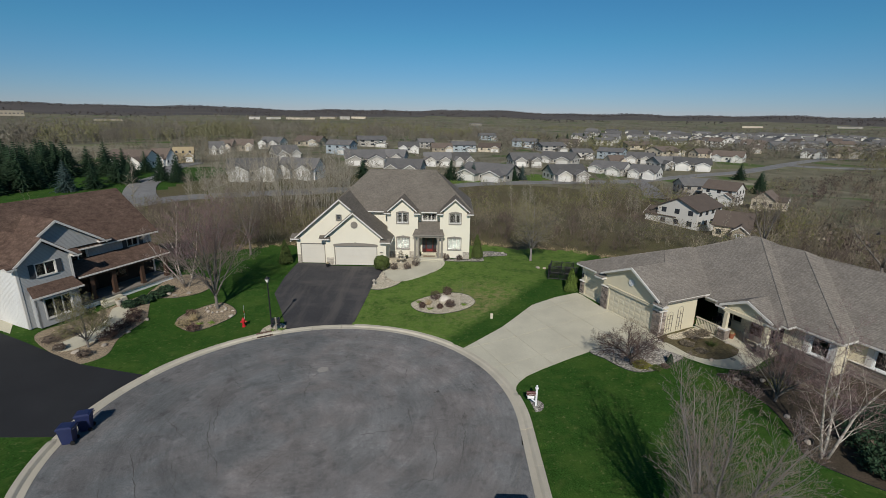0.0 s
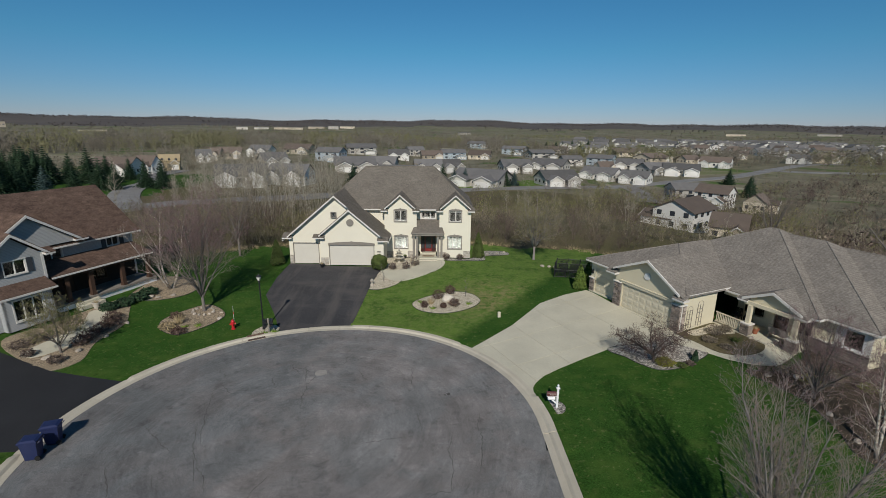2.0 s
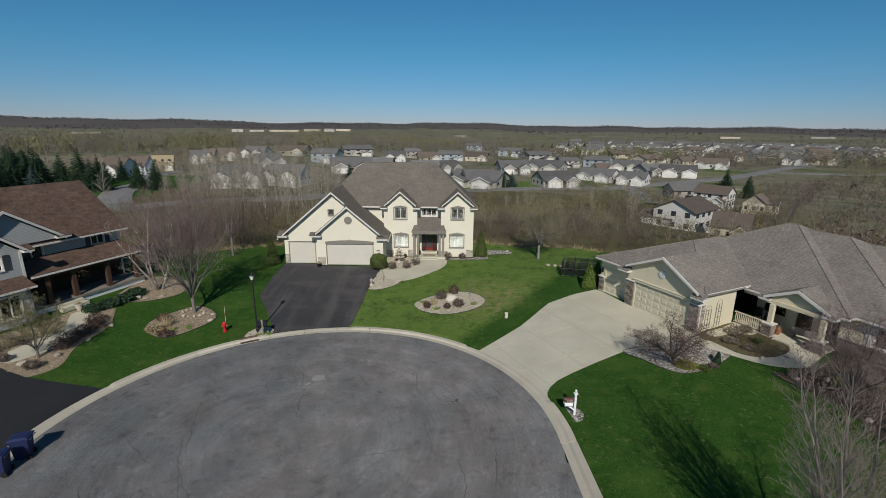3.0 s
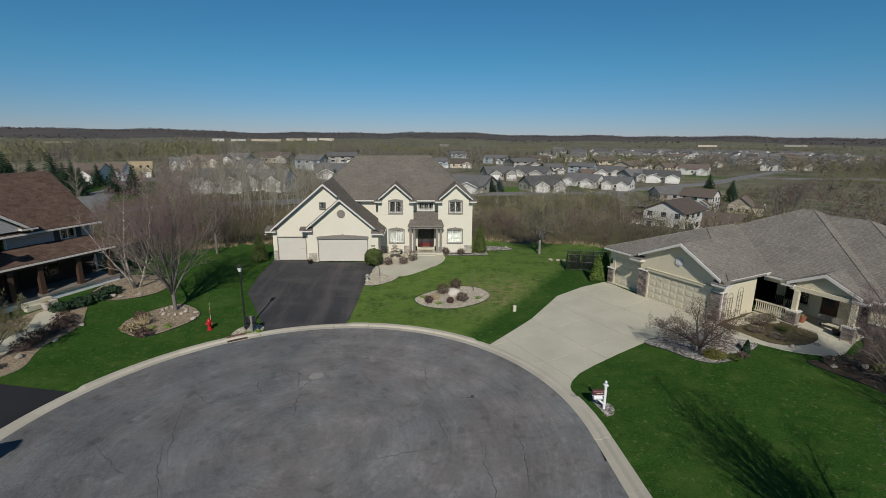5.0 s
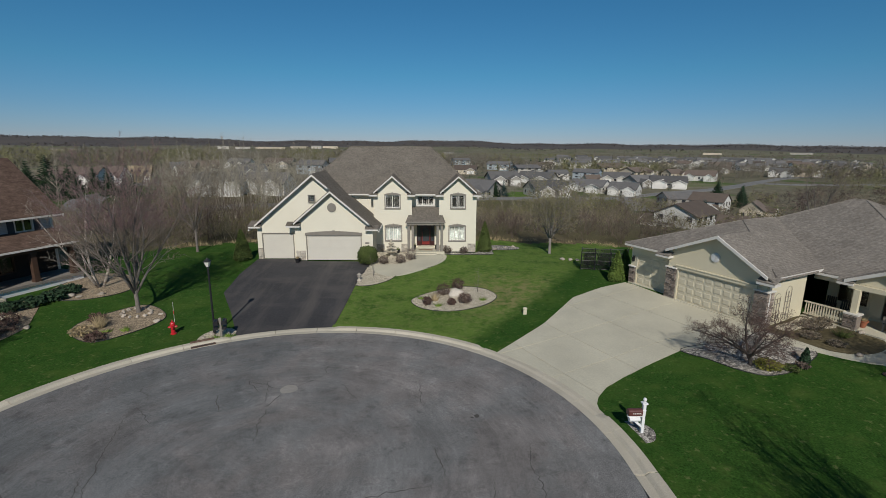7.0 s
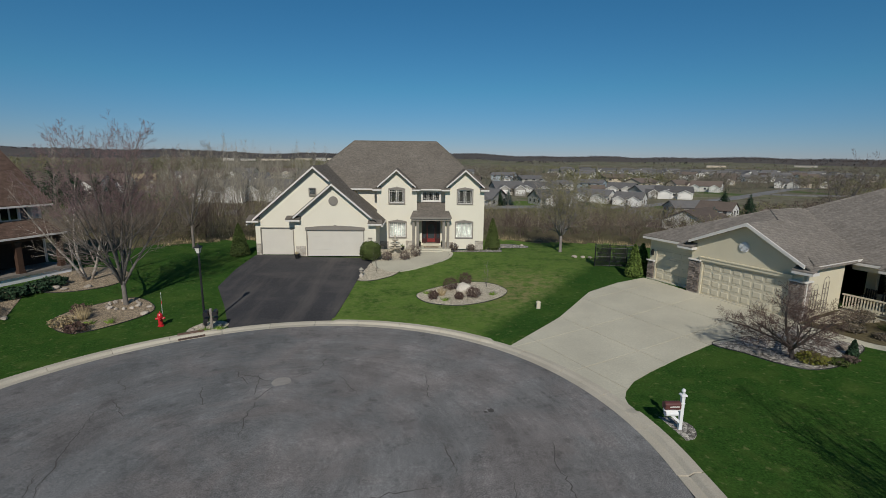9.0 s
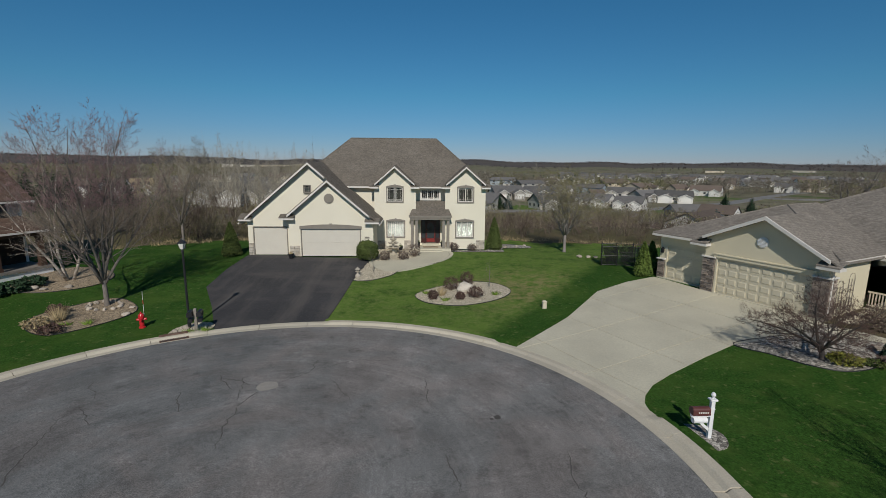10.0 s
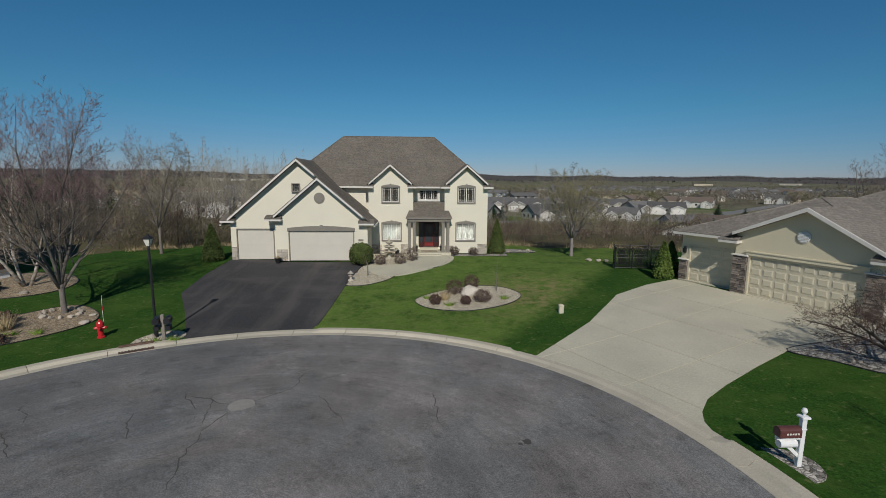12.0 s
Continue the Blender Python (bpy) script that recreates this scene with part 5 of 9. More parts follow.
    s = Shape().box(-2.5, -2.43, 55.8, 55.92, 0.9, 3.1).box(-2.13, -2.06, 55.8, 55.92, 0.9, 3.02).box(-1.14, -1.07, 55.8, 55.92, 0.9, 3.02).box(-0.79, -0.72, 55.8, 55.92, 0.9, 3.1).box(-2.43, -0.79, 55.8, 55.92, 3.02, 3.1)
    s.box(-2.43, -2.13, 55.82, 55.92, 0.9, 1.35).box(-1.07, -0.79, 55.82, 55.92, 0.9, 1.35)
    part("door_frame", welded(s), "darkred", h, "dark red door frame")
    for a, b in ((-2.43, -2.13), (-1.07, -0.79)):
        part("sidelight", Shape().box(a, b, 55.87, 55.89, 1.35, 3.02), "far_window", h)
    part("hall_wall", Shape().box(-2.9, -0.35, 56.5, 56.55, 0.55, 3.4), "dark", h)
    part("doormat", Shape().box(-2.3, -0.9, 54.3, 54.9, 0.722, 0.735), "mulch", h)
    # field stone at the wall corners
    for k, (x0, x1, y, z1) in enumerate(((-16.85, -16.45, 51.9, 1.5), (-13.28, -12.45, 51.3, 1.4), (-6.6, -5.6, 54.6, 1.3), (-4.0, -3.4, 54.6, 1.35), (-0.3, 0.45, 54.6, 1.2), (2.5, 3.3, 54.6, 1.35))):
        stones(h, x0, x1, y, 0.5, z1, 50 + k, 0.22, (0.22, 0.42), 0.06, mat="palestone")
    return h


cream_house()


# ---- the tan house ----
def tan_house():
    m = Matrix(((0.4147, 0.9099, 0, 15.255), (-0.9099, 0.4147, 0, 39.537), (0, 0, 1, 0.0), (0, 0, 0, 1)))
    h = thing("tan_house", m, "single-storey tan stucco house with weathered shingle hip roofs and stone piers", "house")
    g = 0.69
    # garage wing: double door wall forward, single door set back
    s = wall(Shape(), -0.75, 5.6, g - 0.2, 3.5, 0, 0.2, [(0.05, 4.9, 0, 2.75)]).prism([(-0.75, 3.5), (5.6, 3.5), (5.6, 3.7), (2.62, 5.42), (-0.75, 3.94)], 0, 0.2)
    side_wall(s, 0.2, 0.7, g - 0.2, 3.5, -0.75, 0.2)
    side_wall(s, 0.2, 4.1, g - 0.5, 3.42, 5.4, 0.2)
    part("wall", welded(s), "tan", h)
    s = wall(Shape(), -4.35, -0.75, g - 0.3, 3.6, 0.6, 0.2, [(-3.78, -1.24, 0, 2.85)])
    side_wall(s, 0.8, 12, g - 0.6, 3.6, -4.35, 0.2)
    side_wall(s, 12, 19.4, -0.5, 3.3, -4.35, 0.2)
    part("wall", welded(s), "tan", h)
    garage_door(h, 0.05, 4.9, g, 2.75, 0, "tandoor", 8)
    garage_door(h, -3.78, -1.24, g, 2.85, 0.6, "tandoor", 4)
    part("door_casing", welded(Shape().box(-0.05, 0.05, -0.03, 0.04, g, 2.83).box(4.9, 5.0, -0.03, 0.04, g, 2.83).box(0.05, 4.9, -0.03, 0.04, 2.75, 2.83)), "tandoor", h)
    part("door_casing", welded(Shape().box(-3.88, -3.78, 0.57, 0.64, g, 2.93).box(-1.24, -1.14, 0.57, 0.64, g, 2.93).box(-3.78, -1.24, 0.57, 0.64, 2.85, 2.93)), "tandoor", h)
    part("belt_course", Shape().box(-0.12, 5.1, -0.1, 0.0, 2.83, 3.0).box(-0.16, 5.14, -0.14, 0.0, 3.0, 3.06), "tan", h)
    part("round_vent", Shape().disc_y(2.43, 4.08, 0.3, -0.05, 0.0, 20), "whitetrim", h, "round white louvred gable vent")
    v = Shape()
    for k in range(7):
        z = 4.08 - 0.21 + 0.07 * k
        w = math.sqrt(max(0.26 ** 2 - (z - 4.08) ** 2, 0.001))
        v.box(2.43 - w, 2.43 + w, -0.075, -0.05, z - 0.018, z + 0.018)
    part("louvre", v, "white", h)
    part("garage_floor", Shape().box(-4.3, -0.8, 0.4, 6.0, 0.2, g - 0.006).box(-0.75, 5.5, -0.14, 6.0, 0.2, g - 0.006), "concrete", h)
    # stone piers with cast caps
    for k, (x0, x1, y0, y1, z1) in enumerate(((-0.82, -0.06, -0.12, 0.62, 2.75), (5.0, 5.75, -0.12, 0.62, 2.75), (-4.42, -3.9, 0.48, 0.9, 1.9))):
        p = part("stone_pier", Shape().box(x0 + 0.05, x1 - 0.05, y0 + 0.05, y1, g - 0.4, z1), "stone", h)
        stones(p, x0, x1, y0 + 0.05, g - 0.3, z1, 70 + k)
        t = Shape()
        side = part("stone_face", Shape().box(x1 - 0.06, x1 - 0.05, y0 + 0.05, y1, g - 0.4, z1), "stone", p)
        rnd = random.Random(80 + k)
        z = g - 0.3
        while z < z1 - 0.03:
            hh, y = 0.1 * rnd.uniform(0.8, 1.3), y0 + 0.03
            while y < y1 - 0.05:
                w = min(rnd.uniform(0.2, 0.45), y1 - y)
                t.box(x1 - 0.06, x1 - rnd.uniform(0.0, 0.035), y + 0.008, y + w - 0.008, z + 0.006, min(z + hh, z1) - 0.006)
                y += w
            z += hh
        part("stone_course", t, "stone", p)
        part("cap", Shape().bevel_box(x0 - 0.06, x1 + 0.06, y0 - 0.06, y1, z1, z1 + 0.08, 0.02), "whitetrim", p)
    for x, y in ((-4.1, 0.6), (-0.45, -0.12)):
        part("wall_lantern", Shape().box(x - 0.08, x + 0.08, y - 0.16, y - 0.02, 2.35, 2.65).box(x - 0.05, x + 0.05, y - 0.12, y - 0.04, 2.65, 2.75) if x < -2 else Shape().box(x - 0.02, x + 0.02, y, y + 0.01, 2.4, 2.42), "black" if x < -2 else "stone", h)
    # roofs
    hip_roof(h, -4.65, 5.95, 0.1, 14, 3.72, 0.40, "roof_right")
    hip_roof(h, -3.72, 12.2, 4.75, 20.0, 3.5, 0.505, "roof_right")
    hip_roof(h, -2.0, 15.1, 5.6, 19.8, 3.48, 0.5, "roof_right")
    hip_roof(h, 0.0, 21.5, 7.25, 20.0, 3.42, 0.5, "roof_right")
    part("roof", Shape().slab([(-1.2, -0.4, 3.8), (2.62, -0.4, 5.45), (2.62, 3.9, 5.45), (-1.2, 0.9, 3.8)], 0.09), "roof_right", h)
    part("roof", Shape().slab([(2.62, -0.4, 5.545), (6.02, -0.4, 3.58), (6.02, 4.4, 3.58), (2.62, 3.6, 5.545)], 0.09), "roof_right", h)
    for k in (-1, 1):
        low = 3.56 if k > 0 else 3.88
        q = [(2.62, 5.34), (2.5 + k * 3.25, low), (2.5 + k * 3.25, low + 0.17), (2.62, 5.54)]
        part("rake_board", Shape().prism(q if k > 0 else q[::-1], -0.5, -0.39), "whitetrim", h)
    eave_return(h, -1.5, -0.45, -0.5, 0.15, 3.62, "roof_right", "whitetrim")
    eave_return(h, 5.2, 6.2, -0.5, 0.15, 3.44, "roof_right", "whitetrim")
    part("downspout", Shape().tube([(5.85, -0.1, 3.4), (5.75, 0.1, 3.2), (5.72, 0.14, 0.9)], [0.04] * 3, 6), "whitetrim", h)
    # house front behind the porch
    s = wall(Shape(), 5.6, 11.3, 0.3, 3.45, 6.9, 0.2, [(6.1, 7.7, 1.4, 3.0), (8.4, 9.4, 0.9, 3.0), (10.0, 11.0, 1.2, 2.9)])
    holes = [(13.1, 14.2, 1.75, 3.0, 6.1), (16.0, 17.2, 1.75, 3.0, 7.75), (18.4, 19.6, 1.75, 3.0, 7.75)]
    wall(s, 11.3, 14.6, -0.4, 3.36, 6.1, 0.2, [q[:4] for q in holes[:1]])
    side_wall(s, 6.3, 7.75, -0.4, 3.36, 14.4, 0.2)
    wall(s, 14.6, 20.8, -0.4, 3.3, 7.75, 0.2, [q[:4] for q in holes[1:]])
    side_wall(s, 6.3, 6.9, 0.2, 3.4, 11.3, 0.2)
    side_wall(s, 7.95, 17.4, -0.4, 3.3, 20.6, 0.2)
    wall(s, -4.15, 11.3, -0.5, 3.3, 19.2, 0.2)
    wall(s, 11.3, 20.5, -0.5, 3.3, 17.4, 0.2)
    side_wall(s, 17.6, 19.2, -0.5, 3.3, 11.1, 0.2)
    part("wall", welded(s), "tan", h)
    part("floor_slab", Shape().box(5.6, 14.3, 7.1, 15, 0.2, 0.7), "concrete", h)
    for x0, x1, z0, z1, y in holes:
        window(h, x0, x1, z0, z1, y, "white", 1, 1, 0, "dark", 0.1, "white", 0, False)
        for a in (x0 - 0.45, x1 + 0.12):
            part("window_shutter", Shape().box(a, a + 0.33, y - 0.05, y, z0, z1), "whitetrim", h)
    for x0, x1, z0, z1 in ((6.1, 7.7, 1.4, 3.0), (10.0, 11.0, 1.2, 2.9)):
        window(h, x0, x1, z0, z1, 6.9, "tandoor", 2, 1, 0, "dark", 0.08, "tandoor", 0, False)
    d = part("front_door", Shape().box(8.45, 9.35, 6.95, 7.0, 0.9, 2.95), "brownwood", h, "dark timber front door")
    part("door_light", Shape().box(8.65, 9.15, 6.93, 6.95, 1.7, 2.8), "far_window", d)
    stones(h, 11.3, 14.66, 6.1, -0.3, 1.65, 91, 0.13, (0.3, 0.8))
    stones(h, 14.66, 20.8, 7.75, -0.3, 1.65, 92, 0.13, (0.3, 0.8))
    part("stone_cap", Shape().box(11.3, 14.7, 5.98, 6.1, 1.65, 1.71), "whitetrim", h)
    part("stone_cap", Shape().box(14.7, 20.8, 7.63, 7.75, 1.65, 1.71), "whitetrim", h)
    # porch
    part("porch_floor", Shape().box(5.6, 11.3, 4.1, 6.9, 0.15, 0.75), "concrete", h)
    part("porch_step", Shape().box(8.5, 10.6, 3.6, 4.1, 0.1, 0.58), "concrete", h)
    part("porch_step", Shape().box(8.4, 10.7, 3.15, 3.6, 0.05, 0.42), "concrete", h)
    part("porch_ceiling", Shape().box(5.6, 11.3, 5.15, 6.9, 3.2, 3.26), "tan", h)
    part("porch_beam", Shape().box(5.6, 7.5, 4.95, 5.15, 3.0, 3.24).box(7.5, 11.5, 4.45, 4.7, 2.98, 3.24).box(11.3, 11.5, 4.7, 6.3, 2.98, 3.24), "tan", h)
    for x in (8.0, 11.1):
        c = part("porch_column", Shape().box(x - 0.14, x + 0.14, 4.3, 4.58, 1.6, 2.98), "tan", h)
        part("stone_base", Shape().box(x - 0.3, x + 0.3, 4.15, 4.7, 0.1, 1.55), "stone", c)
        part("base_cap", Shape().box(x - 0.36, x + 0.36, 4.09, 4.75, 1.55, 1.63), "whitetrim", c)
        stones(c, x - 0.32, x + 0.32, 4.15, 0.1, 1.55, int(x * 10))
    rail = part("porch_rail", Shape().box(5.65, 7.7, 4.21, 4.31, 1.6, 1.68).box(5.65, 7.7, 4.23, 4.29, 0.87, 0.94), "tandoor", h)
    for k in range(15):
        x = 5.75 + k * 0.133
        part("baluster", Shape().box(x - 0.025, x + 0.025, 4.235, 4.285, 0.94, 1.6), "tandoor", rail)
    # porch gable
    part("porch_gable", Shape().prism([(7.5, 3.25), (11.3, 3.25), (11.3, 3.4), (9.35, 4.3), (7.5, 3.4)], 4.7, 4.8), "tan", h)
    part("roof", Shape().slab([(7.1, 4.4, 3.42), (9.35, 4.4, 4.52), (9.35, 6.9, 4.52), (7.1, 4.75, 3.42)], 0.09), "roof_right", h)
    part("roof", Shape().slab([(9.35, 4.4, 4.52), (11.6, 4.4, 3.42), (11.6, 4.75, 3.42), (9.35, 6.9, 4.52)], 0.09), "roof_right", h)
    for k in (-1, 1):
        q = [(9.35, 4.24), (9.35 + k * 2.05, 3.24), (9.35 + k * 2.05, 3.45), (9.35, 4.45)]
        part("rake_board", Shape().prism(q if k > 0 else q[::-1], 4.34, 4.4), "whitetrim", h)
    eave_return(h, 6.95, 7.75, 4.35, 4.95, 3.32, "roof_right", "whitetrim")
    eave_return(h, 10.9, 11.75, 4.35, 4.95, 3.32, "roof_right", "whitetrim")
    # trellises on the garage side wall
    for y in (0.9, 2.0):
        t = Shape()
        top = 2.45 if y < 1.5 else 2.75
        for q in (0.0, 0.28, 0.56):
            t.box(5.63, 5.66, y + q, y + q + 0.014, 0.8, top - 0.2)
        for z in (1.1, 1.5, 1.9, 2.2):
            t.box(5.63, 5.66, y, y + 0.585, z, z + 0.014)
        t.tube([(5.645, y + 0.29 + 0.29 * math.cos(a * 0.314), top - 0.2 + 0.3 * math.sin(a * 0.314)) for a in range(11)], [0.009] * 11, 5)
        part("trellis", t, "greywood", h)
    return h


tan_house()


# ---- the blue-grey house ----
def blue_house():
    m = Matrix(((0.3631, -0.9317, 0, -30.8), (0.9317, 0.3631, 0, 46.35), (0, 0, 1, 0.15), (0, 0, 0, 1)))
    h = thing("blue_grey_house", m, "two-storey blue-grey sided house with rust-brown shingle roof and deep porch", "house")
    b = 0.3
    # local x runs along the front, y goes back; the main wall at -0.4, the front gable at -3
    part("wall", welded(wall(Shape(), -8.6, 0.3, 3.6, 5.45, -0.4, 0.2, [(-2.1, -1.0, 4.2, 5.25), (-7.4, -5.85, 4.0, 5.35)])), "siding", h)
    # wall under the porch, its shade painted in
    part("porch_wall", welded(wall(Shape(), -8.6, 0.3, b, 3.6, -0.4, 0.2, [(-6.6, -5.4, 1.0, 3.0), (-4.2, -2.6, 1.4, 2.8)])), "porch_shade", h, "porch wall with the porch's shade put into its brown")
    s = side_wall(Shape(), -0.2, 9.0, b, 5.45, 0.1, 0.2)
    s.add([(x, y, z) for x in (0.1, 0.3) for y, z in ((-0.4, 5.45), (9.2, 5.45), (4.4, 9.1))], [(0, 2, 1), (3, 4, 5), (0, 1, 4, 3), (1, 2, 5, 4), (2, 0, 3, 5)])
    part("wall", welded(s), "siding", h)
    s = wall(Shape(), -12.5, -8.6, b, 5.5, -3.0, 0.2, [(-11.2, -9.8, 4.35, 5.4)]).prism([(-12.5, 5.5), (-8.6, 5.5), (-10.55, 7.15)], -3.0, -2.8)
    side_wall(s, -2.8, -0.4, 3.0, 5.5, -8.8, 0.2)
    part("wall", welded(s), "siding", h)
    part("wall", welded(side_wall(Shape(), -2.8, 9.0, b, 5.5, -12.5, 0.2)), "white_siding", h)
    part("wall", welded(wall(Shape(), -12.3, 0.3, b, 5.45, 9.0, 0.2)), "siding", h)
    part("corner_board", Shape().box(-12.55, -12.38, -3.03, -2.9, b, 5.5), "whitetrim", h)
    part("corner_board", Shape().box(-8.74, -8.56, -3.03, -2.9, 3.0, 5.5), "whitetrim", h)
    part("corner_board", Shape().box(0.18, 0.34, -0.43, -0.3, b, 5.4), "whitetrim", h)
    part("wall", Shape().prism([(-11.3, 5.5), (-4.6, 5.5), (-8.3, 8.05)], -1.0, -0.8), "siding", h)
    window(h, -11.2, -9.8, 4.35, 5.4, -3.0, "whitetrim", 2, 1, 0, "dark", 0.06, "whitetrim", 0.4, False)
    window(h, -7.4, -5.85, 4.0, 5.35, -0.4, "whitetrim", 2, 1, 0.1, "dark", 0.08, "whitetrim", 0, False)
    window(h, -2.1, -1.0, 4.2, 5.25, -0.4, "whitetrim", 2, 1, 0, "dark", 0.06, "whitetrim", 0.42, False)
    # brown frame instead of white, so that shade is in its colour
    window(h, -4.2, -2.6, 1.4, 2.8, -0.4, "brownwood", 2, 1, 0, "dark", 0.06, "brownwood", 0, False)
    part("front_door", Shape().box(-6.6, -5.4, -0.35, -0.28, 1.0, 3.0), "brownwood", h, "dark timber front door")
    # roofs
    part("roof", Shape().slab([(-22, -0.95, 5.3), (0.85, -0.95, 5.3), (0.85, 4.4, 9.35), (-22, 4.4, 9.35)], 0.1), "roof_left", h)
    part("roof", Shape().slab([(0.85, 9.75, 5.3), (-22, 9.75, 5.3), (-22, 4.4, 9.35), (0.85, 4.4, 9.35)], 0.1), "roof_left", h)
    part("gutter", Shape().box(-8.5, 0.85, -1.05, -0.93, 5.12, 5.24), "whitetrim", h)
    for y0, y1 in ((-0.95, 4.4), (9.75, 4.4)):
        part("rake_board", Shape().add([(x, y, z) for x in (0.82, 0.88) for y, z in ((y0, 5.0), (y1, 9.05), (y1, 9.27), (y0, 5.22))],
                                       [(0, 1, 2, 3), (7, 6, 5, 4), (0, 4, 5, 1), (1, 5, 6, 2), (2, 6, 7, 3), (3, 7, 4, 0)]), "whitetrim", h)
    for apex, zr, half, y0, y1, p in ((-10.55, 7.5, 2.45, -3.4, 3.2, 0.82), (-8.3, 8.35, 3.9, -1.35, 3.4, 0.7)):
        zl = zr - p * half
        part("roof", Shape().slab([(apex - half, y0, zl), (apex, y0, zr), (apex, y1, zr), (apex - half, y1, zl)], 0.09), "roof_left", h)
        part("roof", Shape().slab([(apex, y0, zr), (apex + half, y0, zl), (apex + half, y1, zl), (apex, y1, zr)], 0.09), "roof_left", h)
        for k in (-1, 1):
            q = [(apex, zr - 0.28), (apex + k * half * 0.97, zr - 0.28 - p * half * 0.97), (apex + k * half * 0.97, zr - 0.06 - p * half * 0.97), (apex, zr - 0.06)]
            part("rake_board", Shape().prism(q if k > 0 else q[::-1], y0 - 0.06, y0), "whitetrim", h)
            a, c = apex + k * half * 0.8, apex + k * half * 1.08
            eave_return(h, min(a, c), max(a, c), y0 - 0.06, y0 + 0.7, zl + 0.1, "roof_left", "whitetrim")
    # porch with a low roof on timber posts
    part("porch_roof", Shape().slab([(-8.3, -2.95, 3.42), (0.25, -2.95, 3.42), (0.25, -0.4, 4.2), (-8.3, -0.4, 4.2)], 0.09), "roof_left", h)
    part("porch_gutter", Shape().box(-8.3, 0.3, -3.05, -2.93, 3.24, 3.36), "whitetrim", h)
    part("porch_beam", Shape().box(-8.2, 0.15, -2.75, -2.5, 3.0, 3.28), "brownwood", h)
    # ceiling also carries the painted porch shade
    part("porch_ceiling", Shape().box(-8.2, 0.15, -2.5, -0.4, 3.2, 3.26), "porch_shade", h)
    for x in (-7.2, -5.3, -2.6, -0.1):
        part("porch_post", Shape().box(x - 0.16, x + 0.16, -2.78, -2.46, 0.9, 3.0).box(x - 0.2, x + 0.2, -2.82, -2.42, 0.9, 1.1).box(x - 0.2, x + 0.2, -2.82, -2.42, 2.85, 3.0), "brownwood", h)
    # floor colour taken darker to stand for the porch's shadow
    part("porch_floor", Shape().box(-8.4, 0.4, -2.9, -0.4, 0.72, 0.9), "greywood", h)
    lat = part("lattice", Shape().box(-8.4, 0.4, -2.8, -2.76, 0.3, 0.72), "white", h, "white porch lattice")
    part("porch_step", Shape().box(-7.0, -5.2, -3.3, -2.9, 0.25, 0.72), "concrete", h)
    part("porch_step", Shape().box(-7.1, -5.1, -3.7, -3.3, 0.2, 0.52), "concrete", h)
    # square bay with its own small roof
    bay = wall(Shape(), -12.0, -8.8, b, 3.0, -3.6, 0.15, [(-11.4, -9.5, 0.95, 2.55)])
    side_wall(bay, -3.6, -3.0, b, 3.0, -12.0, 0.15), side_wall(bay, -3.6, -3.0, b, 3.0, -8.95, 0.15)
    part("bay", welded(bay), "siding", h)
    window(h, -11.4, -9.5, 0.95, 2.55, -3.6, "whitetrim", 3, 1, 0, "dark", 0.08, "whitetrim", 0, False)
    part("bay_roof", Shape().slab([(-12.25, -3.95, 3.0), (-8.55, -3.95, 3.0), (-8.75, -3.0, 3.7), (-12.05, -3.0, 3.7)], 0.08), "roof_left", h)
    part("bay_fascia", Shape().box(-12.28, -8.52, -4.0, -3.94, 2.84, 2.98), "whitetrim", h)
    # garage wing beyond the white wall
    s = wall(Shape(), -21.5, -12.5, b, 3.3, 2.0, 0.2, [(-20.5, -14.0, 0, 2.5)])
    side_wall(s, 2.2, 9, b, 3.3, -21.5, 0.2)
    part("wall", welded(s), "siding", h)
    garage_door(h, -20.5, -14.0, b, 2.5, 2.0, "brownwood", 6)
    part("roof", Shape().slab([(-22, 1.4, 3.3), (-12.3, 1.4, 3.3), (-12.3, 4.0, 5.2), (-22, 4.0, 5.2)], 0.09), "roof_left", h)
    part("fascia", Shape().box(-22, -12.5, 1.33, 1.39, 3.1, 3.28), "whitetrim", h)
    return h


blue_house()


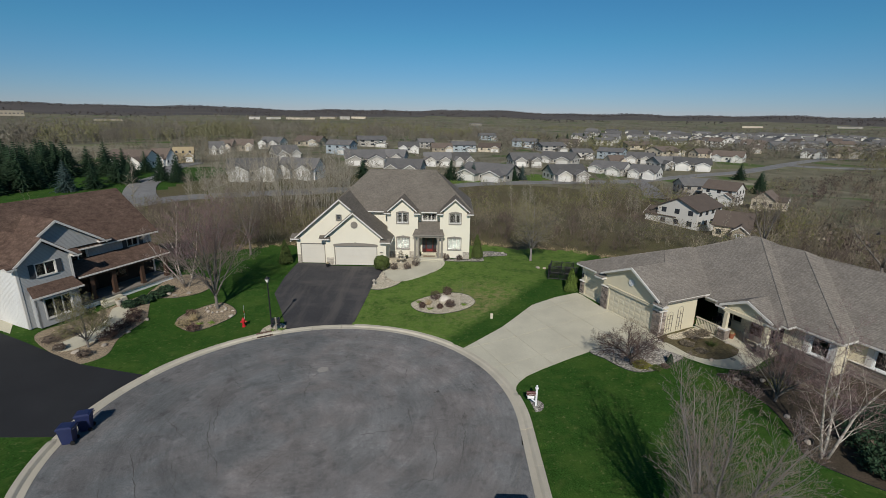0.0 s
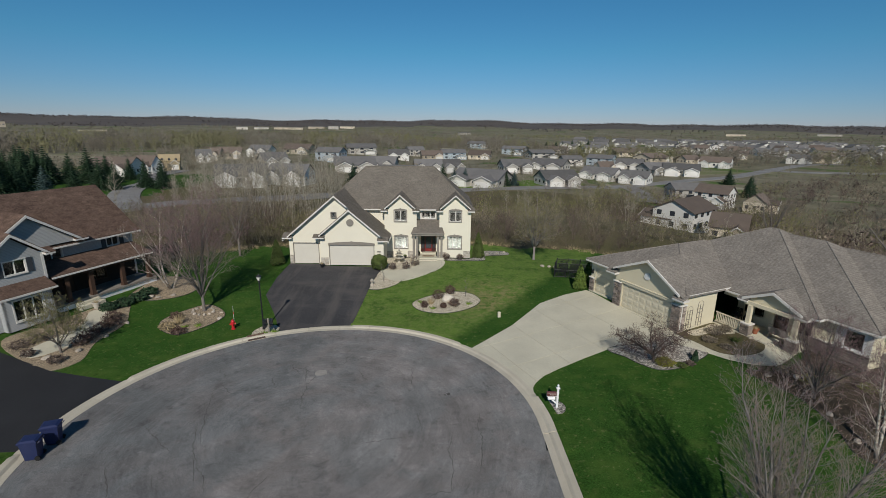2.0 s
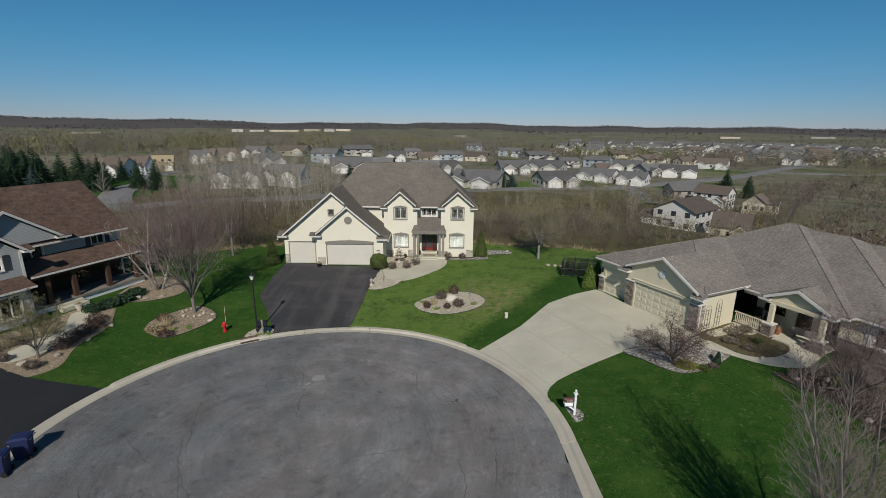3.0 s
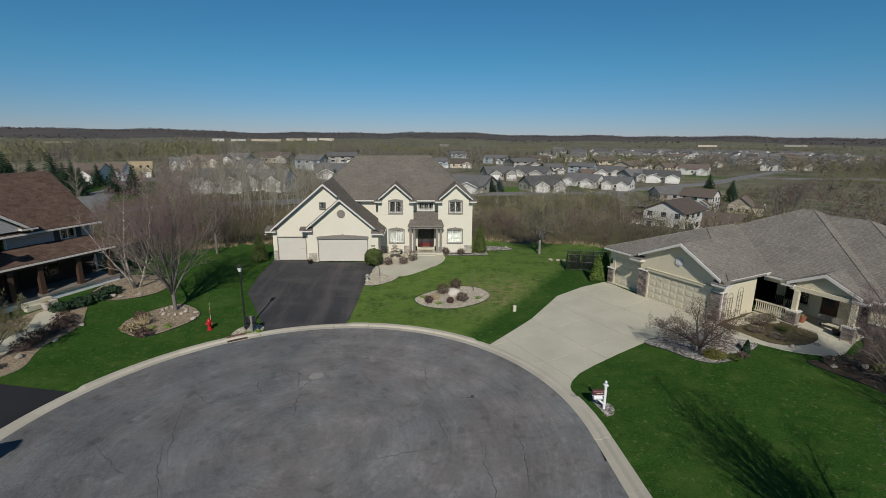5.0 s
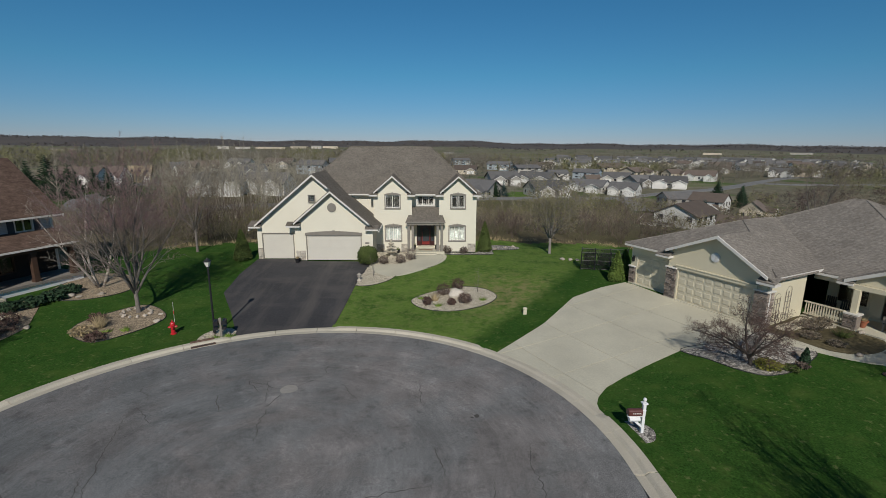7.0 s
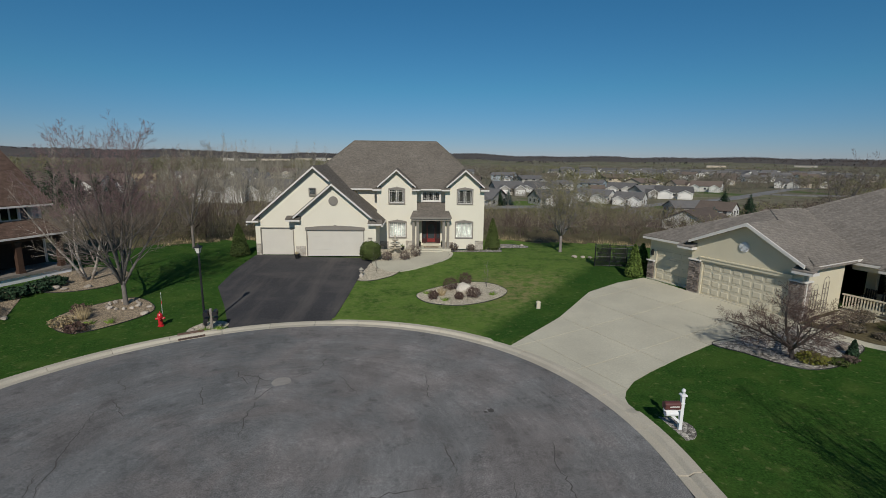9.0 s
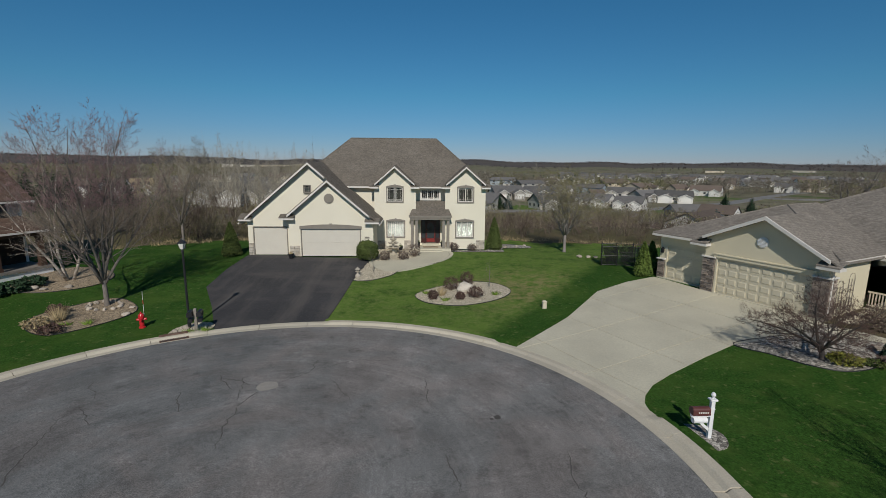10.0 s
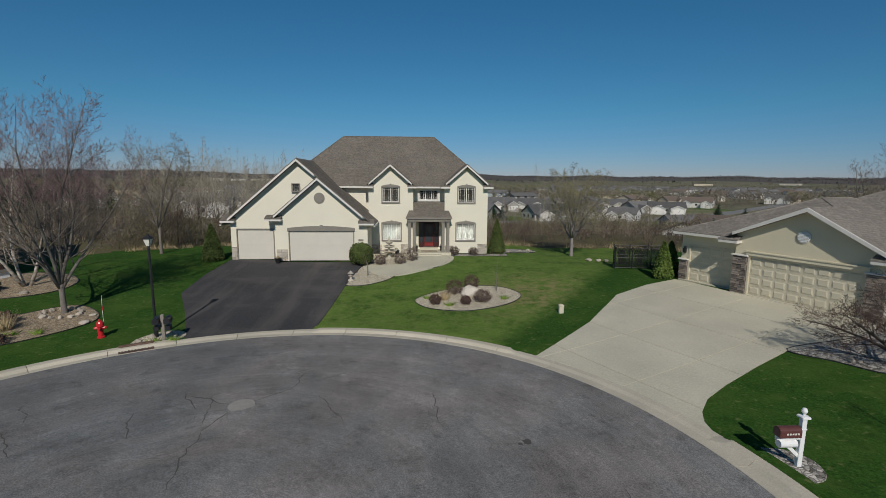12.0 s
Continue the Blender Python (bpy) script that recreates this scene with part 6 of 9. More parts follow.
# ---- houses of the valley ----
def valley_house(name, kind, w, d, h, wall_mat, roof_mat, label, pitch=0.5, garage=2, ridge_along=True):
    """A simple suburban house: walls, main roof, front gable, garage doors, windows. Front at y = -d / 2."""
    t = thing(name, Matrix.Translation((0, 0, -500)), label, "house", "houses of the valley")
    x, y = w / 2, d / 2
    part("wall", Shape().box(-x, x, -y, y, -1.2, h), wall_mat, t)
    o, zr = 0.5, h + pitch * (y + 0.5)
    part("roof", Shape().slab([(-x - o, -y - o, h - 0.1), (x + o, -y - o, h - 0.1), (x + o - (0 if ridge_along else y), 0, zr), (-x - o + (0 if ridge_along else y), 0, zr)], 0.2)
         .slab([(x + o, y + o, h - 0.1), (-x - o, y + o, h - 0.1), (-x - o + (0 if ridge_along else y), 0, zr), (x + o - (0 if ridge_along else y), 0, zr)], 0.2), roof_mat, t)
    if ridge_along:
        for k in (-1, 1):
            part("gable_wall", Shape().add([(k * x, -y, h), (k * x, y, h), (k * x, 0, zr - 0.25), (k * (x - 0.2), -y, h), (k * (x - 0.2), y, h), (k * (x - 0.2), 0, zr - 0.25)],
                                           [(0, 1, 2), (5, 4, 3), (0, 3, 4, 1), (1, 4, 5, 2), (2, 5, 3, 0)]), wall_mat, t)
    else:
        part("hip_roof", Shape().slab([(x + o, -y - o, h - 0.1), (x + o, y + o, h - 0.1), (x + o - y, 0, zr)], 0.2).slab([(-x - o, y + o, h - 0.1), (-x - o, -y - o, h - 0.1), (-x - o + y, 0, zr)], 0.2), roof_mat, t)
    # garage wing with its gable to the front
    n = max(1, garage)
    for i in range(n):
        gw = min(6.2, w * 0.42)
        c = (x - gw / 2 - 0.2) if n == 1 else (-x + gw / 2 + 0.6 + i * (w - gw - 1.2) / (n - 1))
        gh = 2.9
        ga = gh + pitch * 1.1 * gw / 2
        s = Shape().box(c - gw / 2, c + gw / 2, -y - 3.2, -y, -1.2, gh).prism([(c - gw / 2, gh), (c + gw / 2, gh), (c, ga)], -y - 3.2, -y - 3.0)
        part("garage_wall", s, wall_mat, t)
        e = gw / 2 + 0.4
        part("garage_roof", Shape().slab([(c - e, -y - 3.6, ga - pitch * 1.1 * e + 0.15), (c, -y - 3.6, ga + 0.15), (c, 0, ga + 0.15), (c - e, 0, ga - pitch * 1.1 * e + 0.15)], 0.18)
             .slab([(c, -y - 3.6, ga + 0.15), (c + e, -y - 3.6, ga - pitch * 1.1 * e + 0.15), (c + e, 0, ga - pitch * 1.1 * e + 0.15), (c, 0, ga + 0.15)], 0.18), roof_mat, t)
        part("rake_board", Shape().prism([(c - e, ga - pitch * 1.1 * e - 0.2), (c, ga - 0.22), (c, ga + 0.1), (c - e, ga - pitch * 1.1 * e + 0.12)], -y - 3.7, -y - 3.6)
             .prism([(c, ga - 0.22), (c + e, ga - pitch * 1.1 * e - 0.2), (c + e, ga - pitch * 1.1 * e + 0.12), (c, ga + 0.1)], -y - 3.7, -y - 3.6), "far_white", t)
        part("garage_door", Shape().box(c - gw / 2 + 0.6, c + gw / 2 - 0.6, -y - 3.26, -y - 3.2, 0.0, 2.3), "far_white", t)
    rows = (0.9,) if h < 4 else (0.9, 3.7)
    for z in rows:
        for k in range(3):
            c = -x + w * (k + 0.5) / 3
            part("window", Shape().box(c - 0.7, c + 0.7, -y - 0.05, -y, z + 0.1, z + 1.4), "far_window", t)
        for k in range(3):
            c = -y + d * (k + 0.5) / 3
            for side in (-1, 1):
                part("window", Shape().box(side * x - 0.04, side * x + 0.04, c - 0.6, c + 0.6, z + 0.1, z + 1.4), "far_window", t)
        for k in range(4):
            c = -x + w * (k + 0.5) / 4
            part("window", Shape().box(c - 0.7, c + 0.7, y, y + 0.05, z + 0.1, z + 1.4), "far_window", t)
    return t


def remove_thing(t):
    for o in (*t.children_recursive, t):
        bpy.data.objects.remove(o)


HOUSE_PLOTS = []


def build_valley():
    rnd = random.Random(5)
    W0 = 16.0
    kinds = [
        valley_house("valley_house", 0, W0, 12, 3.3, "far_white", "far_roof", "white-sided one-storey twin house with grey roof", 0.5, 2),
        valley_house("valley_house", 1, W0, 12, 3.2, "far_wall", "far_roof", "pale grey-sided house with low grey roof", 0.55, 2),
        valley_house("valley_house", 2, 14, 10, 6.0, "far_blue", "far_roof", "two-storey blue-sided house with dark grey roof", 0.55, 1),
        valley_house("valley_house", 3, W0, 12, 3.2, "far_tan", "far_roof_brown", "tan one-storey house with brown roof", 0.5, 1),
        valley_house("valley_house", 4, 20, 13, 3.6, "far_white", "far_roof_brown", "white house with white gables and a brown roof", 0.5, 2),
        valley_house("valley_house", 5, 13, 10, 5.4, "far_white", "far_roof_brown", "cream two-storey house with brown roof among bare trees", 0.5, 1),
        valley_house("valley_house", 6, 12, 9, 5.8, "far_wall", "far_roof", "two-storey pale house with grey roof", 0.6, 1),
        valley_house("valley_house", 7, 13, 10, 4.0, "raw_timber", "raw_timber", "unfinished house of bare yellow timber", 0.5, 1),
        valley_house("valley_house", 8, 9, 9, 3.4, "far_tan", "far_roof_brown", "small tan gabled house with a brown roof", 0.6, 1),
    ]
    base = [W0, W0, 14, W0, 20, 13, 12, 13, 9]
    WEST_ROW = [(-98, 332, 19.2, 3, -15), (-64, 278, 16.0, 2, -20), (-59, 353, 22.0, 6, 10), (-43, 237, 20.6, 1, 8), (-31, 256, 15.5, 1, -10), (-29, 329, 15.0, 0, 5), (-131, 263, 8.2, 1, 20), (-132, 279, 8.7, 3, -20),
                (-126, 285, 13.0, 3, 10), (-115, 307, 14.7, 0, -20), (-68, 162, 16.6, 0, 6), (-54, 171, 14.6, 0, -15), (-84, 238, 13.2, 1, 30), (-126, 221, 9.0, 7, 10), (-130, 191, 16.7, 4, -18), (-124, 201, 9.7, 4, -28)]
    MIDDLE_ROW = [(-21, 393, 14.2, 6, 20), (-7, 369, 16.9, 3, 10), (-7, 265, 16.0, 1, 5), (-20, 215, 17.2, 1, -12), (5, 270, 13.7, 1, 30), (10, 382, 20.2, 2, 10), (32, 380, 18.3, 3, -10), (43, 560, 21.4, 2, 15),
                (19, 212, 23.8, 1, -28), (43, 272, 17.8, 1, 14), (70, 444, 22.4, 2, -20), (87, 412, 22.7, 6, 20), (71, 304, 22.8, 1, -25), (54, 218, 17.5, 1, 20), (94, 273, 20.5, 0, -30)]
    EAST_ROW = [(101, 364, 15.8, 6, 10), (125, 365, 20.2, 2, -25), (168, 431, 25.8, 3, 20), (134, 331, 18.4, 1, -20), (109, 260, 15.8, 0, -28), (138, 300, 20.3, 1, 25), (151, 294, 21.4, 0, -10), (196, 371, 14.3, 3, 30),
                (203, 345, 20.8, 4, -25), (172, 384, 23.1, 3, 40), (259, 412, 18.8, 3, -20), (317, 457, 23.0, 0, 10), (349, 479, 23.0, 1, 25), (279, 364, 15.8, 0, -30), (305, 378, 20.9, 3, 20), (348, 413, 20.8, 3, -25),
                (356, 397, 21.9, 1, 30), (111, 317, 11.5, 3, 20), (152, 476, 17.1, 6, 10), (117, 469, 19.1, 3, -20)]
    NEAR_ROW = [(67, 127, 15.0, 5, -128), (71, 113, 8.5, 8, -20), (103, 196, 13.5, 6, 15), (106, 179, 12.5, 5, -35), (114, 166, 8.0, 8, 60)]
    for x, y, w, k, a in WEST_ROW + MIDDLE_ROW + EAST_ROW + NEAR_ROW:
        HOUSE_PLOTS.append((x, y, w))
        s = w / (base[k] + 1)
        tall = 0.82 if k in (2, 6) else 1.0
        copy_thing(kinds[k], pose(x, y, height(x, y) + 0.5, 0, 0, a - math.degrees(math.atan2(x, y)) * 0.5) @ Matrix.Diagonal((s, s, tall, 1)))
    # rows of like houses further off
    for row in range(6):
        for i in range(12):
            x = 150 + 33 * i + 22 * row + rnd.uniform(-4, 4)
            y = 560 + 62 * row - 9 * i + rnd.uniform(-6, 6)
            copy_thing(kinds[rnd.choice((0, 1, 1))], pose(x, y, height(x, y) + 0.5, 0, 0, rnd.choice((-25, 155, 65)) + rnd.uniform(-8, 8)) @ Matrix.Diagonal((1.25, 1.15, 1.0, 1)))
    for i in range(18):
        x, y = 260 + 34 * (i % 9) + rnd.uniform(-9, 9), 470 + 55 * (i // 9) + 5 * (i % 9) + rnd.uniform(-14, 14)
        copy_thing(kinds[rnd.choice((3, 4, 1, 5, 6))], pose(x, y, height(x, y) + 0.5, 0, 0, rnd.uniform(0, 360)))
    for k in kinds:
        remove_thing(k)
    # large pale halls on the far slopes
    for a, r, w, hh in ((-43.5, 1900, 90, 16), (-36, 1250, 50, 4), (-22.5, 1500, 30, 8), (-20.5, 1520, 40, 6), (-17.6, 1480, 80, 6), (-14.5, 1520, 50, 7), (-12.6, 1500, 30, 9), (-11, 1700, 50, 8), (2.9, 1500, 40, 7), (39.5, 1750, 55, 6), (32, 1650, 50, 6)):
        x, y = r * math.sin(radians(a)), r * math.cos(radians(a))
        t = thing("pale_hall", pose(x, y, height(x, y) - 0.5, 0, 0, -a), "long pale flat-roofed hall on a far slope", "building", "far halls")
        part("wall", Shape().box(-w / 2, w / 2, -15, 15, -2, hh), "far_tan" if w in (90, 80, 50) else "far_wall", t)
        part("roof", Shape().box(-w / 2 - 0.6, w / 2 + 0.6, -15.6, 15.6, hh, hh + 0.6), "far_roof", t)
        for k in range(int(w / 9)):
            c = -w / 2 + 4.5 + 9 * k
            part("window", Shape().box(c - 2.5, c + 2.5, -15.1, -15, hh * 0.4, hh * 0.58), "far_tan" if w != 90 else "far_roof", t)


build_valley()


# ---- plants ----
class Twigs:
    """Tapered three-sided shoots gathered for one mesh."""

    def __init__(self, seed):
        self.r = random.Random(seed)
        self.shoots = []

    def shoot_arrays(self, least=0.0):
        n = len(self.shoots)
        p = np.array([s[0] for s in self.shoots]).reshape(-1, 3)
        q = np.array([s[1] for s in self.shoots]).reshape(-1, 3)
        rad = np.maximum(np.array([s[2] for s in self.shoots]), least)
        d = q - p
        d /= np.linalg.norm(d, axis=1)[:, None] + 1e-9
        a = np.cross(d, np.where(np.abs(d[:, 2:3]) < 0.9, np.array([[0, 0, 1.0]]), np.array([[1.0, 0, 0]])))
        a /= np.linalg.norm(a, axis=1)[:, None] + 1e-9
        b = np.cross(d, a)
        v = np.empty((n, 4, 3))
        for i in range(3):
            v[:, i] = p + rad[:, None] * (a * math.cos(2.0944 * i) + b * math.sin(2.0944 * i))
        v[:, 3] = q
        f = (np.arange(n)[:, None, None] * 4 + np.array([[0, 1, 3], [1, 2, 3], [2, 0, 3]])[None]).reshape(-1, 3)
        return v.reshape(-1, 3), f


def mesh_of(name, v, f):
    """A mesh of triangles from arrays."""
    me = bpy.data.meshes.new(name)
    me.vertices.add(len(v))
    me.vertices.foreach_set("co", np.ascontiguousarray(v, dtype=np.float32).ravel())
    me.loops.add(len(f) * 3)
    me.loops.foreach_set("vertex_index", np.ascontiguousarray(f, dtype=np.int32).ravel())
    me.polygons.add(len(f))
    me.polygons.foreach_set("loop_start", np.arange(0, len(f) * 3, 3, dtype=np.int32))
    me.update(calc_edges=True)
    return me


def leaves(rnd, points, size, flat=0.4):
    """Small folded leaf clumps (two triangles each) at the points."""
    n = len(points)
    p = np.array(points).reshape(-1, 3)
    a = rnd.normal(size=(n, 3))
    a /= np.linalg.norm(a, axis=1)[:, None]
    b = np.cross(a, rnd.normal(size=(n, 3)))
    b /= np.linalg.norm(b, axis=1)[:, None] + 1e-9
    s = (size * rnd.uniform(0.6, 1.4, n))[:, None]
    v = np.stack([p - a * s, p + b * s * flat, p + a * s, p - b * s * flat], 1)
    f = (np.arange(n)[:, None, None] * 4 + np.array([[0, 1, 2], [0, 2, 3]])[None]).reshape(-1, 3)
    return v.reshape(-1, 3), f


def merge(pieces):
    vs, fs, k = [], [], 0
    for v, f in pieces:
        vs.append(v)
        fs.append(f + k)
        k += len(v)
    return np.concatenate(vs), np.concatenate(fs)


class Branching:
    """A leafless tree that forks again and again inside a rounded crown: stout wood as tubes, the rest as fine shoots by height."""

    def __init__(self, seed, tall, wide, low, widest, counts, angles, ratios, lift, wob=0.065):
        self.r = random.Random(seed)
        self.tall, self.wide, self.low, self.widest = tall, wide, low, widest
        self.counts, self.angles, self.ratios, self.lift, self.wob = counts, angles, ratios, lift, wob
        self.tubes, self.shoots = [], []

    def inside(self, p):
        u = (p.z - self.low) / (self.tall - self.low)
        if u > 1:
            return False
        w = self.widest
        rim = (1 - 0.75 * ((w - max(u, 0)) / w) ** 2) ** 0.5 if u < w else max(0.0, 1 - ((u - w) / (1 - w)) ** 2.2) ** 0.6
        return math.hypot(p.x, p.y) < self.wide / 2 * rim * self.r.uniform(0.9, 1.06)

    def branch(self, p, d, length, rad, level):
        r = self.r
        for _ in range(7):
            if self.inside(p + (d + Vector((0, 0, self.lift * 0.4))).normalized() * length):
                break
            length *= 0.8
        if length < 0.10:
            return
        segs = (8, 5, 4, 2, 1, 1)[level]
        pts, radii, q, dd = [p], [rad], p, d.normalized()
        for k in range(segs):
            dd = (dd + Vector((r.gauss(0, self.wob), r.gauss(0, self.wob), r.gauss(0, self.wob) + self.lift * 0.9 / segs * (1.0 if level else 0.4)))).normalized()
            q = q + dd * (length / segs)
            pts.append(q)
            radii.append(max(0.003, rad * (1 - (0.97 if level < 3 else 0.8) * (k + 1) / segs)))
        if level <= 2:
            self.tubes.append((pts, radii, level))
        else:
            for i in range(segs):
                self.shoots.append((pts[i], pts[i + 1] + (pts[i + 1] - pts[i]) * (0.3 if i < segs - 1 else 0), radii[i], level))
        if level >= len(self.counts):
            return
        n, turn = self.counts[level], r.uniform(0, 6.283)
        start = 0.12 if level == 0 else 0.22
        for i in range(n):
            f = start + (1 - start) * (i + r.random()) / n
            k = min(int(f * segs), segs - 1)
            base = pts[k].lerp(pts[k + 1], f * segs - k)
            axis = (pts[k + 1] - pts[k]).normalized()
            turn += 2.39996 + r.uniform(-0.5, 0.5)
            o = axis.orthogonal().normalized()
            o = o * math.cos(turn) + axis.cross(o) * math.sin(turn)
            w = radians(self.angles[level] * r.uniform(0.7, 1.25))
            nd = axis * math.cos(w) + o * math.sin(w)
            here = radii[k] + (radii[k + 1] - radii[k]) * (f * segs - k)
            self.branch(base, nd, length * self.ratios[level] * (1.2 - 0.75 * f) * r.uniform(0.7, 1.2), max(0.003, here * (0.46, 0.55, 0.62, 0.62)[level]), level + 1)

    def arrays(self, picked, least):
        w = Twigs(0)
        w.shoots = [(a, b, max(q, least)) for a, b, q, _ in picked]
        return w.shoot_arrays(least)


def bare_tree(name, x, y, label, seed, tall, wide, fork, bark="bark", twig="twig", leaders=4, lean=24, counts=(10, 8, 6, 3), angles=(42, 42, 45, 45), ratios=(0.48, 0.5, 0.5, 0.55), lift=0.35, thick=0.16,
              tips=None, tip_from=0.5, buds=0, bud_mat="brush_green", bud_size=0.03, least=0.006, low=None, widest=0.5, from_ground=False, tilted=(0.0, 0.0)):
    """A leafless tree: a trunk that divides into leaders (or stems from the ground), forking limbs and fine twigs, with swelling buds if any."""
    t = thing(name, Matrix.Translation((x, y, height(x, y) - 0.05)), label, "tree")
    g = Branching(seed, tall, wide, fork * 0.8 if low is None else low, widest, counts, angles, ratios, lift)
    r = g.r
    top = Vector((tilted[0] * fork, tilted[1] * fork, fork))
    if not from_ground:
        g.tubes.append(([Vector((0, 0, 0)), Vector((0, 0, 0.12)), Vector((top.x * 0.3, top.y * 0.3, fork * 0.5)), top + Vector((0, 0, 0.1))], [thick * 1.6, thick * 1.12, thick, thick * 0.9], 0))
    stems = []
    for k in range(leaders):
        a = 6.283 * (k + r.uniform(-0.2, 0.2)) / leaders + seed
        w = radians(lean * (r.uniform(0.75, 1.25) if leaders > 2 else 1.0))
        if leaders > 3:
            w *= 0.25 if k == 0 else 0.55 if k % 2 and leaders > 6 else 1.0
        d = Vector((math.cos(a) * math.sin(w) + tilted[0], math.sin(a) * math.sin(w) + tilted[1], math.cos(w)))
        base = Vector((math.cos(a) * 0.15, math.sin(a) * 0.15, 0)) if from_ground else top + Vector((0, 0, r.uniform(-0.35, 0.05)))
        mark = len(g.tubes)
        g.branch(base, d, (tall - base.z) * r.uniform(0.88, 1.02), thick * (0.95 if from_ground or leaders == 1 else 0.66), 0)
        stems.append(g.tubes[mark:])
    def wood(tubes):
        s = Shape()
        for pts, radii, level in tubes:
            s.tube(pts, radii, (7, 5, 4)[level])
        return s
    if from_ground:
        for tubes in stems:
            smooth(part("stem", wood(tubes), bark, t))
    else:
        smooth(part("trunk", wood(g.tubes), bark, t))
    rest = [q for q in g.shoots if not (tips and q[1].z > tall * tip_from)]
    ends = [q for q in g.shoots if tips and q[1].z > tall * tip_from]
    if rest:
        part("crown", mesh_of("crown", *g.arrays(rest, least)), twig, t)
    if ends:
        part("reddish_growth", mesh_of("reddish_growth", *g.arrays(ends, least)), tips, t, "budding twigs of the upper crown")
    if buds:
        rnd = np.random.default_rng(seed)
        pts = [q[0].lerp(q[1], r.uniform(0.4, 1.0)) for q in g.shoots for _ in range(buds) if q[3] >= 3]
        part("budding_growth", mesh_of("budding_growth", *leaves(rnd, pts, bud_size)), bud_mat, t)
    return t


def aspen_template(seed):
    """A slender aspen: a wavering pale stem and a narrow crown of fine rising shoots, as arrays."""
    w = Twigs(seed)
    r = w.r
    for _ in range(r.choice((1, 2, 2))):
        p = Vector((r.gauss(0, 0.5), r.gauss(0, 0.5), 0))
        lean = Vector((r.gauss(0, 0.06), r.gauss(0, 0.06), 1))
        q, tall, pts = p, 13.5 * r.uniform(0.8, 1.0), [p]
        for i in range(7):
            lean = (lean + Vector((r.gauss(0, 0.05), r.gauss(0, 0.05), 0.1))).normalized()
            n = q + lean * tall / 7
            w.shoots.append((q, n + (n - q) * 0.5, 0.065 * (1 - i / 7.6)))
            q = n
            pts.append(q)
        for _ in range(30):
            f = r.uniform(2.6, 6.9)
            b = pts[int(f)].lerp(pts[int(f) + 1], f - int(f))
            a = r.uniform(0, 6.283)
            o = Vector((math.cos(a), math.sin(a), r.uniform(0.6, 1.6))).normalized()
            l2 = (7.6 - f) * r.uniform(0.3, 0.55)
            w.shoots.append((b, b + o * l2, 0.022))
            for _ in range(4):
                g = r.uniform(0.25, 0.95)
                w.shoots.append((b + o * l2 * g, b + o * l2 * g + (o + Vector((r.gauss(0, 0.45), r.gauss(0, 0.45), r.gauss(0.2, 0.3)))).normalized() * l2 * 0.45, 0.013))
    return w.shoot_arrays()


def scatter(name, templates, places, mat, label, category="brush"):
    """Many plants nobody would count, as one object. places: x, y, scale."""
    rnd = np.random.default_rng(len(places))
    pieces = []
    for i, (x, y, s) in enumerate(places):
        v, f = templates[i % len(templates)]
        a = rnd.uniform(0, 6.283)
        c, q = math.cos(a) * s, math.sin(a) * s
        w = np.empty_like(v)
        w[:, 0] = v[:, 0] * c - v[:, 1] * q + x
        w[:, 1] = v[:, 0] * q + v[:, 1] * c + y
        w[:, 2] = v[:, 2] * s * rnd.uniform(0.85, 1.15) + height(x, y) - 0.1
        pieces.append((w, f))
    me = mesh_of(name, *merge(pieces))
    me.materials.append(M[mat])
    return tagged(new(name, me), label, category, kind="stuff")


def free(x, y):
    """Whether wild plants may stand here: clear of lawns, houses, roads."""
    r = math.hypot(x - CX, y - CY)
    if r < lawn_edge(x) + 1.2 or y < 20:
        return False
    if x < -82 and 55 < y < 190 and r < 230:
        return False
    for hx, hy, hr in ((67, 127, 14), (71, 113, 9), (103, 196, 13), (106, 179, 14), (114, 166, 8), (-131, 192, 15), (-40, 50, 13), (30, 36, 20), (-68, 162, 14), (-54, 171, 12), (-20, 215, 13), (19, 212, 16), (54, 218, 12)):
        if (x - hx) ** 2 + (y - hy) ** 2 < hr * hr or (hx in (67, 71, 106) and abs(x - hx * y / hy) < 10 and hy - 34 < y < hy):
            return False
    return True


ROAD_LINE = [Vector(p) for p in curve_through(ROAD_POINTS, 6, closed=False)]


def off_road(x, y, d=8):
    return all((p.x - x) ** 2 + (p.y - y) ** 2 > d * d for p in ROAD_LINE)


def crown_template(seed, tall, wide, stems=4, counts=(6, 4, 2), rad=0.05, least=0.012, widest=0.55, flat=False):
    """A wild young tree or large shrub that forks from the ground into a rounded crown, as arrays."""
    g = Branching(seed, tall, wide, 0.0, widest, counts, (40, 45, 48, 45), (0.5, 0.55, 0.55, 0.5), 0.3, 0.14)
    for k in range(stems):
        a = 6.283 * (k + g.r.uniform(-0.3, 0.3)) / stems
        w = radians(g.r.uniform(8, 26))
        g.branch(Vector((math.cos(a), math.sin(a), 0)) * 0.15, Vector((math.cos(a) * math.sin(w), math.sin(a) * math.sin(w), math.cos(w))), tall * g.r.uniform(0.75, 1.0), rad, 0)
    for pts, radii, level in g.tubes:
        n = 2 if level == 0 else 1
        for i in range(n):
            a, b = pts[len(pts) * i // n], pts[min(len(pts) - 1, len(pts) * (i + 1) // n)]
            g.shoots.append((a, b, max(radii[0] * (1 - 0.6 * i / n), least), level))
    v, f = g.arrays(g.shoots, least)
    if flat:
        f = f[::3]
    return v, f


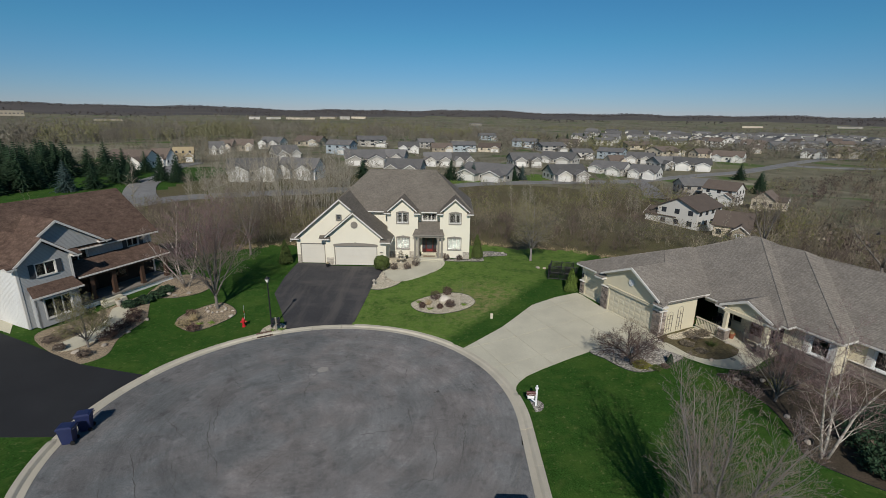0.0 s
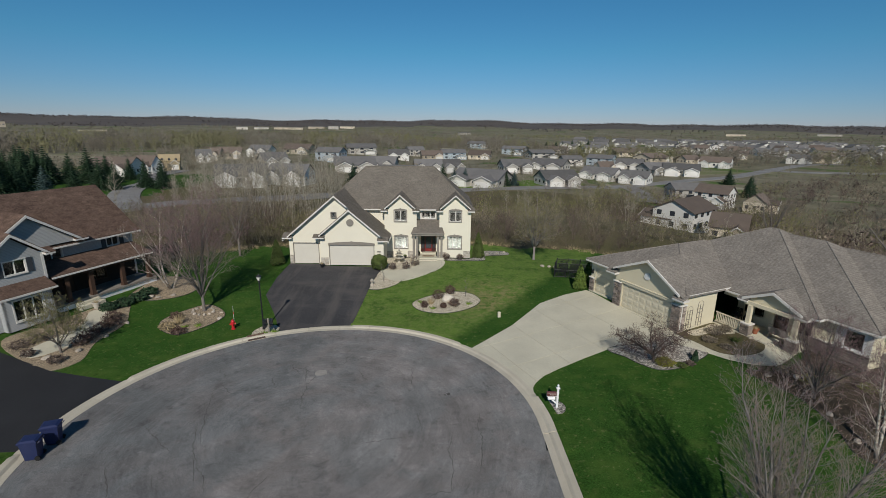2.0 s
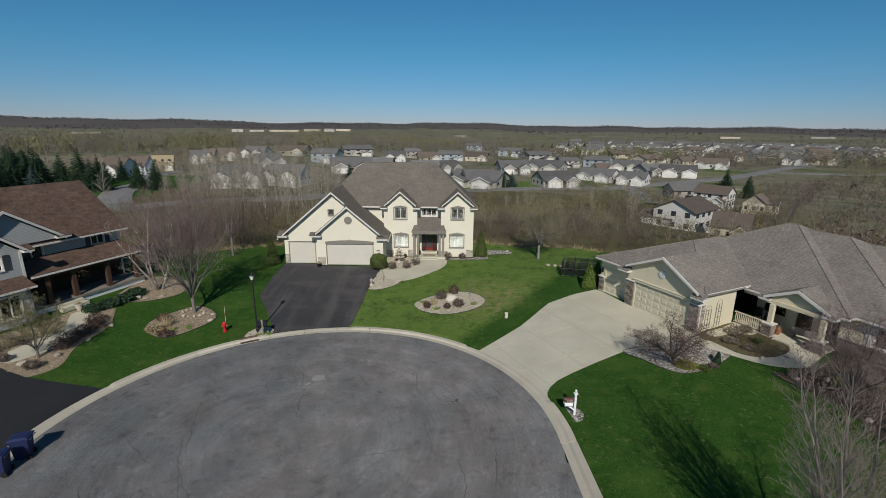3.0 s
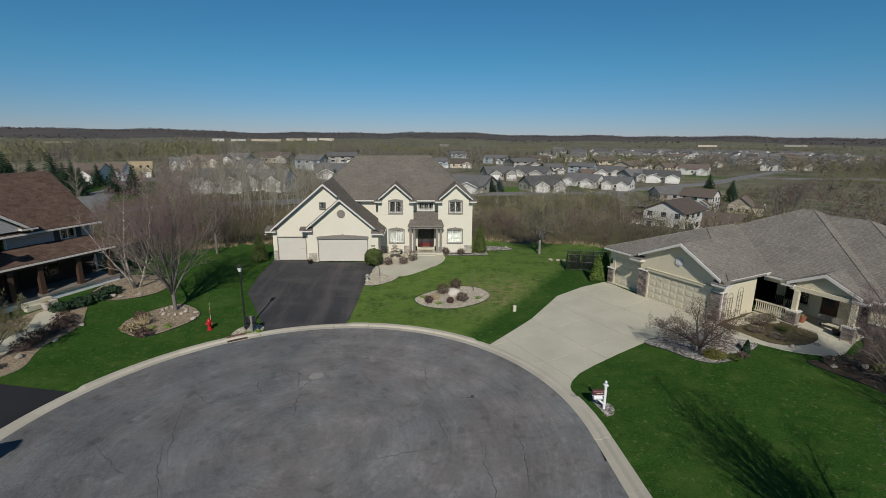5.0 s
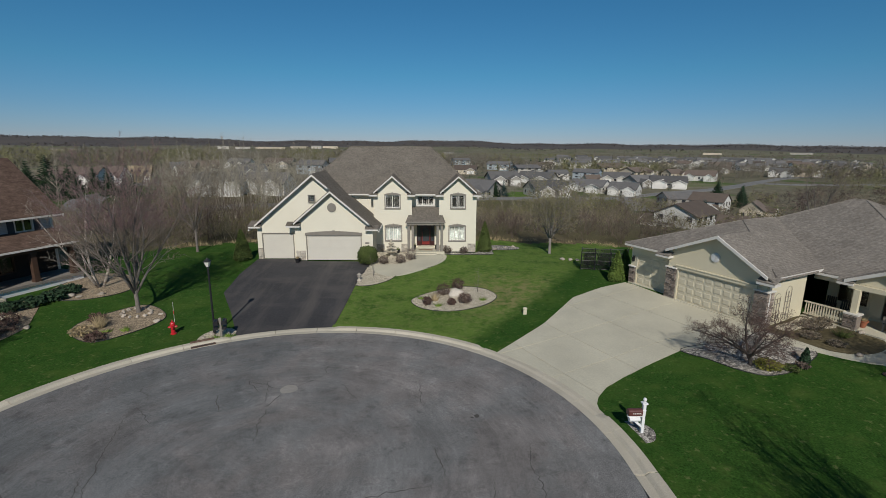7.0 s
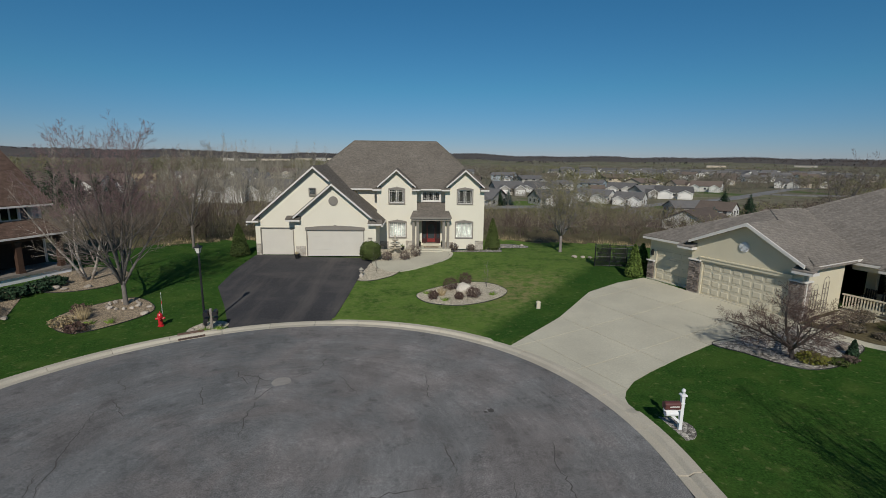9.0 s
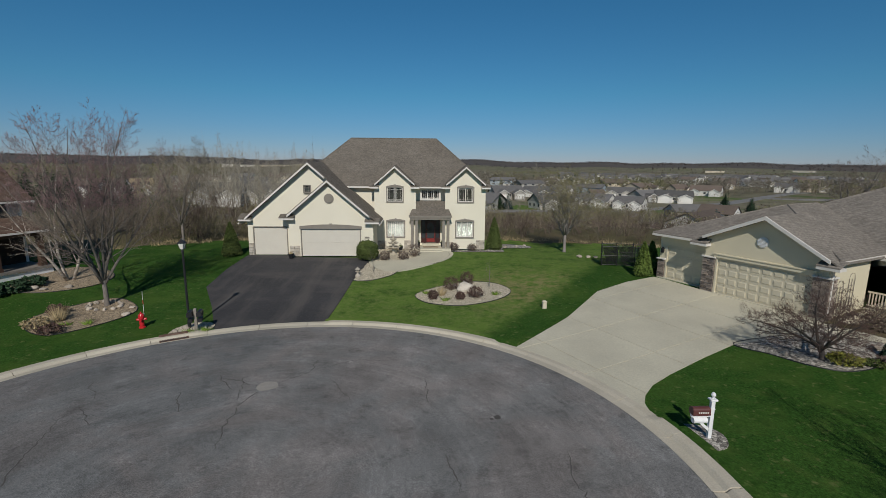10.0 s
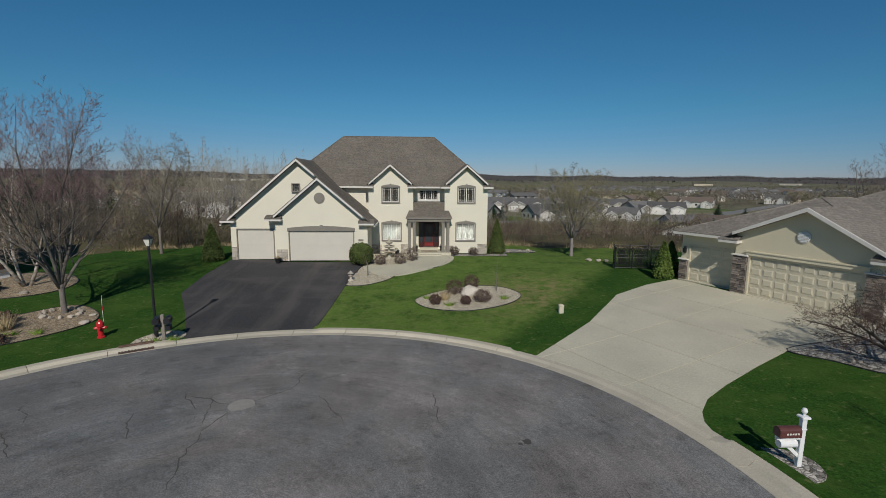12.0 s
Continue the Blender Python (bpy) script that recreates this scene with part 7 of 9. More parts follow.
def tips_haze(template, seed, count, size):
    """Bud clumps about the twig ends of a template, as arrays."""
    g = np.random.default_rng(seed)
    tips = template[0][3::4]
    return leaves(g, tips[g.integers(0, len(tips), count)] + g.normal(size=(count, 3)) * 0.12, size)


def clumped(template, seed, count, size):
    """A far tree: its main wood and the twig masses at its ends, as arrays."""
    return merge([template, tips_haze(template, seed, count, size)])


def build_woods():
    rnd = random.Random(21)
    low = [crown_template(100 + k, 3.6, 3.6, 5, (5, 3, 2), 0.04, 0.016, 0.5, True) for k in range(7)]
    low_haze = [tips_haze(t, k, 60, 0.11) for k, t in enumerate(low)]
    tall = [crown_template(120 + k, 7.5, 5.2, 3, (7, 4, 2), 0.075, 0.021, flat=True) for k in range(8)]
    tall_haze = [tips_haze(t, 50 + k, 120, 0.17) for k, t in enumerate(tall)]
    aspen = [aspen_template(140 + k) for k in range(7)]
    yard_tree = [clumped(crown_template(150 + k, 7.0, 5.4, 3, (6, 3), 0.09, 0.05, flat=True), k, 26, 0.42) for k in range(6)]
    far = [clumped(crown_template(160 + k, 9.5, 7.5, 3, (5, 2), 0.2, 0.12, flat=True), k, 34, 0.6) for k in range(8)]
    hilly = [clumped(crown_template(170 + k, 4.6, 13.0, 3, (4,), 0.6, 0.5, 0.4, True), k, 14, 1.6) for k in range(8)]
    brush = {"brush": [], "brush_red": [], "brush_green": [], "brush_tan": []}
    trees = {"brush": [], "brush_red": [], "brush_green": [], "brush_tan": [], "aspen": []}

    def mood(x, y):
        g = math.sin(x * 0.09 + 1) * math.sin(y * 0.075) + 0.4 * math.sin(x * 0.21 + y * 0.1) + rnd.uniform(-0.7, 0.7)
        g += 0.35 * step(35, -5, x) - 0.75 * step(56, 44, math.hypot(x - CX, y - CY)) - 0.5 * step(25, 60, x)
        return "brush_green" if g > 0.35 else "brush_red" if g < -0.45 else "brush_tan" if g > 0.1 else "brush"

    for _ in range(2150):
        a, r = rnd.uniform(-78, 92), 37 + 68 * rnd.random() ** 1.5
        x, y = CX + r * math.sin(radians(a)), CY + r * math.cos(radians(a))
        if x < -12 and y > 92 and rnd.random() < 0.5:
            continue
        if free(x, y) and off_road(x, y, 8):
            brush[mood(x, y)].append((x, y, rnd.uniform(0.5, 1.05) * (1 - 0.35 * step(46, 37, r))))
    for _ in range(2000):
        a, r = rnd.uniform(-78, 92), math.sqrt(rnd.uniform(43.0 ** 2, 190 ** 2))
        x, y = CX + r * math.sin(radians(a)), CY + r * math.cos(radians(a))
        if not free(x, y) or not off_road(x, y, 8) or (x < 40 and r > 120 and rnd.random() < (r - 120) / 40):
            continue
        d = math.hypot(x + 2, y - 16)
        if x < -12 and d > 78 and rnd.random() < 0.72:
            continue
        reach = 2.2 - 0.060 * (d - 55)  # so high the slope's trees grow: lower and lower towards the valley, taller on both flanks
        reach += (3.4 + 0.045 * (d - 55)) * step(-10, -32, x) + (2.0 + 0.06 * (d - 55)) * step(38, 75, x)
        tree = min(1.25, (reach - height(x, y)) / 7.5) * rnd.uniform(0.5, 1.0) * (1.4 if rnd.random() < 0.12 else 1.0)
        if tree > 0.22:
            trees[mood(x, y)].append((x, y, tree))
    for _ in range(30):  # groups of budding trees before the valley houses
        cx, cy = rnd.uniform(-8, 105), rnd.uniform(84, 165)
        for _ in range(rnd.randint(3, 7)):
            x, y = cx + rnd.gauss(0, 5), cy + rnd.gauss(0, 5)
            if free(x, y) and off_road(x, y, 7):
                trees["brush_green"].append((x, y, min(1.3, (3.0 - 0.06 * (math.hypot(x + 2, y - 16) - 55) - height(x, y)) / 7.5) * rnd.uniform(0.75, 1.0)))
    for _ in range(210):  # a darker thicket beyond the blue-grey house
        x, y = rnd.uniform(-58, -24), rnd.uniform(57, 84)
        if free(x, y) and off_road(x, y, 8):
            trees[rnd.choice(("brush_red", "brush_red", "brush"))].append((x, y, rnd.uniform(0.5, 0.85)))
    for _ in range(120):
        x, y = rnd.uniform(-52, -19), rnd.uniform(70, 112)
        if free(x, y) and off_road(x, y, 7):
            trees["aspen"].append((x, y, min(1.32, (12.2 - 3.4 * rnd.random() - 0.12 * max(0, x + 30) - height(x, y)) / 13.5)))
    for _ in range(26):
        x, y = rnd.uniform(14, 95), rnd.uniform(74, 150)
        if free(x, y) and off_road(x, y, 7):
            trees["aspen"].append((x, y, rnd.uniform(0.5, 0.75)))
    scatter("bare_brush", low, brush["brush"], "brush", "dense grey-brown leafless brush behind the lawns")
    scatter("reddish_brush", low, brush["brush_red"], "brush_red", "reddish leafless brush on the slope")
    scatter("budding_brush", low, brush["brush_green"], "brush", "grey-brown brush among the budding shrubs")
    scatter("tan_brush", low, brush["brush_tan"], "brush_tan", "pale tan leafless brush on the slope")
    scatter("tan_wood", tall, trees["brush_tan"], "brush_tan", "pale tan bare trees on the slope", "woods")
    scatter("bush_buds", low_haze, brush["brush_green"], "brush_green", "yellow-green spring buds over the brush")
    scatter("bare_wood", tall, trees["brush"], "brush", "young bare trees rising over the brush", "woods")
    scatter("reddish_wood", tall, trees["brush_red"], "brush_red", "dark reddish bare trees on the slope", "woods")
    scatter("budding_wood", tall, trees["brush_green"], "brush", "young budding trees on the slope", "woods")
    scatter("budding_canopy", tall_haze, trees["brush_green"], "brush_green", "first yellow-green leaves of young trees", "woods")
    scatter("aspen_stand", aspen, trees["aspen"], "aspen", "slender pale-barked bare aspens", "woods")
    # trees between the valley houses
    yard = {"brush": [], "far_olive": [], "conifer": []}
    for _ in range(1500):
        x, y = rnd.uniform(-200, 460), rnd.uniform(200, 540)
        if off_road(x, y, 8) and abs(x) < y * 1.1 and free(x, y):
            yard[rnd.choice(("brush", "brush", "brush", "far_olive", "far_olive", "conifer"))].append((x, y, rnd.uniform(0.35, 0.95)))
    for x0, y0, w in HOUSE_PLOTS:  # gardens
        for _ in range(9):
            a, q = rnd.uniform(0, 6.283), w * 0.58 + rnd.uniform(2, 11)
            x, y = x0 + q * math.cos(a), y0 + q * math.sin(a)
            if off_road(x, y, 6):
                yard[rnd.choice(("brush", "brush", "far_olive", "far_olive", "conifer"))].append((x, y, rnd.uniform(0.35, 0.95)))
    for _ in range(420):  # the thicket west of the first houses
        x, y = rnd.uniform(-200, -75), rnd.uniform(212, 420)
        if off_road(x, y, 8):
            yard[rnd.choice(("brush", "far_olive", "far_olive"))].append((x, y, rnd.uniform(0.6, 1.05)))
    scatter("yard_trees", yard_tree, yard["brush"], "brush", "bare garden trees between the valley houses", "woods")
    scatter("budding_yard_trees", yard_tree, yard["far_olive"], "far_pale", "pale grey budding garden trees between the valley houses", "woods")
    scatter("evergreen_shrubs", yard_tree, [(x, y, q * 0.6) for x, y, q in yard["conifer"]], "conifer", "dark evergreens between the valley houses", "woods")
    # woods east of the near houses, beside the valley road
    east = {"brush_red": [], "brush": [], "far_olive": []}
    for _ in range(2900):
        x, y = rnd.uniform(60, 420), rnd.uniform(60, 345)
        c = math.sin(x * 0.03 + y * 0.02) + math.sin(y * 0.045 - x * 0.017) + rnd.uniform(-0.5, 0.5)
        if free(x, y) and off_road(x, y, 10) and c > -1.3 and y < 110 + 0.72 * x:
            east["far_olive" if c > 1.1 else "brush" if c < 0 else "brush_red"].append((x, y, rnd.uniform(0.6, 1.1)))
    scatter("east_woods", yard_tree, east["brush_red"], "brush_red", "dark brown bare woods beside the valley road", "woods")
    scatter("east_grey_woods", yard_tree, east["brush"], "brush", "grey-brown bare woods beside the valley road", "woods")
    scatter("east_budding_woods", yard_tree, east["far_olive"], "far_olive", "olive budding trees beside the valley road", "woods")
    # woods of the plain and the hills
    belts = {"far_brown": [], "far_olive": [], "far_pale": []}
    for _ in range(8000):
        a, r = rnd.uniform(-58, 60), 430 + 1000 * rnd.random() ** 1.3
        x, y = r * math.sin(radians(a)), r * math.cos(radians(a))
        town = 120 < x < 700 and 440 < y < 960
        if (town and rnd.random() < 0.85) or (-30 < a < 12 and r < 520 and rnd.random() < 0.8):
            continue
        c = math.sin(r * 0.011 + a * 0.11) + math.sin(a * 0.27 + r * 0.003 + 1) + rnd.uniform(-0.5, 0.5)
        field = math.sin(r * 0.0135 - a * 0.10) + math.sin(a * 0.31 + 2)
        if r > 560 and field < -1.45:
            continue
        belts["far_olive" if c > 0.5 else "far_pale" if c < -0.75 else "far_brown"].append((x, y, rnd.uniform(0.75, 1.3) * (1 - 0.25 * step(550, 900, r))))
    for _ in range(1500):  # tall groves close behind the valley houses
        a, r = rnd.uniform(-52, 48), rnd.uniform(400, 640)
        x, y = r * math.sin(radians(a)), r * math.cos(radians(a))
        grove = math.sin(a * 0.35 + r * 0.01) + 0.6 * math.sin(a * 0.8 + 1) + (1.2 if a < -14 else 0)
        if grove < 0.3 or (120 < x and 440 < y) or not off_road(x, y, 10) or any((x - hx) ** 2 + (y - hy) ** 2 < 400 for hx, hy, _ in HOUSE_PLOTS):
            continue
        c = math.sin(a * 0.5 + 2) + rnd.uniform(-0.6, 0.6)
        belts["far_olive" if c > 0.1 else "far_pale" if c < -0.7 else "far_brown"].append((x, y, rnd.uniform(1.0, 1.65)))
    scatter("far_brown_woods", far, belts["far_brown"], "far_brown", "bare brown woods across the plain", "woods")
    scatter("far_budding_woods", far, belts["far_olive"], "far_olive", "olive budding woods across the plain", "woods")
    scatter("far_grey_woods", far, belts["far_pale"], "far_pale", "pale grey leafless woods across the plain", "woods")
    hills = {"far_brown": [], "far_pale": [], "hill": []}
    for _ in range(5800):
        a, r = rnd.uniform(-60, 60), 1400 + 2900 * rnd.random() ** 0.8
        c = math.sin(r * 0.006 + a * 0.12) + 0.5 * math.sin(a * 0.5) + 1.8 * step(2500, 3300, r)
        if c < 0.1:
            continue
        key = "hill" if r > 2050 + 200 * math.sin(a * 0.4) else "far_pale" if math.sin(r * 0.004 + a * 0.2) > 0.3 else "far_brown"
        hills[key].append((r * math.sin(radians(a)), r * math.cos(radians(a)), rnd.uniform(0.75, 1.3) * (1.25 if key == "hill" else 1)))
    scatter("hill_woods", hilly, hills["hill"], "hill", "dark bare woods on the horizon hills", "woods")
    scatter("slope_woods", hilly, hills["far_brown"], "far_brown", "brown bare woods on the far slopes", "woods")
    scatter("slope_grey_woods", hilly, hills["far_pale"], "far_pale", "pale leafless woods on the far slopes", "woods")
    # pale dead grass along the lawn's edge
    tuft = []
    for k in range(6):
        w = Twigs(180 + k)
        for _ in range(26):
            p = Vector((w.r.gauss(0, 0.3), w.r.gauss(0, 0.3), 0))
            w.shoots.append((p, p + Vector((w.r.uniform(-0.3, 0.3), w.r.uniform(-0.3, 0.3), w.r.uniform(0.5, 1.0))), 0.02))
        tuft.append(w.shoot_arrays())
    edge = []
    for _ in range(120):
        a = rnd.uniform(-36, 62)
        r = lawn_edge(CX + 41 * math.sin(radians(a))) + abs(rnd.gauss(0.5, 0.6))
        x, y = CX + r * math.sin(radians(a)), CY + r * math.cos(radians(a))
        if not (-17 < x < 3.8 and y < 65):
            edge.append((x, y, rnd.uniform(0.45, 0.85)))
    scatter("dead_grass", tuft, edge, "drygrass", "pale dead grass along the edge of the lawn", "grass")


build_woods()


def conifer(name, x, y, tall, wide, mat, label, seed, group=""):
    """A spruce: a straight trunk hung with drooping tiers of needled sprays."""
    t = thing(name, Matrix.Translation((x, y, height(x, y) - 0.1)), label, "tree", group)
    r = random.Random(seed)
    part("trunk", Shape().lathe([(0.03 * tall * 0.5, 0), (0.02 * tall * 0.5, tall * 0.5), (0.01, tall)], 7), "bark", t)
    rnd = np.random.default_rng(seed)
    pts, sh = [], Twigs(seed)
    tiers = int(tall * 2.2)
    for k in range(tiers):
        f = k / tiers
        z = tall * (0.05 + 0.93 * f)
        reach = wide * (1 - f) ** 0.85 * r.uniform(0.85, 1.1) + 0.12
        n = int(7 + 10 * (1 - f))
        for i in range(n):
            a = 6.283 * (i + r.random()) / n
            L = reach * r.uniform(0.7, 1.1)
            p, q = Vector((0, 0, z + 0.12 * L)), Vector((math.cos(a) * L, math.sin(a) * L, z - 0.28 * L))
            sh.shoots.append((p, q, 0.10 + 0.05 * L))
            for j in range(3):
                c = p.lerp(q, r.uniform(0.35, 0.95))
                e = c + Vector((r.uniform(-1, 1), r.uniform(-1, 1), r.uniform(-0.7, 0.2))) * 0.28 * L
                sh.shoots.append((c, e, 0.07 + 0.03 * L))
    part("crown", mesh_of("crown", *sh.shoot_arrays()), mat, t)
    return t


def build_conifers():
    group = "spruces of the valley"
    src = [conifer("spruce_tree", -20 * k, -300, 9, 2.8, ("conifer", "conifer", "bluespruce")[k], ("dark green spruce on open lawn", "dark green spruce in a dense group", "blue-grey spruce on open lawn")[k], 300 + k, group) for k in range(3)]
    rnd = random.Random(8)
    spots = [(-108, 129, 2), (-104, 134, 0), (-105, 146, 0), (-99, 143, 0), (-111, 161, 0), (-113, 172, 0), (-93, 149, 0), (-90, 153, 0), (-87, 148, 0), (-34, 184, 0), (1, 207, 0), (6, 206, 2), (11, 208, 2), (29, 206, 0), (33, 209, 2), (135, 203, 0), (155, 250, 0), (139, 208, 0), (74, 131, 2)]
    spots += [(-120 - 3.2 * k + rnd.uniform(-6, 6), 118 + 5.2 * k + rnd.uniform(-5, 5), 1) for k in range(18)] + [(-140 - 2.5 * k + rnd.uniform(-6, 6), 128 + 4 * k + rnd.uniform(-6, 6), 1) for k in range(18)]
    spots += [(60 + 12 * k, 560 + 5 * k + rnd.uniform(-6, 6), 1) for k in range(12)]
    spots += [(rnd.uniform(-166, -120), rnd.uniform(130, 186), 1) for _ in range(34)]
    for x, y, k in spots:
        s = rnd.uniform(0.7, 1.15) * (1.35 if k == 1 and x < 0 else 1)
        broad = rnd.uniform(1.15, 1.5)
        copy_thing(src[k], pose(x, y, height(x, y) - 0.1, 0, 0, rnd.uniform(0, 360)) @ Matrix.Diagonal((s * broad, s * broad, s, 1)))
    for t in src:
        remove_thing(t)


build_conifers()


# ---- trees near the houses ----
bare_tree("maple_tree", -20.5, 39.7, "bare maple with swelling red buds in a wood chip bed", 31, 11.8, 9.8, 1.5, "bark", "twig", 10, 30, (15, 8, 6, 3), (42, 42, 42, 42), (0.40, 0.46, 0.5, 0.55), lift=0.36, thick=0.13, tips="redtwig", tip_from=0.5, buds=1, bud_mat="redtwig", bud_size=0.018, least=0.0085, low=0.4, widest=0.58, tilted=(-0.02, 0.0))
bare_tree("birch_tree", -25.6, 43.9, "leafless birch with several pale leaning stems", 32, 10.4, 8.0, 2.4, "birch", "twig", 3, 23, (9, 7, 5, 2), (38, 42, 45, 45), (0.34, 0.5, 0.5, 0.5), 0.15, 0.11, low=0.8, least=0.007, from_ground=True)
bare_tree("lawn_tree", -23.6, 54.6, "bare dark tree at the back edge of the lawn", 33, 10.6, 7.8, 2.3, "bark", "brush", 6, 28, (11, 8, 6, 3), (46, 48, 48, 45), lift=0.22, thick=0.11, least=0.011, widest=0.42)
bare_tree("budding_tree", 11.0, 55.6, "spreading bare tree with a haze of first buds on the lawn", 34, 8.5, 8.6, 1.7, "palebark", "brush_tan", 9, 42, (12, 8, 6, 3), (42, 46, 48, 45), (0.44, 0.5, 0.5, 0.5), lift=0.26, thick=0.14, buds=1, bud_mat="brush_green", bud_size=0.04, least=0.011, low=1.0, widest=0.5)
bare_tree("ash_tree", 10.7, 14.5, "bare pale-barked street tree with reddish-tan buds", 35, 9.2, 8.2, 1.0, "palebark", "twig", 10, 24, (24, 9, 5), (38, 42, 45), (0.3, 0.46, 0.5), lift=0.4, thick=0.13, tips="redtwig", tip_from=0.7, buds=1, bud_mat="drybud", bud_size=0.014, least=0.0055, widest=0.6)
bare_tree("white_birch", 20.6, 21.1, "three-stemmed white birch leaning over a mulched bed", 37, 10.2, 8.6, 2.6, "birch", "redtwig", 3, 19, (16, 10, 7, 3), (40, 42, 45, 45), (0.32, 0.5, 0.5, 0.5), 0.1, 0.085, low=1.0, least=0.0065, from_ground=True)
bare_tree("red_twig_tree", 21.4, 26.0, "small bare tree with reddish twigs before the house front", 38, 6.0, 6.4, 0.6, "bark", "redtwig", 9, 36, (12, 9, 7, 3), lift=0.2, thick=0.08, least=0.006)
bare_tree("crab_apple", 14.1, 30.4, "low spreading bare crab apple with purple-grey twigs", 39, 3.6, 6.8, 0.75, "darkbark", "maroonleaf", 6, 56, (14, 9, 7, 3), (46, 50, 50, 50), (0.5, 0.52, 0.55, 0.55), 0.12, 0.1, buds=2, bud_mat="maroonleaf", bud_size=0.018, least=0.006, low=0.45, widest=0.4, tilted=(-0.18, 0.05))
bare_tree("small_tree", -26.6, 31.9, "small rounded tree with olive buds by the front path", 40, 4.9, 4.4, 0.8, "bark", "brush", 6, 36, (11, 9, 6, 3), lift=0.25, thick=0.08, buds=2, bud_mat="brush_green", bud_size=0.035, least=0.008, low=0.5, widest=0.45)
bare_tree("sapling", -6.0, 47.3, "thin staked sapling in pale gravel", 41, 2.1, 0.9, 0.9, "bark", "twig", 1, 3, (6, 4, 2), lift=0.3, thick=0.022, buds=1, bud_mat="brush_green", bud_size=0.02, least=0.005)
bare_tree("sapling", 2.2, 43.1, "small bare sapling in the oval gravel bed", 42, 2.1, 1.0, 0.3, "bark", "twig", 1, 3, (8, 4, 2), lift=0.3, thick=0.03, least=0.008)
bare_tree("yard_tree", 33.5, 24.0, "bare tree beside the tan house", 43, 9.0, 7.0, 2.0, "bark", "twig", 4, 28, (9, 7, 6, 2), thick=0.16, least=0.007)
bare_tree("slope_tree", 41.0, 58.0, "dark bare tree behind the tan house", 44, 11.0, 7.0, 2.4, "bark", "brush_red", 4, 26, (9, 7, 5, 2), thick=0.17, least=0.010)
bare_tree("slope_tree", 47.0, 48.0, "grey bare tree behind the tan house", 45, 11.5, 7.5, 2.4, "bark", "brush", 4, 26, (9, 7, 5, 2), thick=0.17, least=0.010)


# ---- clipped and loose shrubs ----
def shrub(name, x, y, wide, tall, mat, label, seed, form="round", leaf=0.06, count=1400, z=None, group=""):
    """A shrub: short stems and a shell of many small leaves; round, conical or loose."""
    t = thing(name, Matrix.Translation((x, y, (height(x, y) if z is None else z) + 0.02)), label, "shrub", group)
    r = random.Random(seed)
    w = Twigs(seed)
    pts = []
    for k in range(count):
        a = r.uniform(0, 6.283)
        f = r.random()
        if form == "cone":
            rad = wide / 2 * (1 - f) ** 0.75 * min(1, 0.72 + 4 * f) * (1 + 0.06 * math.sin(a * 3 + seed))
            s = r.uniform(0.82, 1.02)
            p = Vector((math.cos(a) * rad * s, math.sin(a) * rad * s, f * tall))
        else:
            u = r.uniform(-0.75, 1)
            c = math.sqrt(1 - u * u)
            bump = 1 + (0.06 if form == "round" else 0.16) * math.sin(a * 4 + u * 5 + seed) + (0.0 if form == "round" else r.uniform(-0.25, 0.1))
            s = r.uniform(0.85, 1.0) * bump
            p = Vector((math.cos(a) * c * wide / 2 * s, math.sin(a) * c * wide / 2 * s, tall * 0.46 + u * tall * 0.5 * s))
        pts.append(p)
    rnd = np.random.default_rng(seed)
    for k in range(14 if form != "loose" else 170):
        p = pts[r.randrange(len(pts))]
        w.shoots.append((Vector((p.x * 0.08, p.y * 0.08, 0)), Vector(p) * 0.99, 0.014 if form != "loose" else 0.007))
    part("stem", mesh_of("stem", *w.shoot_arrays()), "twig", t)
    if form != "loose":
        core = Shape()
        n = 12
        prof = [(0.02, 0.03)] + [((wide / 2 * 0.86) * ((1 - f) ** 0.75 * min(1, 0.72 + 4 * f) if form == "cone" else math.sqrt(max(1 - (2 * f - 1) ** 2, 0.02))), tall * (0.03 + 0.92 * f)) for f in (0.05, 0.2, 0.4, 0.6, 0.8, 0.95)] + [(0.02, tall * 0.96)]
        part("inner_growth", core.lathe(prof, n), mat, t)
    part("foliage", mesh_of("foliage", *leaves(rnd, pts, leaf, 0.55)), mat, t)
    return t


def tuft(name, x, y, wide, tall, mat, label, seed, blades=90):
    """A clump of grass or day-lily blades."""
    t = Twigs(seed)
    for _ in range(blades):
        a, q = t.r.uniform(0, 6.283), t.r.random()
        p = Vector((math.cos(a), math.sin(a), 0)) * wide * 0.2 * q
        t.shoots.append((p, p + Vector((math.cos(a) * wide * 0.5 * q, math.sin(a) * wide * 0.5 * q, tall * t.r.uniform(0.6, 1))), 0.016))
    ob = new(name, mesh_of(name, *t.shoot_arrays()))
    ob.data.materials.append(M[mat])
    ob.matrix_basis = Matrix.Translation((x, y, height(x, y) + 0.02))
    return tagged(ob, label, "plant")


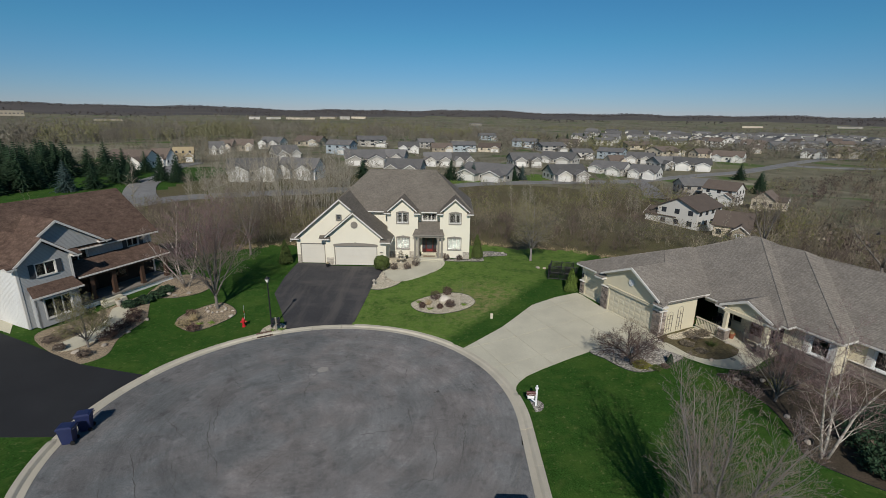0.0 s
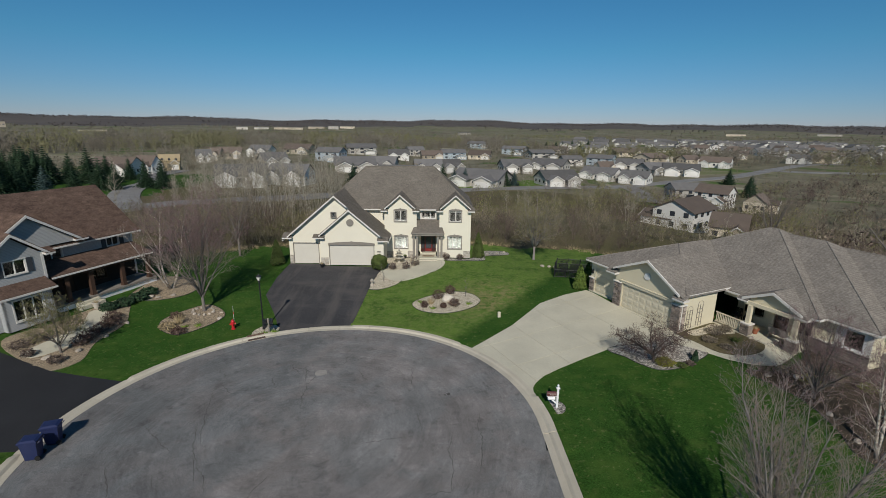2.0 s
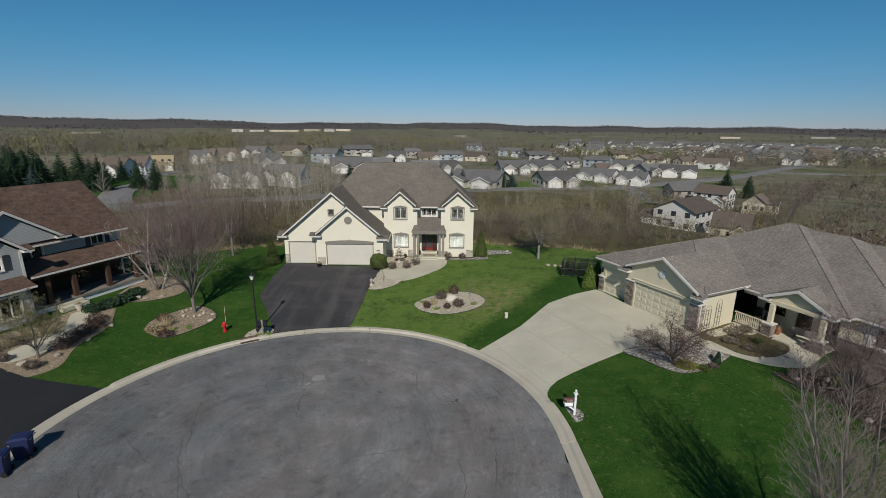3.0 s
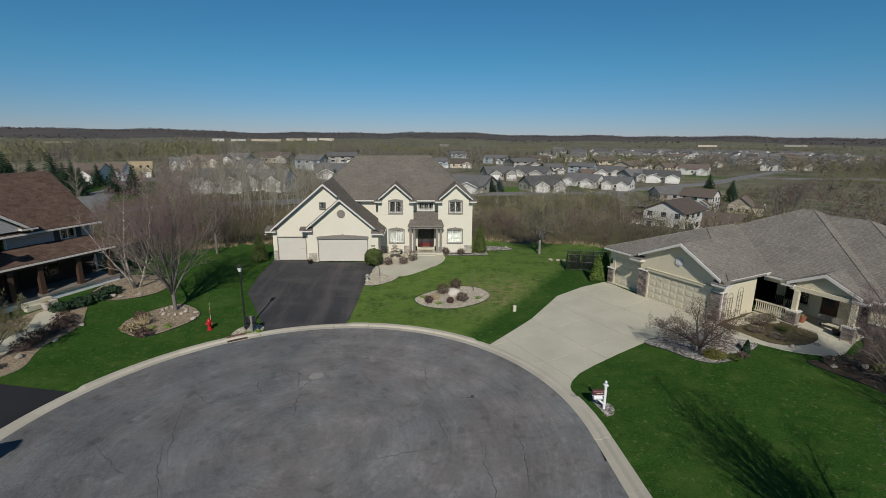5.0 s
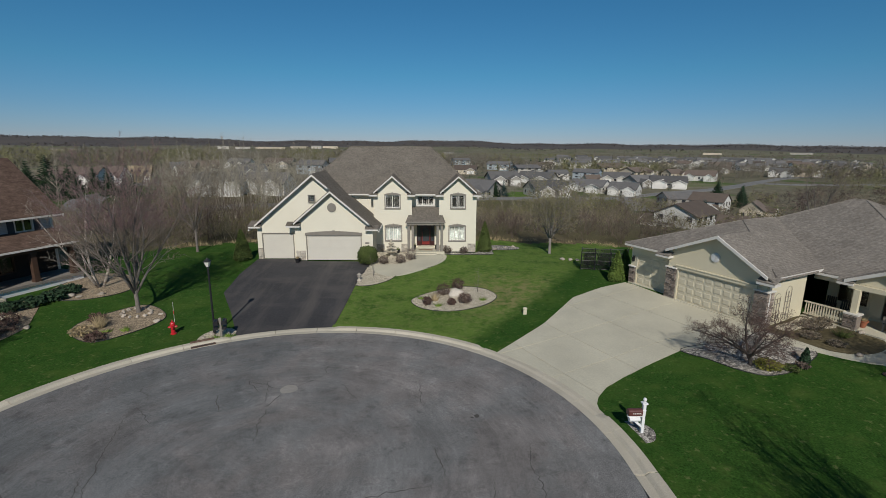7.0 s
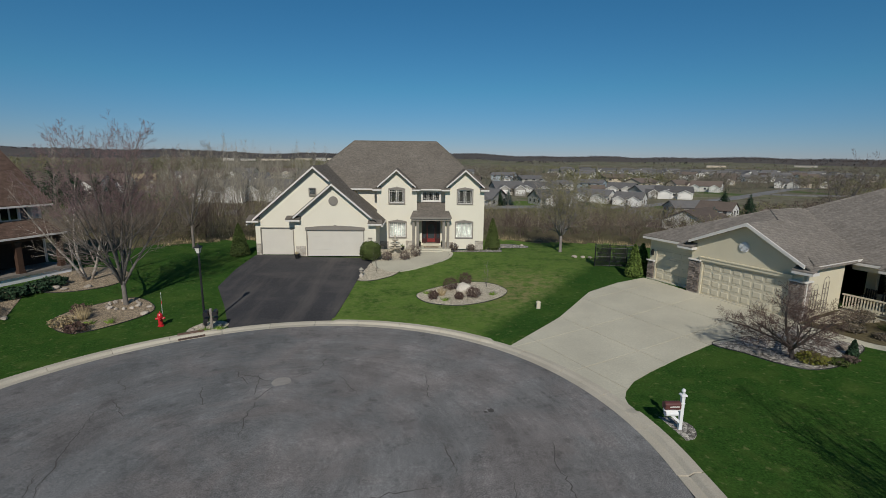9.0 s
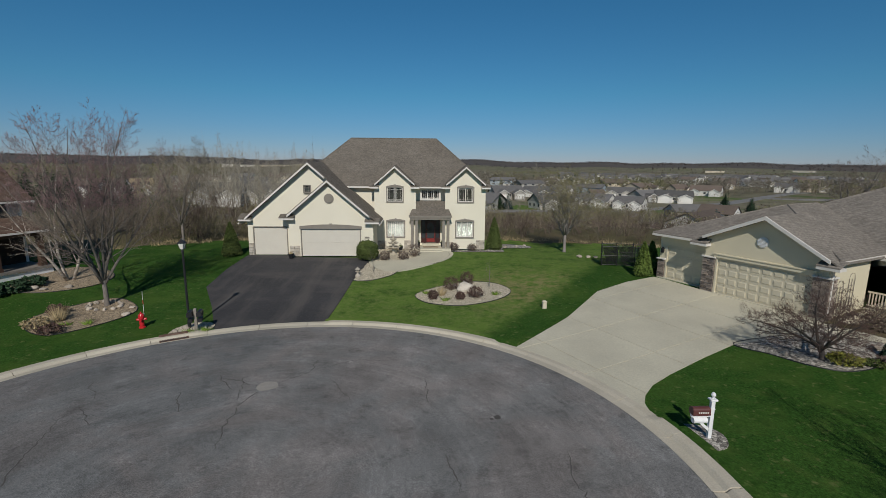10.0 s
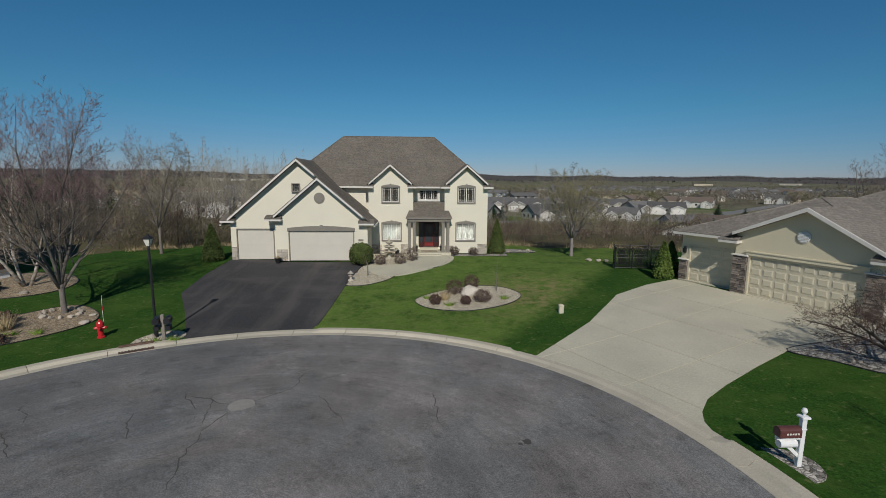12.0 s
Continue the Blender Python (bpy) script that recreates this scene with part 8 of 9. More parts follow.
shrub("arborvitae", -18.2, 51.6, 1.75, 2.8, "arbor", "clipped conical arborvitae beside the garage", 51, "cone", 0.07, 3400)
shrub("arborvitae", 4.3, 55.6, 1.65, 3.0, "arbor", "clipped conical arborvitae at the house corner", 52, "cone", 0.07, 3200)
shrub("arborvitae", 13.1, 44.2, 1.35, 2.35, "limecone", "bright green upright arborvitae beside the black fence", 53, "cone", 0.09, 1900)
shrub("arborvitae", 14.2, 45.3, 1.3, 2.2, "limecone", "bright green arborvitae behind the garage corner", 531, "cone", 0.09, 1300)
shrub("ball_shrub", -6.8, 50.4, 1.85, 1.75, "arbor", "clipped green ball shrub at the driveway corner", 54, "round", 0.055, 3200)
for k, (x, y, w, h) in enumerate(((-5.4, 50.5, 0.85, 0.8), (-3.9, 50.6, 0.9, 0.85), (-3.0, 51.7, 1.05, 1.15))):
    shrub("barberry", x, y, w, h, "brush_red", "twiggy brown barberry in the gravel by the path", 60 + k, "loose", 0.03, 1300, group="barberries by the path")
for k, (x, y, w, h) in enumerate(((0.5, 54.1, 0.85, 0.75), (2.1, 54.1, 0.8, 0.72))):
    shrub("barberry", x, y, w, h, "brush_red", "twiggy brown barberry under a window", 64 + k, "loose", 0.03, 1200, group="barberries under the window")
for k, (x, y, w, h) in enumerate(((-0.4, 42.7, 1.05, 0.95), (0.75, 43.8, 0.95, 0.9), (-1.6, 40.9, 0.66, 0.6), (0.1, 40.7, 0.6, 0.5), (1.05, 41.0, 1.0, 0.72))):
    shrub("barberry", x, y, w, h, "maroonleaf", "dark red barberry in the oval gravel bed", 68 + k, "loose", 0.03, 1500, group="barberries in the oval bed")
tuft("grass_clump", -1.05, 41.6, 0.9, 0.75, "drygrass", "dry tan ornamental grass clump", 75)
for k, (x, y) in enumerate(((-2.0, 42.0), (-0.85, 40.55), (2.35, 41.3))):
    tuft("day_lily", x, y, 0.75, 0.28, "lime", "fresh green day lily clump in gravel", 76 + k, 60)
tuft("day_lily", -13.95, 35.8, 0.6, 0.28, "lime", "fresh green day lily clump by the lamp post", 80, 60)
tuft("day_lily", -13.3, 36.1, 0.7, 0.3, "lime", "fresh green day lily clump by the mailbox post", 81, 60)
tuft("day_lily", -19.6, 36.9, 0.8, 0.3, "lime", "fresh green perennial in wood chips", 82, 60)
tuft("day_lily", -20.5, 36.6, 0.7, 0.25, "lime", "low green perennial in wood chips", 83, 60)
tuft("day_lily", 21.1, 33.0, 1.1, 0.5, "arbor", "green strap-leaved perennial below the porch rail", 84, 90)
tuft("grass_clump", -21.3, 37.2, 1.1, 1.0, "drygrass", "tall dry grass clump in the maple bed", 85, 140)
for k, (x, y, w, h, mat) in enumerate(((-21.7, 36.2, 1.2, 0.55, "drygrass"), (-20.5, 35.6, 1.1, 0.45, "maroonleaf"), (-22.0, 38.0, 0.9, 0.6, "maroonleaf"))):
    shrub("low_shrub", x, y, w, h, mat, "low brown twiggy shrub in the maple bed", 90 + k, "loose", 0.06, 500)
for k, (x, y, w) in enumerate(((-28.0, 38.9, 1.3), (-27.4, 40.0, 1.5), (-26.9, 41.2, 1.5), (-26.8, 42.4, 1.4))):
    shrub("juniper", x, y, w, 0.65, "conifer", "low spreading dark green juniper before the porch", 95 + k, "loose", 0.09, 900, group="junipers before the porch")
for k, (x, y) in enumerate(((-26.1, 33.2), (-26.2, 34.2), (-26.1, 35.2), (-26.0, 36.2), (-26.6, 37.2))):
    shrub("bare_hedge_shrub", x, y, 1.35, 0.75, "maroonleaf", "leafless dark hedge shrub along the path", 101 + k, "loose", 0.045, 800, group="dark hedge")
for k, (x, y, w) in enumerate(((-29.7, 32.3, 1.3), (-29.2, 33.4, 1.1), (-28.2, 31.2, 0.8), (-25.9, 30.6, 0.9))):
    shrub("low_shrub", x, y, w, 0.55, "brush_red", "brown dormant shrub in wood chips", 110 + k, "loose", 0.05, 500)
shrub("dwarf_conifer", 16.85, 30.4, 0.5, 0.75, "conifer", "small dark conical evergreen at the gravel bed's corner", 120, "cone", 0.06, 600)
shrub("yellow_juniper", 14.7, 30.0, 1.15, 0.4, "golden", "low yellow-green juniper under the crab apple", 121, "loose", 0.06, 800)
shrub("low_shrub", 15.6, 29.7, 0.7, 0.25, "arbor", "low green ground cover in river gravel", 122, "loose", 0.05, 400)
shrub("low_shrub", 16.3, 29.9, 0.6, 0.25, "brush_red", "low brown ground cover in river gravel", 123, "loose", 0.05, 400)
for k, (x, y, w, h) in enumerate(((20.4, 34.1, 1.3, 0.7), (19.3, 33.0, 1.0, 0.4), (21.4, 34.6, 0.9, 0.5), (19.9, 32.0, 0.8, 0.3))):
    shrub("low_shrub", x, y, w, h, "brush", "dormant brown shrub in dark soil", 125 + k, "loose", 0.05, 600)
for k, (x, y, w, h) in enumerate(((23.6, 21.8, 2.6, 1.4), (22.8, 20.0, 2.2, 1.2), (25.4, 20.9, 2.4, 1.5), (25.6, 23.0, 2.6, 1.5), (24.0, 18.6, 2.4, 1.4), (27.2, 21.8, 2.6, 1.7))):
    shrub("juniper", x, y, w, h, "conifer", "spreading dark green juniper below the white birch", 130 + k, "loose", 0.1, 1500, group="junipers below the birch")
for k in range(7):
    x, y = 20.6 + 0.9 * k, 28.6 - 0.35 * k + 0.5 * math.sin(k * 2)
    shrub("low_shrub", x, y, 1.1, 0.5, ("brush_red", "brush", "brush_green")[k % 3], "dormant perennial in the mulched bed", 140 + k, "loose", 0.05, 450)


# ---- stones ----
def boulder(name, x, y, w, h, seed, label, mat="rock", d=None):
    bm = bmesh.new()
    bmesh.ops.create_icosphere(bm, subdivisions=2, radius=0.5)
    off = Vector((seed * 1.7, seed * 0.9, 0))
    for v in bm.verts:
        v.co *= 1 + 0.45 * noise.noise(v.co * 2.2 + off)
        v.co = Vector((v.co.x * w, v.co.y * (d or w * 0.8), v.co.z * h + h * 0.3))
    me = bpy.data.meshes.new(name)
    bm.to_mesh(me)
    bm.free()
    me.materials.append(M[mat])
    ob = new(name, me)
    ob.matrix_basis = pose(x, y, height(x, y) + 0.02, 0, 0, seed * 40)
    return tagged(ob, label, "rock", "garden stones")


boulder("boulder", 0.55, 42.2, 1.15, 0.75, 1, "large pale boulder in the oval gravel bed", "palestone")
rs = random.Random(77)
for k in range(12):
    a = k * 0.52
    boulder("garden_stone", -20.5 + 0.85 * math.cos(a), 39.5 + 0.7 * math.sin(a), rs.uniform(0.22, 0.42), rs.uniform(0.16, 0.26), k + 2, "weathered stone in the ring round the maple")
for x, y, w in ((-18.6, 38.3, 0.4), (-18.9, 39.4, 0.3), (-26.3, 41.8, 0.55), (-25.6, 41.7, 0.4), (-24.6, 42.4, 0.45), (-26.9, 31.0, 0.5), (-25.6, 32.2, 0.5), (-25.3, 34.5, 0.35), (-25.2, 36.8, 0.4), (17.2, 31.2, 0.5), (13.0, 31.0, 0.35),
                (20.0, 30.8, 0.4), (21.6, 30.9, 0.35), (22.6, 33.4, 0.4), (20.4, 28.4, 0.45), (22.0, 28.2, 0.4), (23.6, 28.0, 0.45), (21.0, 24.4, 0.4), (20.6, 22.2, 0.4), (22.4, 19.0, 0.45), (11.3, 52.1, 0.5), (12.0, 51.9, 0.45), (12.6, 51.8, 0.4),
                (-14.4, 36.4, 0.4), (-14.7, 35.9, 0.35), (5.6, 56.6, 0.4), (6.8, 57.6, 0.4), (7.8, 58.4, 0.4), (20.1, 36.0, 0.4), (20.9, 36.3, 0.35)):
    boulder("garden_stone", x, y, w, w * 0.55, int(abs(x * 7 + y * 3)) % 40, "weathered stone along a planting bed")


# ---- street furniture ----
def street_lamp(x, y):
    t = thing("lamp_post", Matrix.Translation((x, y, height(x, y))), "black post lamp with a frosted lantern at the driveway", "lamp")
    part("post", Shape().lathe([(0.09, -0.1), (0.09, 0.35), (0.06, 0.42), (0.05, 4.0), (0.075, 4.06), (0.05, 4.12), (0.05, 4.18)], 10), "black", t)
    lan = part("lantern", Shape().rings([[(s * r, q * r, z) for s, q in ((-1, -1), (1, -1), (1, 1), (-1, 1))] for r, z in ((0.065, 4.18), (0.14, 4.48))]), "lampglass", t, "frosted tapered lantern glass")
    for sx, sy in ((-1, -1), (1, -1), (1, 1), (-1, 1)):
        part("lantern_bar", Shape().tube([(sx * 0.07, sy * 0.07, 4.17), (sx * 0.146, sy * 0.146, 4.49)], [0.012, 0.012], 4), "black", lan)
    part("cap", Shape().rings([[(s * r, q * r, z) for s, q in ((-1, -1), (1, -1), (1, 1), (-1, 1))] for r, z in ((0.17, 4.48), (0.17, 4.51), (0.04, 4.64), (0.015, 4.72))]), "black", t)
    return t


street_lamp(-14.25, 36.5)


def paired_mailboxes(x, y):
    t = thing("mailbox_pair", pose(x, y, height(x, y), 0, 0, 15), "two black mailboxes on one weathered timber post", "mailbox")
    part("post", Shape().bevel_box(-0.07, 0.07, -0.07, 0.07, -0.1, 1.25, 0.02), "greywood", t)
    part("crossbar", Shape().box(-0.34, 0.34, -0.05, 0.05, 0.82, 0.9), "greywood", t)
    for sx in (-0.22, 0.22):
        n = 8
        prof = [(sx - 0.12, 0.9), (sx + 0.12, 0.9), (sx + 0.12, 1.06)] + [(sx + 0.12 * math.cos(math.pi * i / n), 1.06 + 0.1 * math.sin(math.pi * i / n)) for i in range(1, n)] + [(sx - 0.12, 1.06)]
        box = part("mailbox", Shape().prism(prof, -0.32, 0.2), "black", t)
        part("door", Shape().prism([(px, pz) for px, pz in prof], -0.335, -0.322), "black", box)
        tube = part("paper_tube", Shape().prism([(sx - 0.1, 0.6), (sx + 0.1, 0.6), (sx + 0.1, 0.76), (sx - 0.1, 0.76)], -0.25, 0.15), "black", t)
    return t


paired_mailboxes(-13.65, 36.0)


def hydrant(x, y):
    t = thing("fire_hydrant", pose(x, y, height(x, y), 0, 0, 20), "red fire hydrant with a marker rod on the lawn", "hydrant")
    part("barrel", Shape().lathe([(0.16, -0.05), (0.16, 0.05), (0.115, 0.07), (0.115, 0.5), (0.15, 0.52), (0.15, 0.57), (0.13, 0.58)], 14), "hydrant", t)
    part("bonnet", Shape().lathe([(0.145, 0.58), (0.14, 0.66), (0.1, 0.74), (0.04, 0.78), (0.035, 0.85), (0.01, 0.86)], 14), "hydrant", t)
    for d in ((1, 0), (-1, 0), (0, -1)):
        part("outlet", Shape().tube([(d[0] * 0.09, d[1] * 0.09, 0.45), (d[0] * 0.2, d[1] * 0.2, 0.45), (d[0] * 0.24, d[1] * 0.24, 0.45)], [0.06, 0.065, 0.05], 8), "hydrant", t)
    rod = part("marker_rod", Shape().tube([(0.1, 0.14, 0.4), (0.12, 0.16, 1.9)], [0.012, 0.008], 5), "white", t)
    part("marker_band", Shape().tube([(0.112, 0.152, 1.2), (0.116, 0.156, 1.4)], [0.018, 0.018], 5), "hydrant", rod)
    return t


hydrant(-16.7, 36.6)


def white_mailbox(x, y):
    t = thing("mailbox", pose(x, y, height(x, y), 0, 0, -90) @ Matrix.Scale(0.88, 4), "maroon mailbox on a white turned post", "mailbox")
    part("post", Shape().bevel_box(-0.065, 0.065, -0.065, 0.065, -0.1, 1.42, 0.01), "white", t)
    part("collar", Shape().bevel_box(-0.12, 0.12, -0.12, 0.12, 1.42, 1.48, 0.02).bevel_box(-0.08, 0.08, -0.08, 0.08, 1.1, 1.14, 0.01), "white", t)
    part("finial", Shape().lathe([(0.03, 1.48), (0.03, 1.53), (0.07, 1.58), (0.075, 1.62), (0.05, 1.68), (0.01, 1.7)], 12), "white", t)
    part("bracket", Shape().box(-0.04, 0.04, -0.7, -0.06, 0.82, 0.92), "white", t)
    part("brace", Shape().add([(q, y_, z) for q in (-0.035, 0.035) for y_, z in ((-0.65, 0.82), (-0.5, 0.82), (-0.065, 0.42), (-0.065, 0.3))], [(0, 1, 2, 3), (7, 6, 5, 4), (0, 4, 5, 1), (1, 5, 6, 2), (2, 6, 7, 3), (3, 7, 4, 0)]), "white", t)
    n = 9
    prof = [(-0.13, 0.92), (0.13, 0.92), (0.13, 1.08)] + [(0.13 * math.cos(math.pi * i / n), 1.08 + 0.11 * math.sin(math.pi * i / n)) for i in range(1, n)] + [(-0.13, 1.08)]
    box = part("box", Shape().prism(prof, -0.68, -0.1), "maroon", t)
    part("door", Shape().prism(prof, -0.7, -0.685), "maroon", box)
    for k in range(5):
        part("number_bar", Shape().box(-0.133, -0.1305, -0.52 + k * 0.075, -0.47 + k * 0.075, 1.0, 1.05), "whitetrim", box)
    for k in range(5):
        part("number_bar", Shape().box(0.1305, 0.133, -0.52 + k * 0.075, -0.47 + k * 0.075, 1.0, 1.05), "whitetrim", box)
    tube = Shape().rings([[(0.11 * math.cos(a * 0.45 - 0.2), y_, 0.80 + 0.11 * math.sin(a * 0.45 - 0.2) - 0.1) for a in range(14)] for y_ in (-0.62, -0.15)])
    part("paper_tube", tube, "white", t)
    return t


white_mailbox(6.43, 25.6)


def wheeled_bin(x, y, turn):
    t = thing("wheeled_bin", pose(x, y, tilt(x, y) + 0.02, 0, 0, turn), "navy blue wheeled bin standing in the gutter", "bin", "bins at the kerb")
    ring = lambda w, d, z: [(-w, -d, z), (w, -d, z), (w, d, z), (-w, d, z)]
    part("body", Shape().rings([ring(0.24, 0.26, 0.05), ring(0.31, 0.35, 0.95), ring(0.34, 0.38, 0.97), ring(0.34, 0.38, 1.02)]), "bin", t)
    part("lid", Shape().rings([ring(0.35, 0.40, 1.02), ring(0.35, 0.40, 1.06), ring(0.26, 0.28, 1.12)]), "bin", t)
    part("handle", Shape().tube([(-0.26, 0.4, 0.95), (-0.24, 0.47, 1.0), (0.24, 0.47, 1.0), (0.26, 0.4, 0.95)], [0.018] * 4, 6), "bin", t)
    for sx in (-0.27, 0.27):
        w = Shape().lathe([(0.05, -0.03), (0.12, -0.03), (0.12, 0.03), (0.05, 0.03)], 14)
        part("wheel", w, "tyre", t, at=pose(sx, 0.27, 0.12, 0, 90, 0))
    part("emblem", Shape().box(-0.1, 0.1, -0.335, -0.325, 0.62, 0.8), "white", t)
    return t


wheeled_bin(-19.75, 21.6, -75)
wheeled_bin(-19.7, 22.75, -70)


def car(x, y, turn):
    """A parked saloon, mostly below the picture's lower edge."""
    t = thing("parked_car", pose(x, y, tilt(x, y) + 0.02, 0, 0, turn), "dark blue saloon car parked at the kerb", "car")
    def ring(z, l0, l1, w):
        return [(-w, l0 + 0.25, z), (-w * 0.85, l0, z), (w * 0.85, l0, z), (w, l0 + 0.25, z), (w, l1 - 0.3, z), (w * 0.8, l1, z), (-w * 0.8, l1, z), (-w, l1 - 0.3, z)]
    body = part("body", Shape().rings([ring(0.2, -2.25, 2.2, 0.84), ring(0.45, -2.35, 2.35, 0.9), ring(0.72, -2.35, 2.38, 0.9), ring(0.9, -2.28, 2.25, 0.86), ring(0.97, -2.1, 1.9, 0.78)]), "carpaint", t)
    part("cabin", Shape().rings([ring(0.95, -1.75, 1.0, 0.76), ring(1.38, -1.05, 0.25, 0.6)]), "far_window", t, "dark tinted windows")
    part("roof", Shape().rings([ring(1.38, -1.1, 0.3, 0.62), ring(1.44, -0.95, 0.15, 0.55)]), "carpaint", t)
    for sx in (-0.82, 0.82):
        for sy in (-1.4, 1.45):
            w = part("wheel", Shape().lathe([(0.2, -0.1), (0.31, -0.1), (0.32, -0.06), (0.32, 0.06), (0.31, 0.1), (0.2, 0.1)], 18), "tyre", t, at=pose(sx, sy, 0.32, 0, 90, 0))
            part("rim", Shape().lathe([(0.04, -0.09), (0.19, -0.08), (0.2, 0.08), (0.04, 0.09)], 14), "chrome", w)
    for sx in (-0.6, 0.6):
        part("headlight", Shape().bevel_box(sx - 0.2, sx + 0.2, 2.2, 2.33, 0.6, 0.75, 0.03), "lampglass", t)
        part("tail_light", Shape().bevel_box(sx - 0.18, sx + 0.18, -2.36, -2.25, 0.7, 0.85, 0.03), "hydrant", t)
    for sx in (-0.95, 0.95):
        part("door_mirror", Shape().bevel_box(sx - 0.1, sx + 0.1, 0.75, 0.87, 0.95, 1.1, 0.03), "carpaint", t)
    part("number_plate", Shape().box(-0.2, 0.2, 2.36, 2.385, 0.42, 0.54), "white", t)
    part("plate_bar", Shape().box(-0.14, 0.14, 2.386, 2.39, 0.45, 0.51), "black", t)
    return t


car(4.0, 14.9, 0)

# manhole, storm drain, utility pedestal
mh = thing("manhole", Matrix.Translation((-7.98, 29.62, road_height(-7.98, 29.62) - 0.008)), "pale worn manhole cover in the asphalt", "manhole")
part("ring", Shape().lathe([(0.39, 0.0), (0.39, 0.014), (0.33, 0.016)], 28), "manhole", mh)
part("cover", Shape().lathe([(0.325, 0.0), (0.325, 0.018), (0.28, 0.02)], 28), "manhole", mh)


def storm_drain(deg):
    x, y = on_circle(13.12, deg)
    t = thing("storm_drain", pose(x, y, tilt(x, y), 0, 0, -deg), "rusty iron storm drain set in the gutter", "drain")
    part("frame", Shape().box(-0.62, 0.62, -0.32, -0.26, -0.05, 0.03).box(-0.62, 0.62, 0.16, 0.22, -0.05, 0.03).box(-0.62, -0.56, -0.26, 0.16, -0.05, 0.03).box(0.56, 0.62, -0.26, 0.16, -0.05, 0.03), "iron", t)
    # solid black plate under the bars, painted in place of the pit's shade
    part("pit", Shape().box(-0.56, 0.56, -0.26, 0.16, -0.04, 0.013), "black", t)
    for k in range(10):
        part("grate_bar", Shape().box(-0.52 + k * 0.115, -0.47 + k * 0.115, -0.26, 0.16, 0.013, 0.03), "iron", t)
    part("hood", Shape().bevel_box(-0.62, 0.62, 0.22, 0.42, -0.05, 0.17, 0.02), "iron", t)
    return t


storm_drain(-30.7)
ped = thing("utility_pedestal", Matrix.Translation((4.75, 38.5, height(4.75, 38.5))), "pale beige utility pedestal on the lawn", "utility box")
part("housing", Shape().bevel_box(-0.12, 0.12, -0.12, 0.12, -0.05, 0.36, 0.03), "tandoor", ped)
part("cap", Shape().bevel_box(-0.135, 0.135, -0.135, 0.135, 0.36, 0.45, 0.05), "tandoor", ped)


# black chain-link run beside the tan house
def fence():
    front = [(11.6, 47.9), (12.7, 47.6), (13.9, 47.25), (15.0, 46.9)]
    side = [(11.6, 47.9), (12.3, 49.8)]
    rear = [(12.3, 49.8), (13.4, 49.5), (14.6, 49.15), (16.0, 48.75)]
    t = thing("wire_fence", Matrix(), "small black chain-link enclosure beside the garage", "fence")
    for line in (front, side, rear):
        for x, y in line if line is not side else ():
            z = height(x, y)
            part("post", Shape().lathe([(0.04, z - 0.1), (0.04, z + 1.55), (0.05, z + 1.57), (0.01, z + 1.62)], 8, x, y), "black", t)
        for (x0, y0), (x1, y1) in zip(line, line[1:]):
            z0, z1 = height(x0, y0), height(x1, y1)
            part("rail", Shape().tube([(x0, y0, z0 + 1.5), (x1, y1, z1 + 1.5)], [0.02, 0.02], 6), "black", t)
            part("middle_rail", Shape().tube([(x0, y0, z0 + 0.8), (x1, y1, z1 + 0.8)], [0.02, 0.02], 6), "black", t)
            part("bottom_rail", Shape().tube([(x0, y0, z0 + 0.08), (x1, y1, z1 + 0.08)], [0.015, 0.015], 6), "black", t)
            net = Shape()
            n = 22
            for k in range(n):
                f, g = k / n, min(1, (k + 9) / n)
                a = (x0 + (x1 - x0) * f, y0 + (y1 - y0) * f, z0 + (z1 - z0) * f)
                b = (x0 + (x1 - x0) * g, y0 + (y1 - y0) * g, z0 + (z1 - z0) * g)
                net.tube([(a[0], a[1], a[2] + 0.08), (b[0], b[1], b[2] + 0.08 + 1.42 * (g - f) * n / 9)], [0.012, 0.012], 3)
                net.tube([(a[0], a[1], a[2] + 1.5), (b[0], b[1], b[2] + 1.5 - 1.42 * (g - f) * n / 9)], [0.012, 0.012], 3)
            part("wire_mesh", net, "black", t)
    return t


fence()


# ---- things at the doors ----
def fountain(x, y):
    t = thing("garden_fountain", Matrix.Translation((x, y, height(x, y))), "three-tier pale stone garden fountain in gravel", "fountain")
    part("base", Shape().lathe([(0.3, -0.02), (0.3, 0.08), (0.14, 0.14), (0.12, 0.45), (0.18, 0.5)], 16), "kerb", t)
    for r, z in ((0.62, 0.5), (0.45, 0.88), (0.3, 1.2)):
        part("bowl", Shape().lathe([(0.12, z - 0.02), (r * 0.7, z + 0.02), (r, z + 0.13), (r, z + 0.16), (r - 0.05, z + 0.14), (r * 0.5, z + 0.08)], 20), "kerb", t)
        part("stem", Shape().lathe([(0.1, z + 0.05), (0.07, z + 0.2), (0.1, z + 0.38)], 12), "kerb", t)
    part("finial", Shape().lathe([(0.06, 1.55), (0.1, 1.62), (0.02, 1.74)], 12), "kerb", t)
    return t


fountain(-4.85, 52.6)


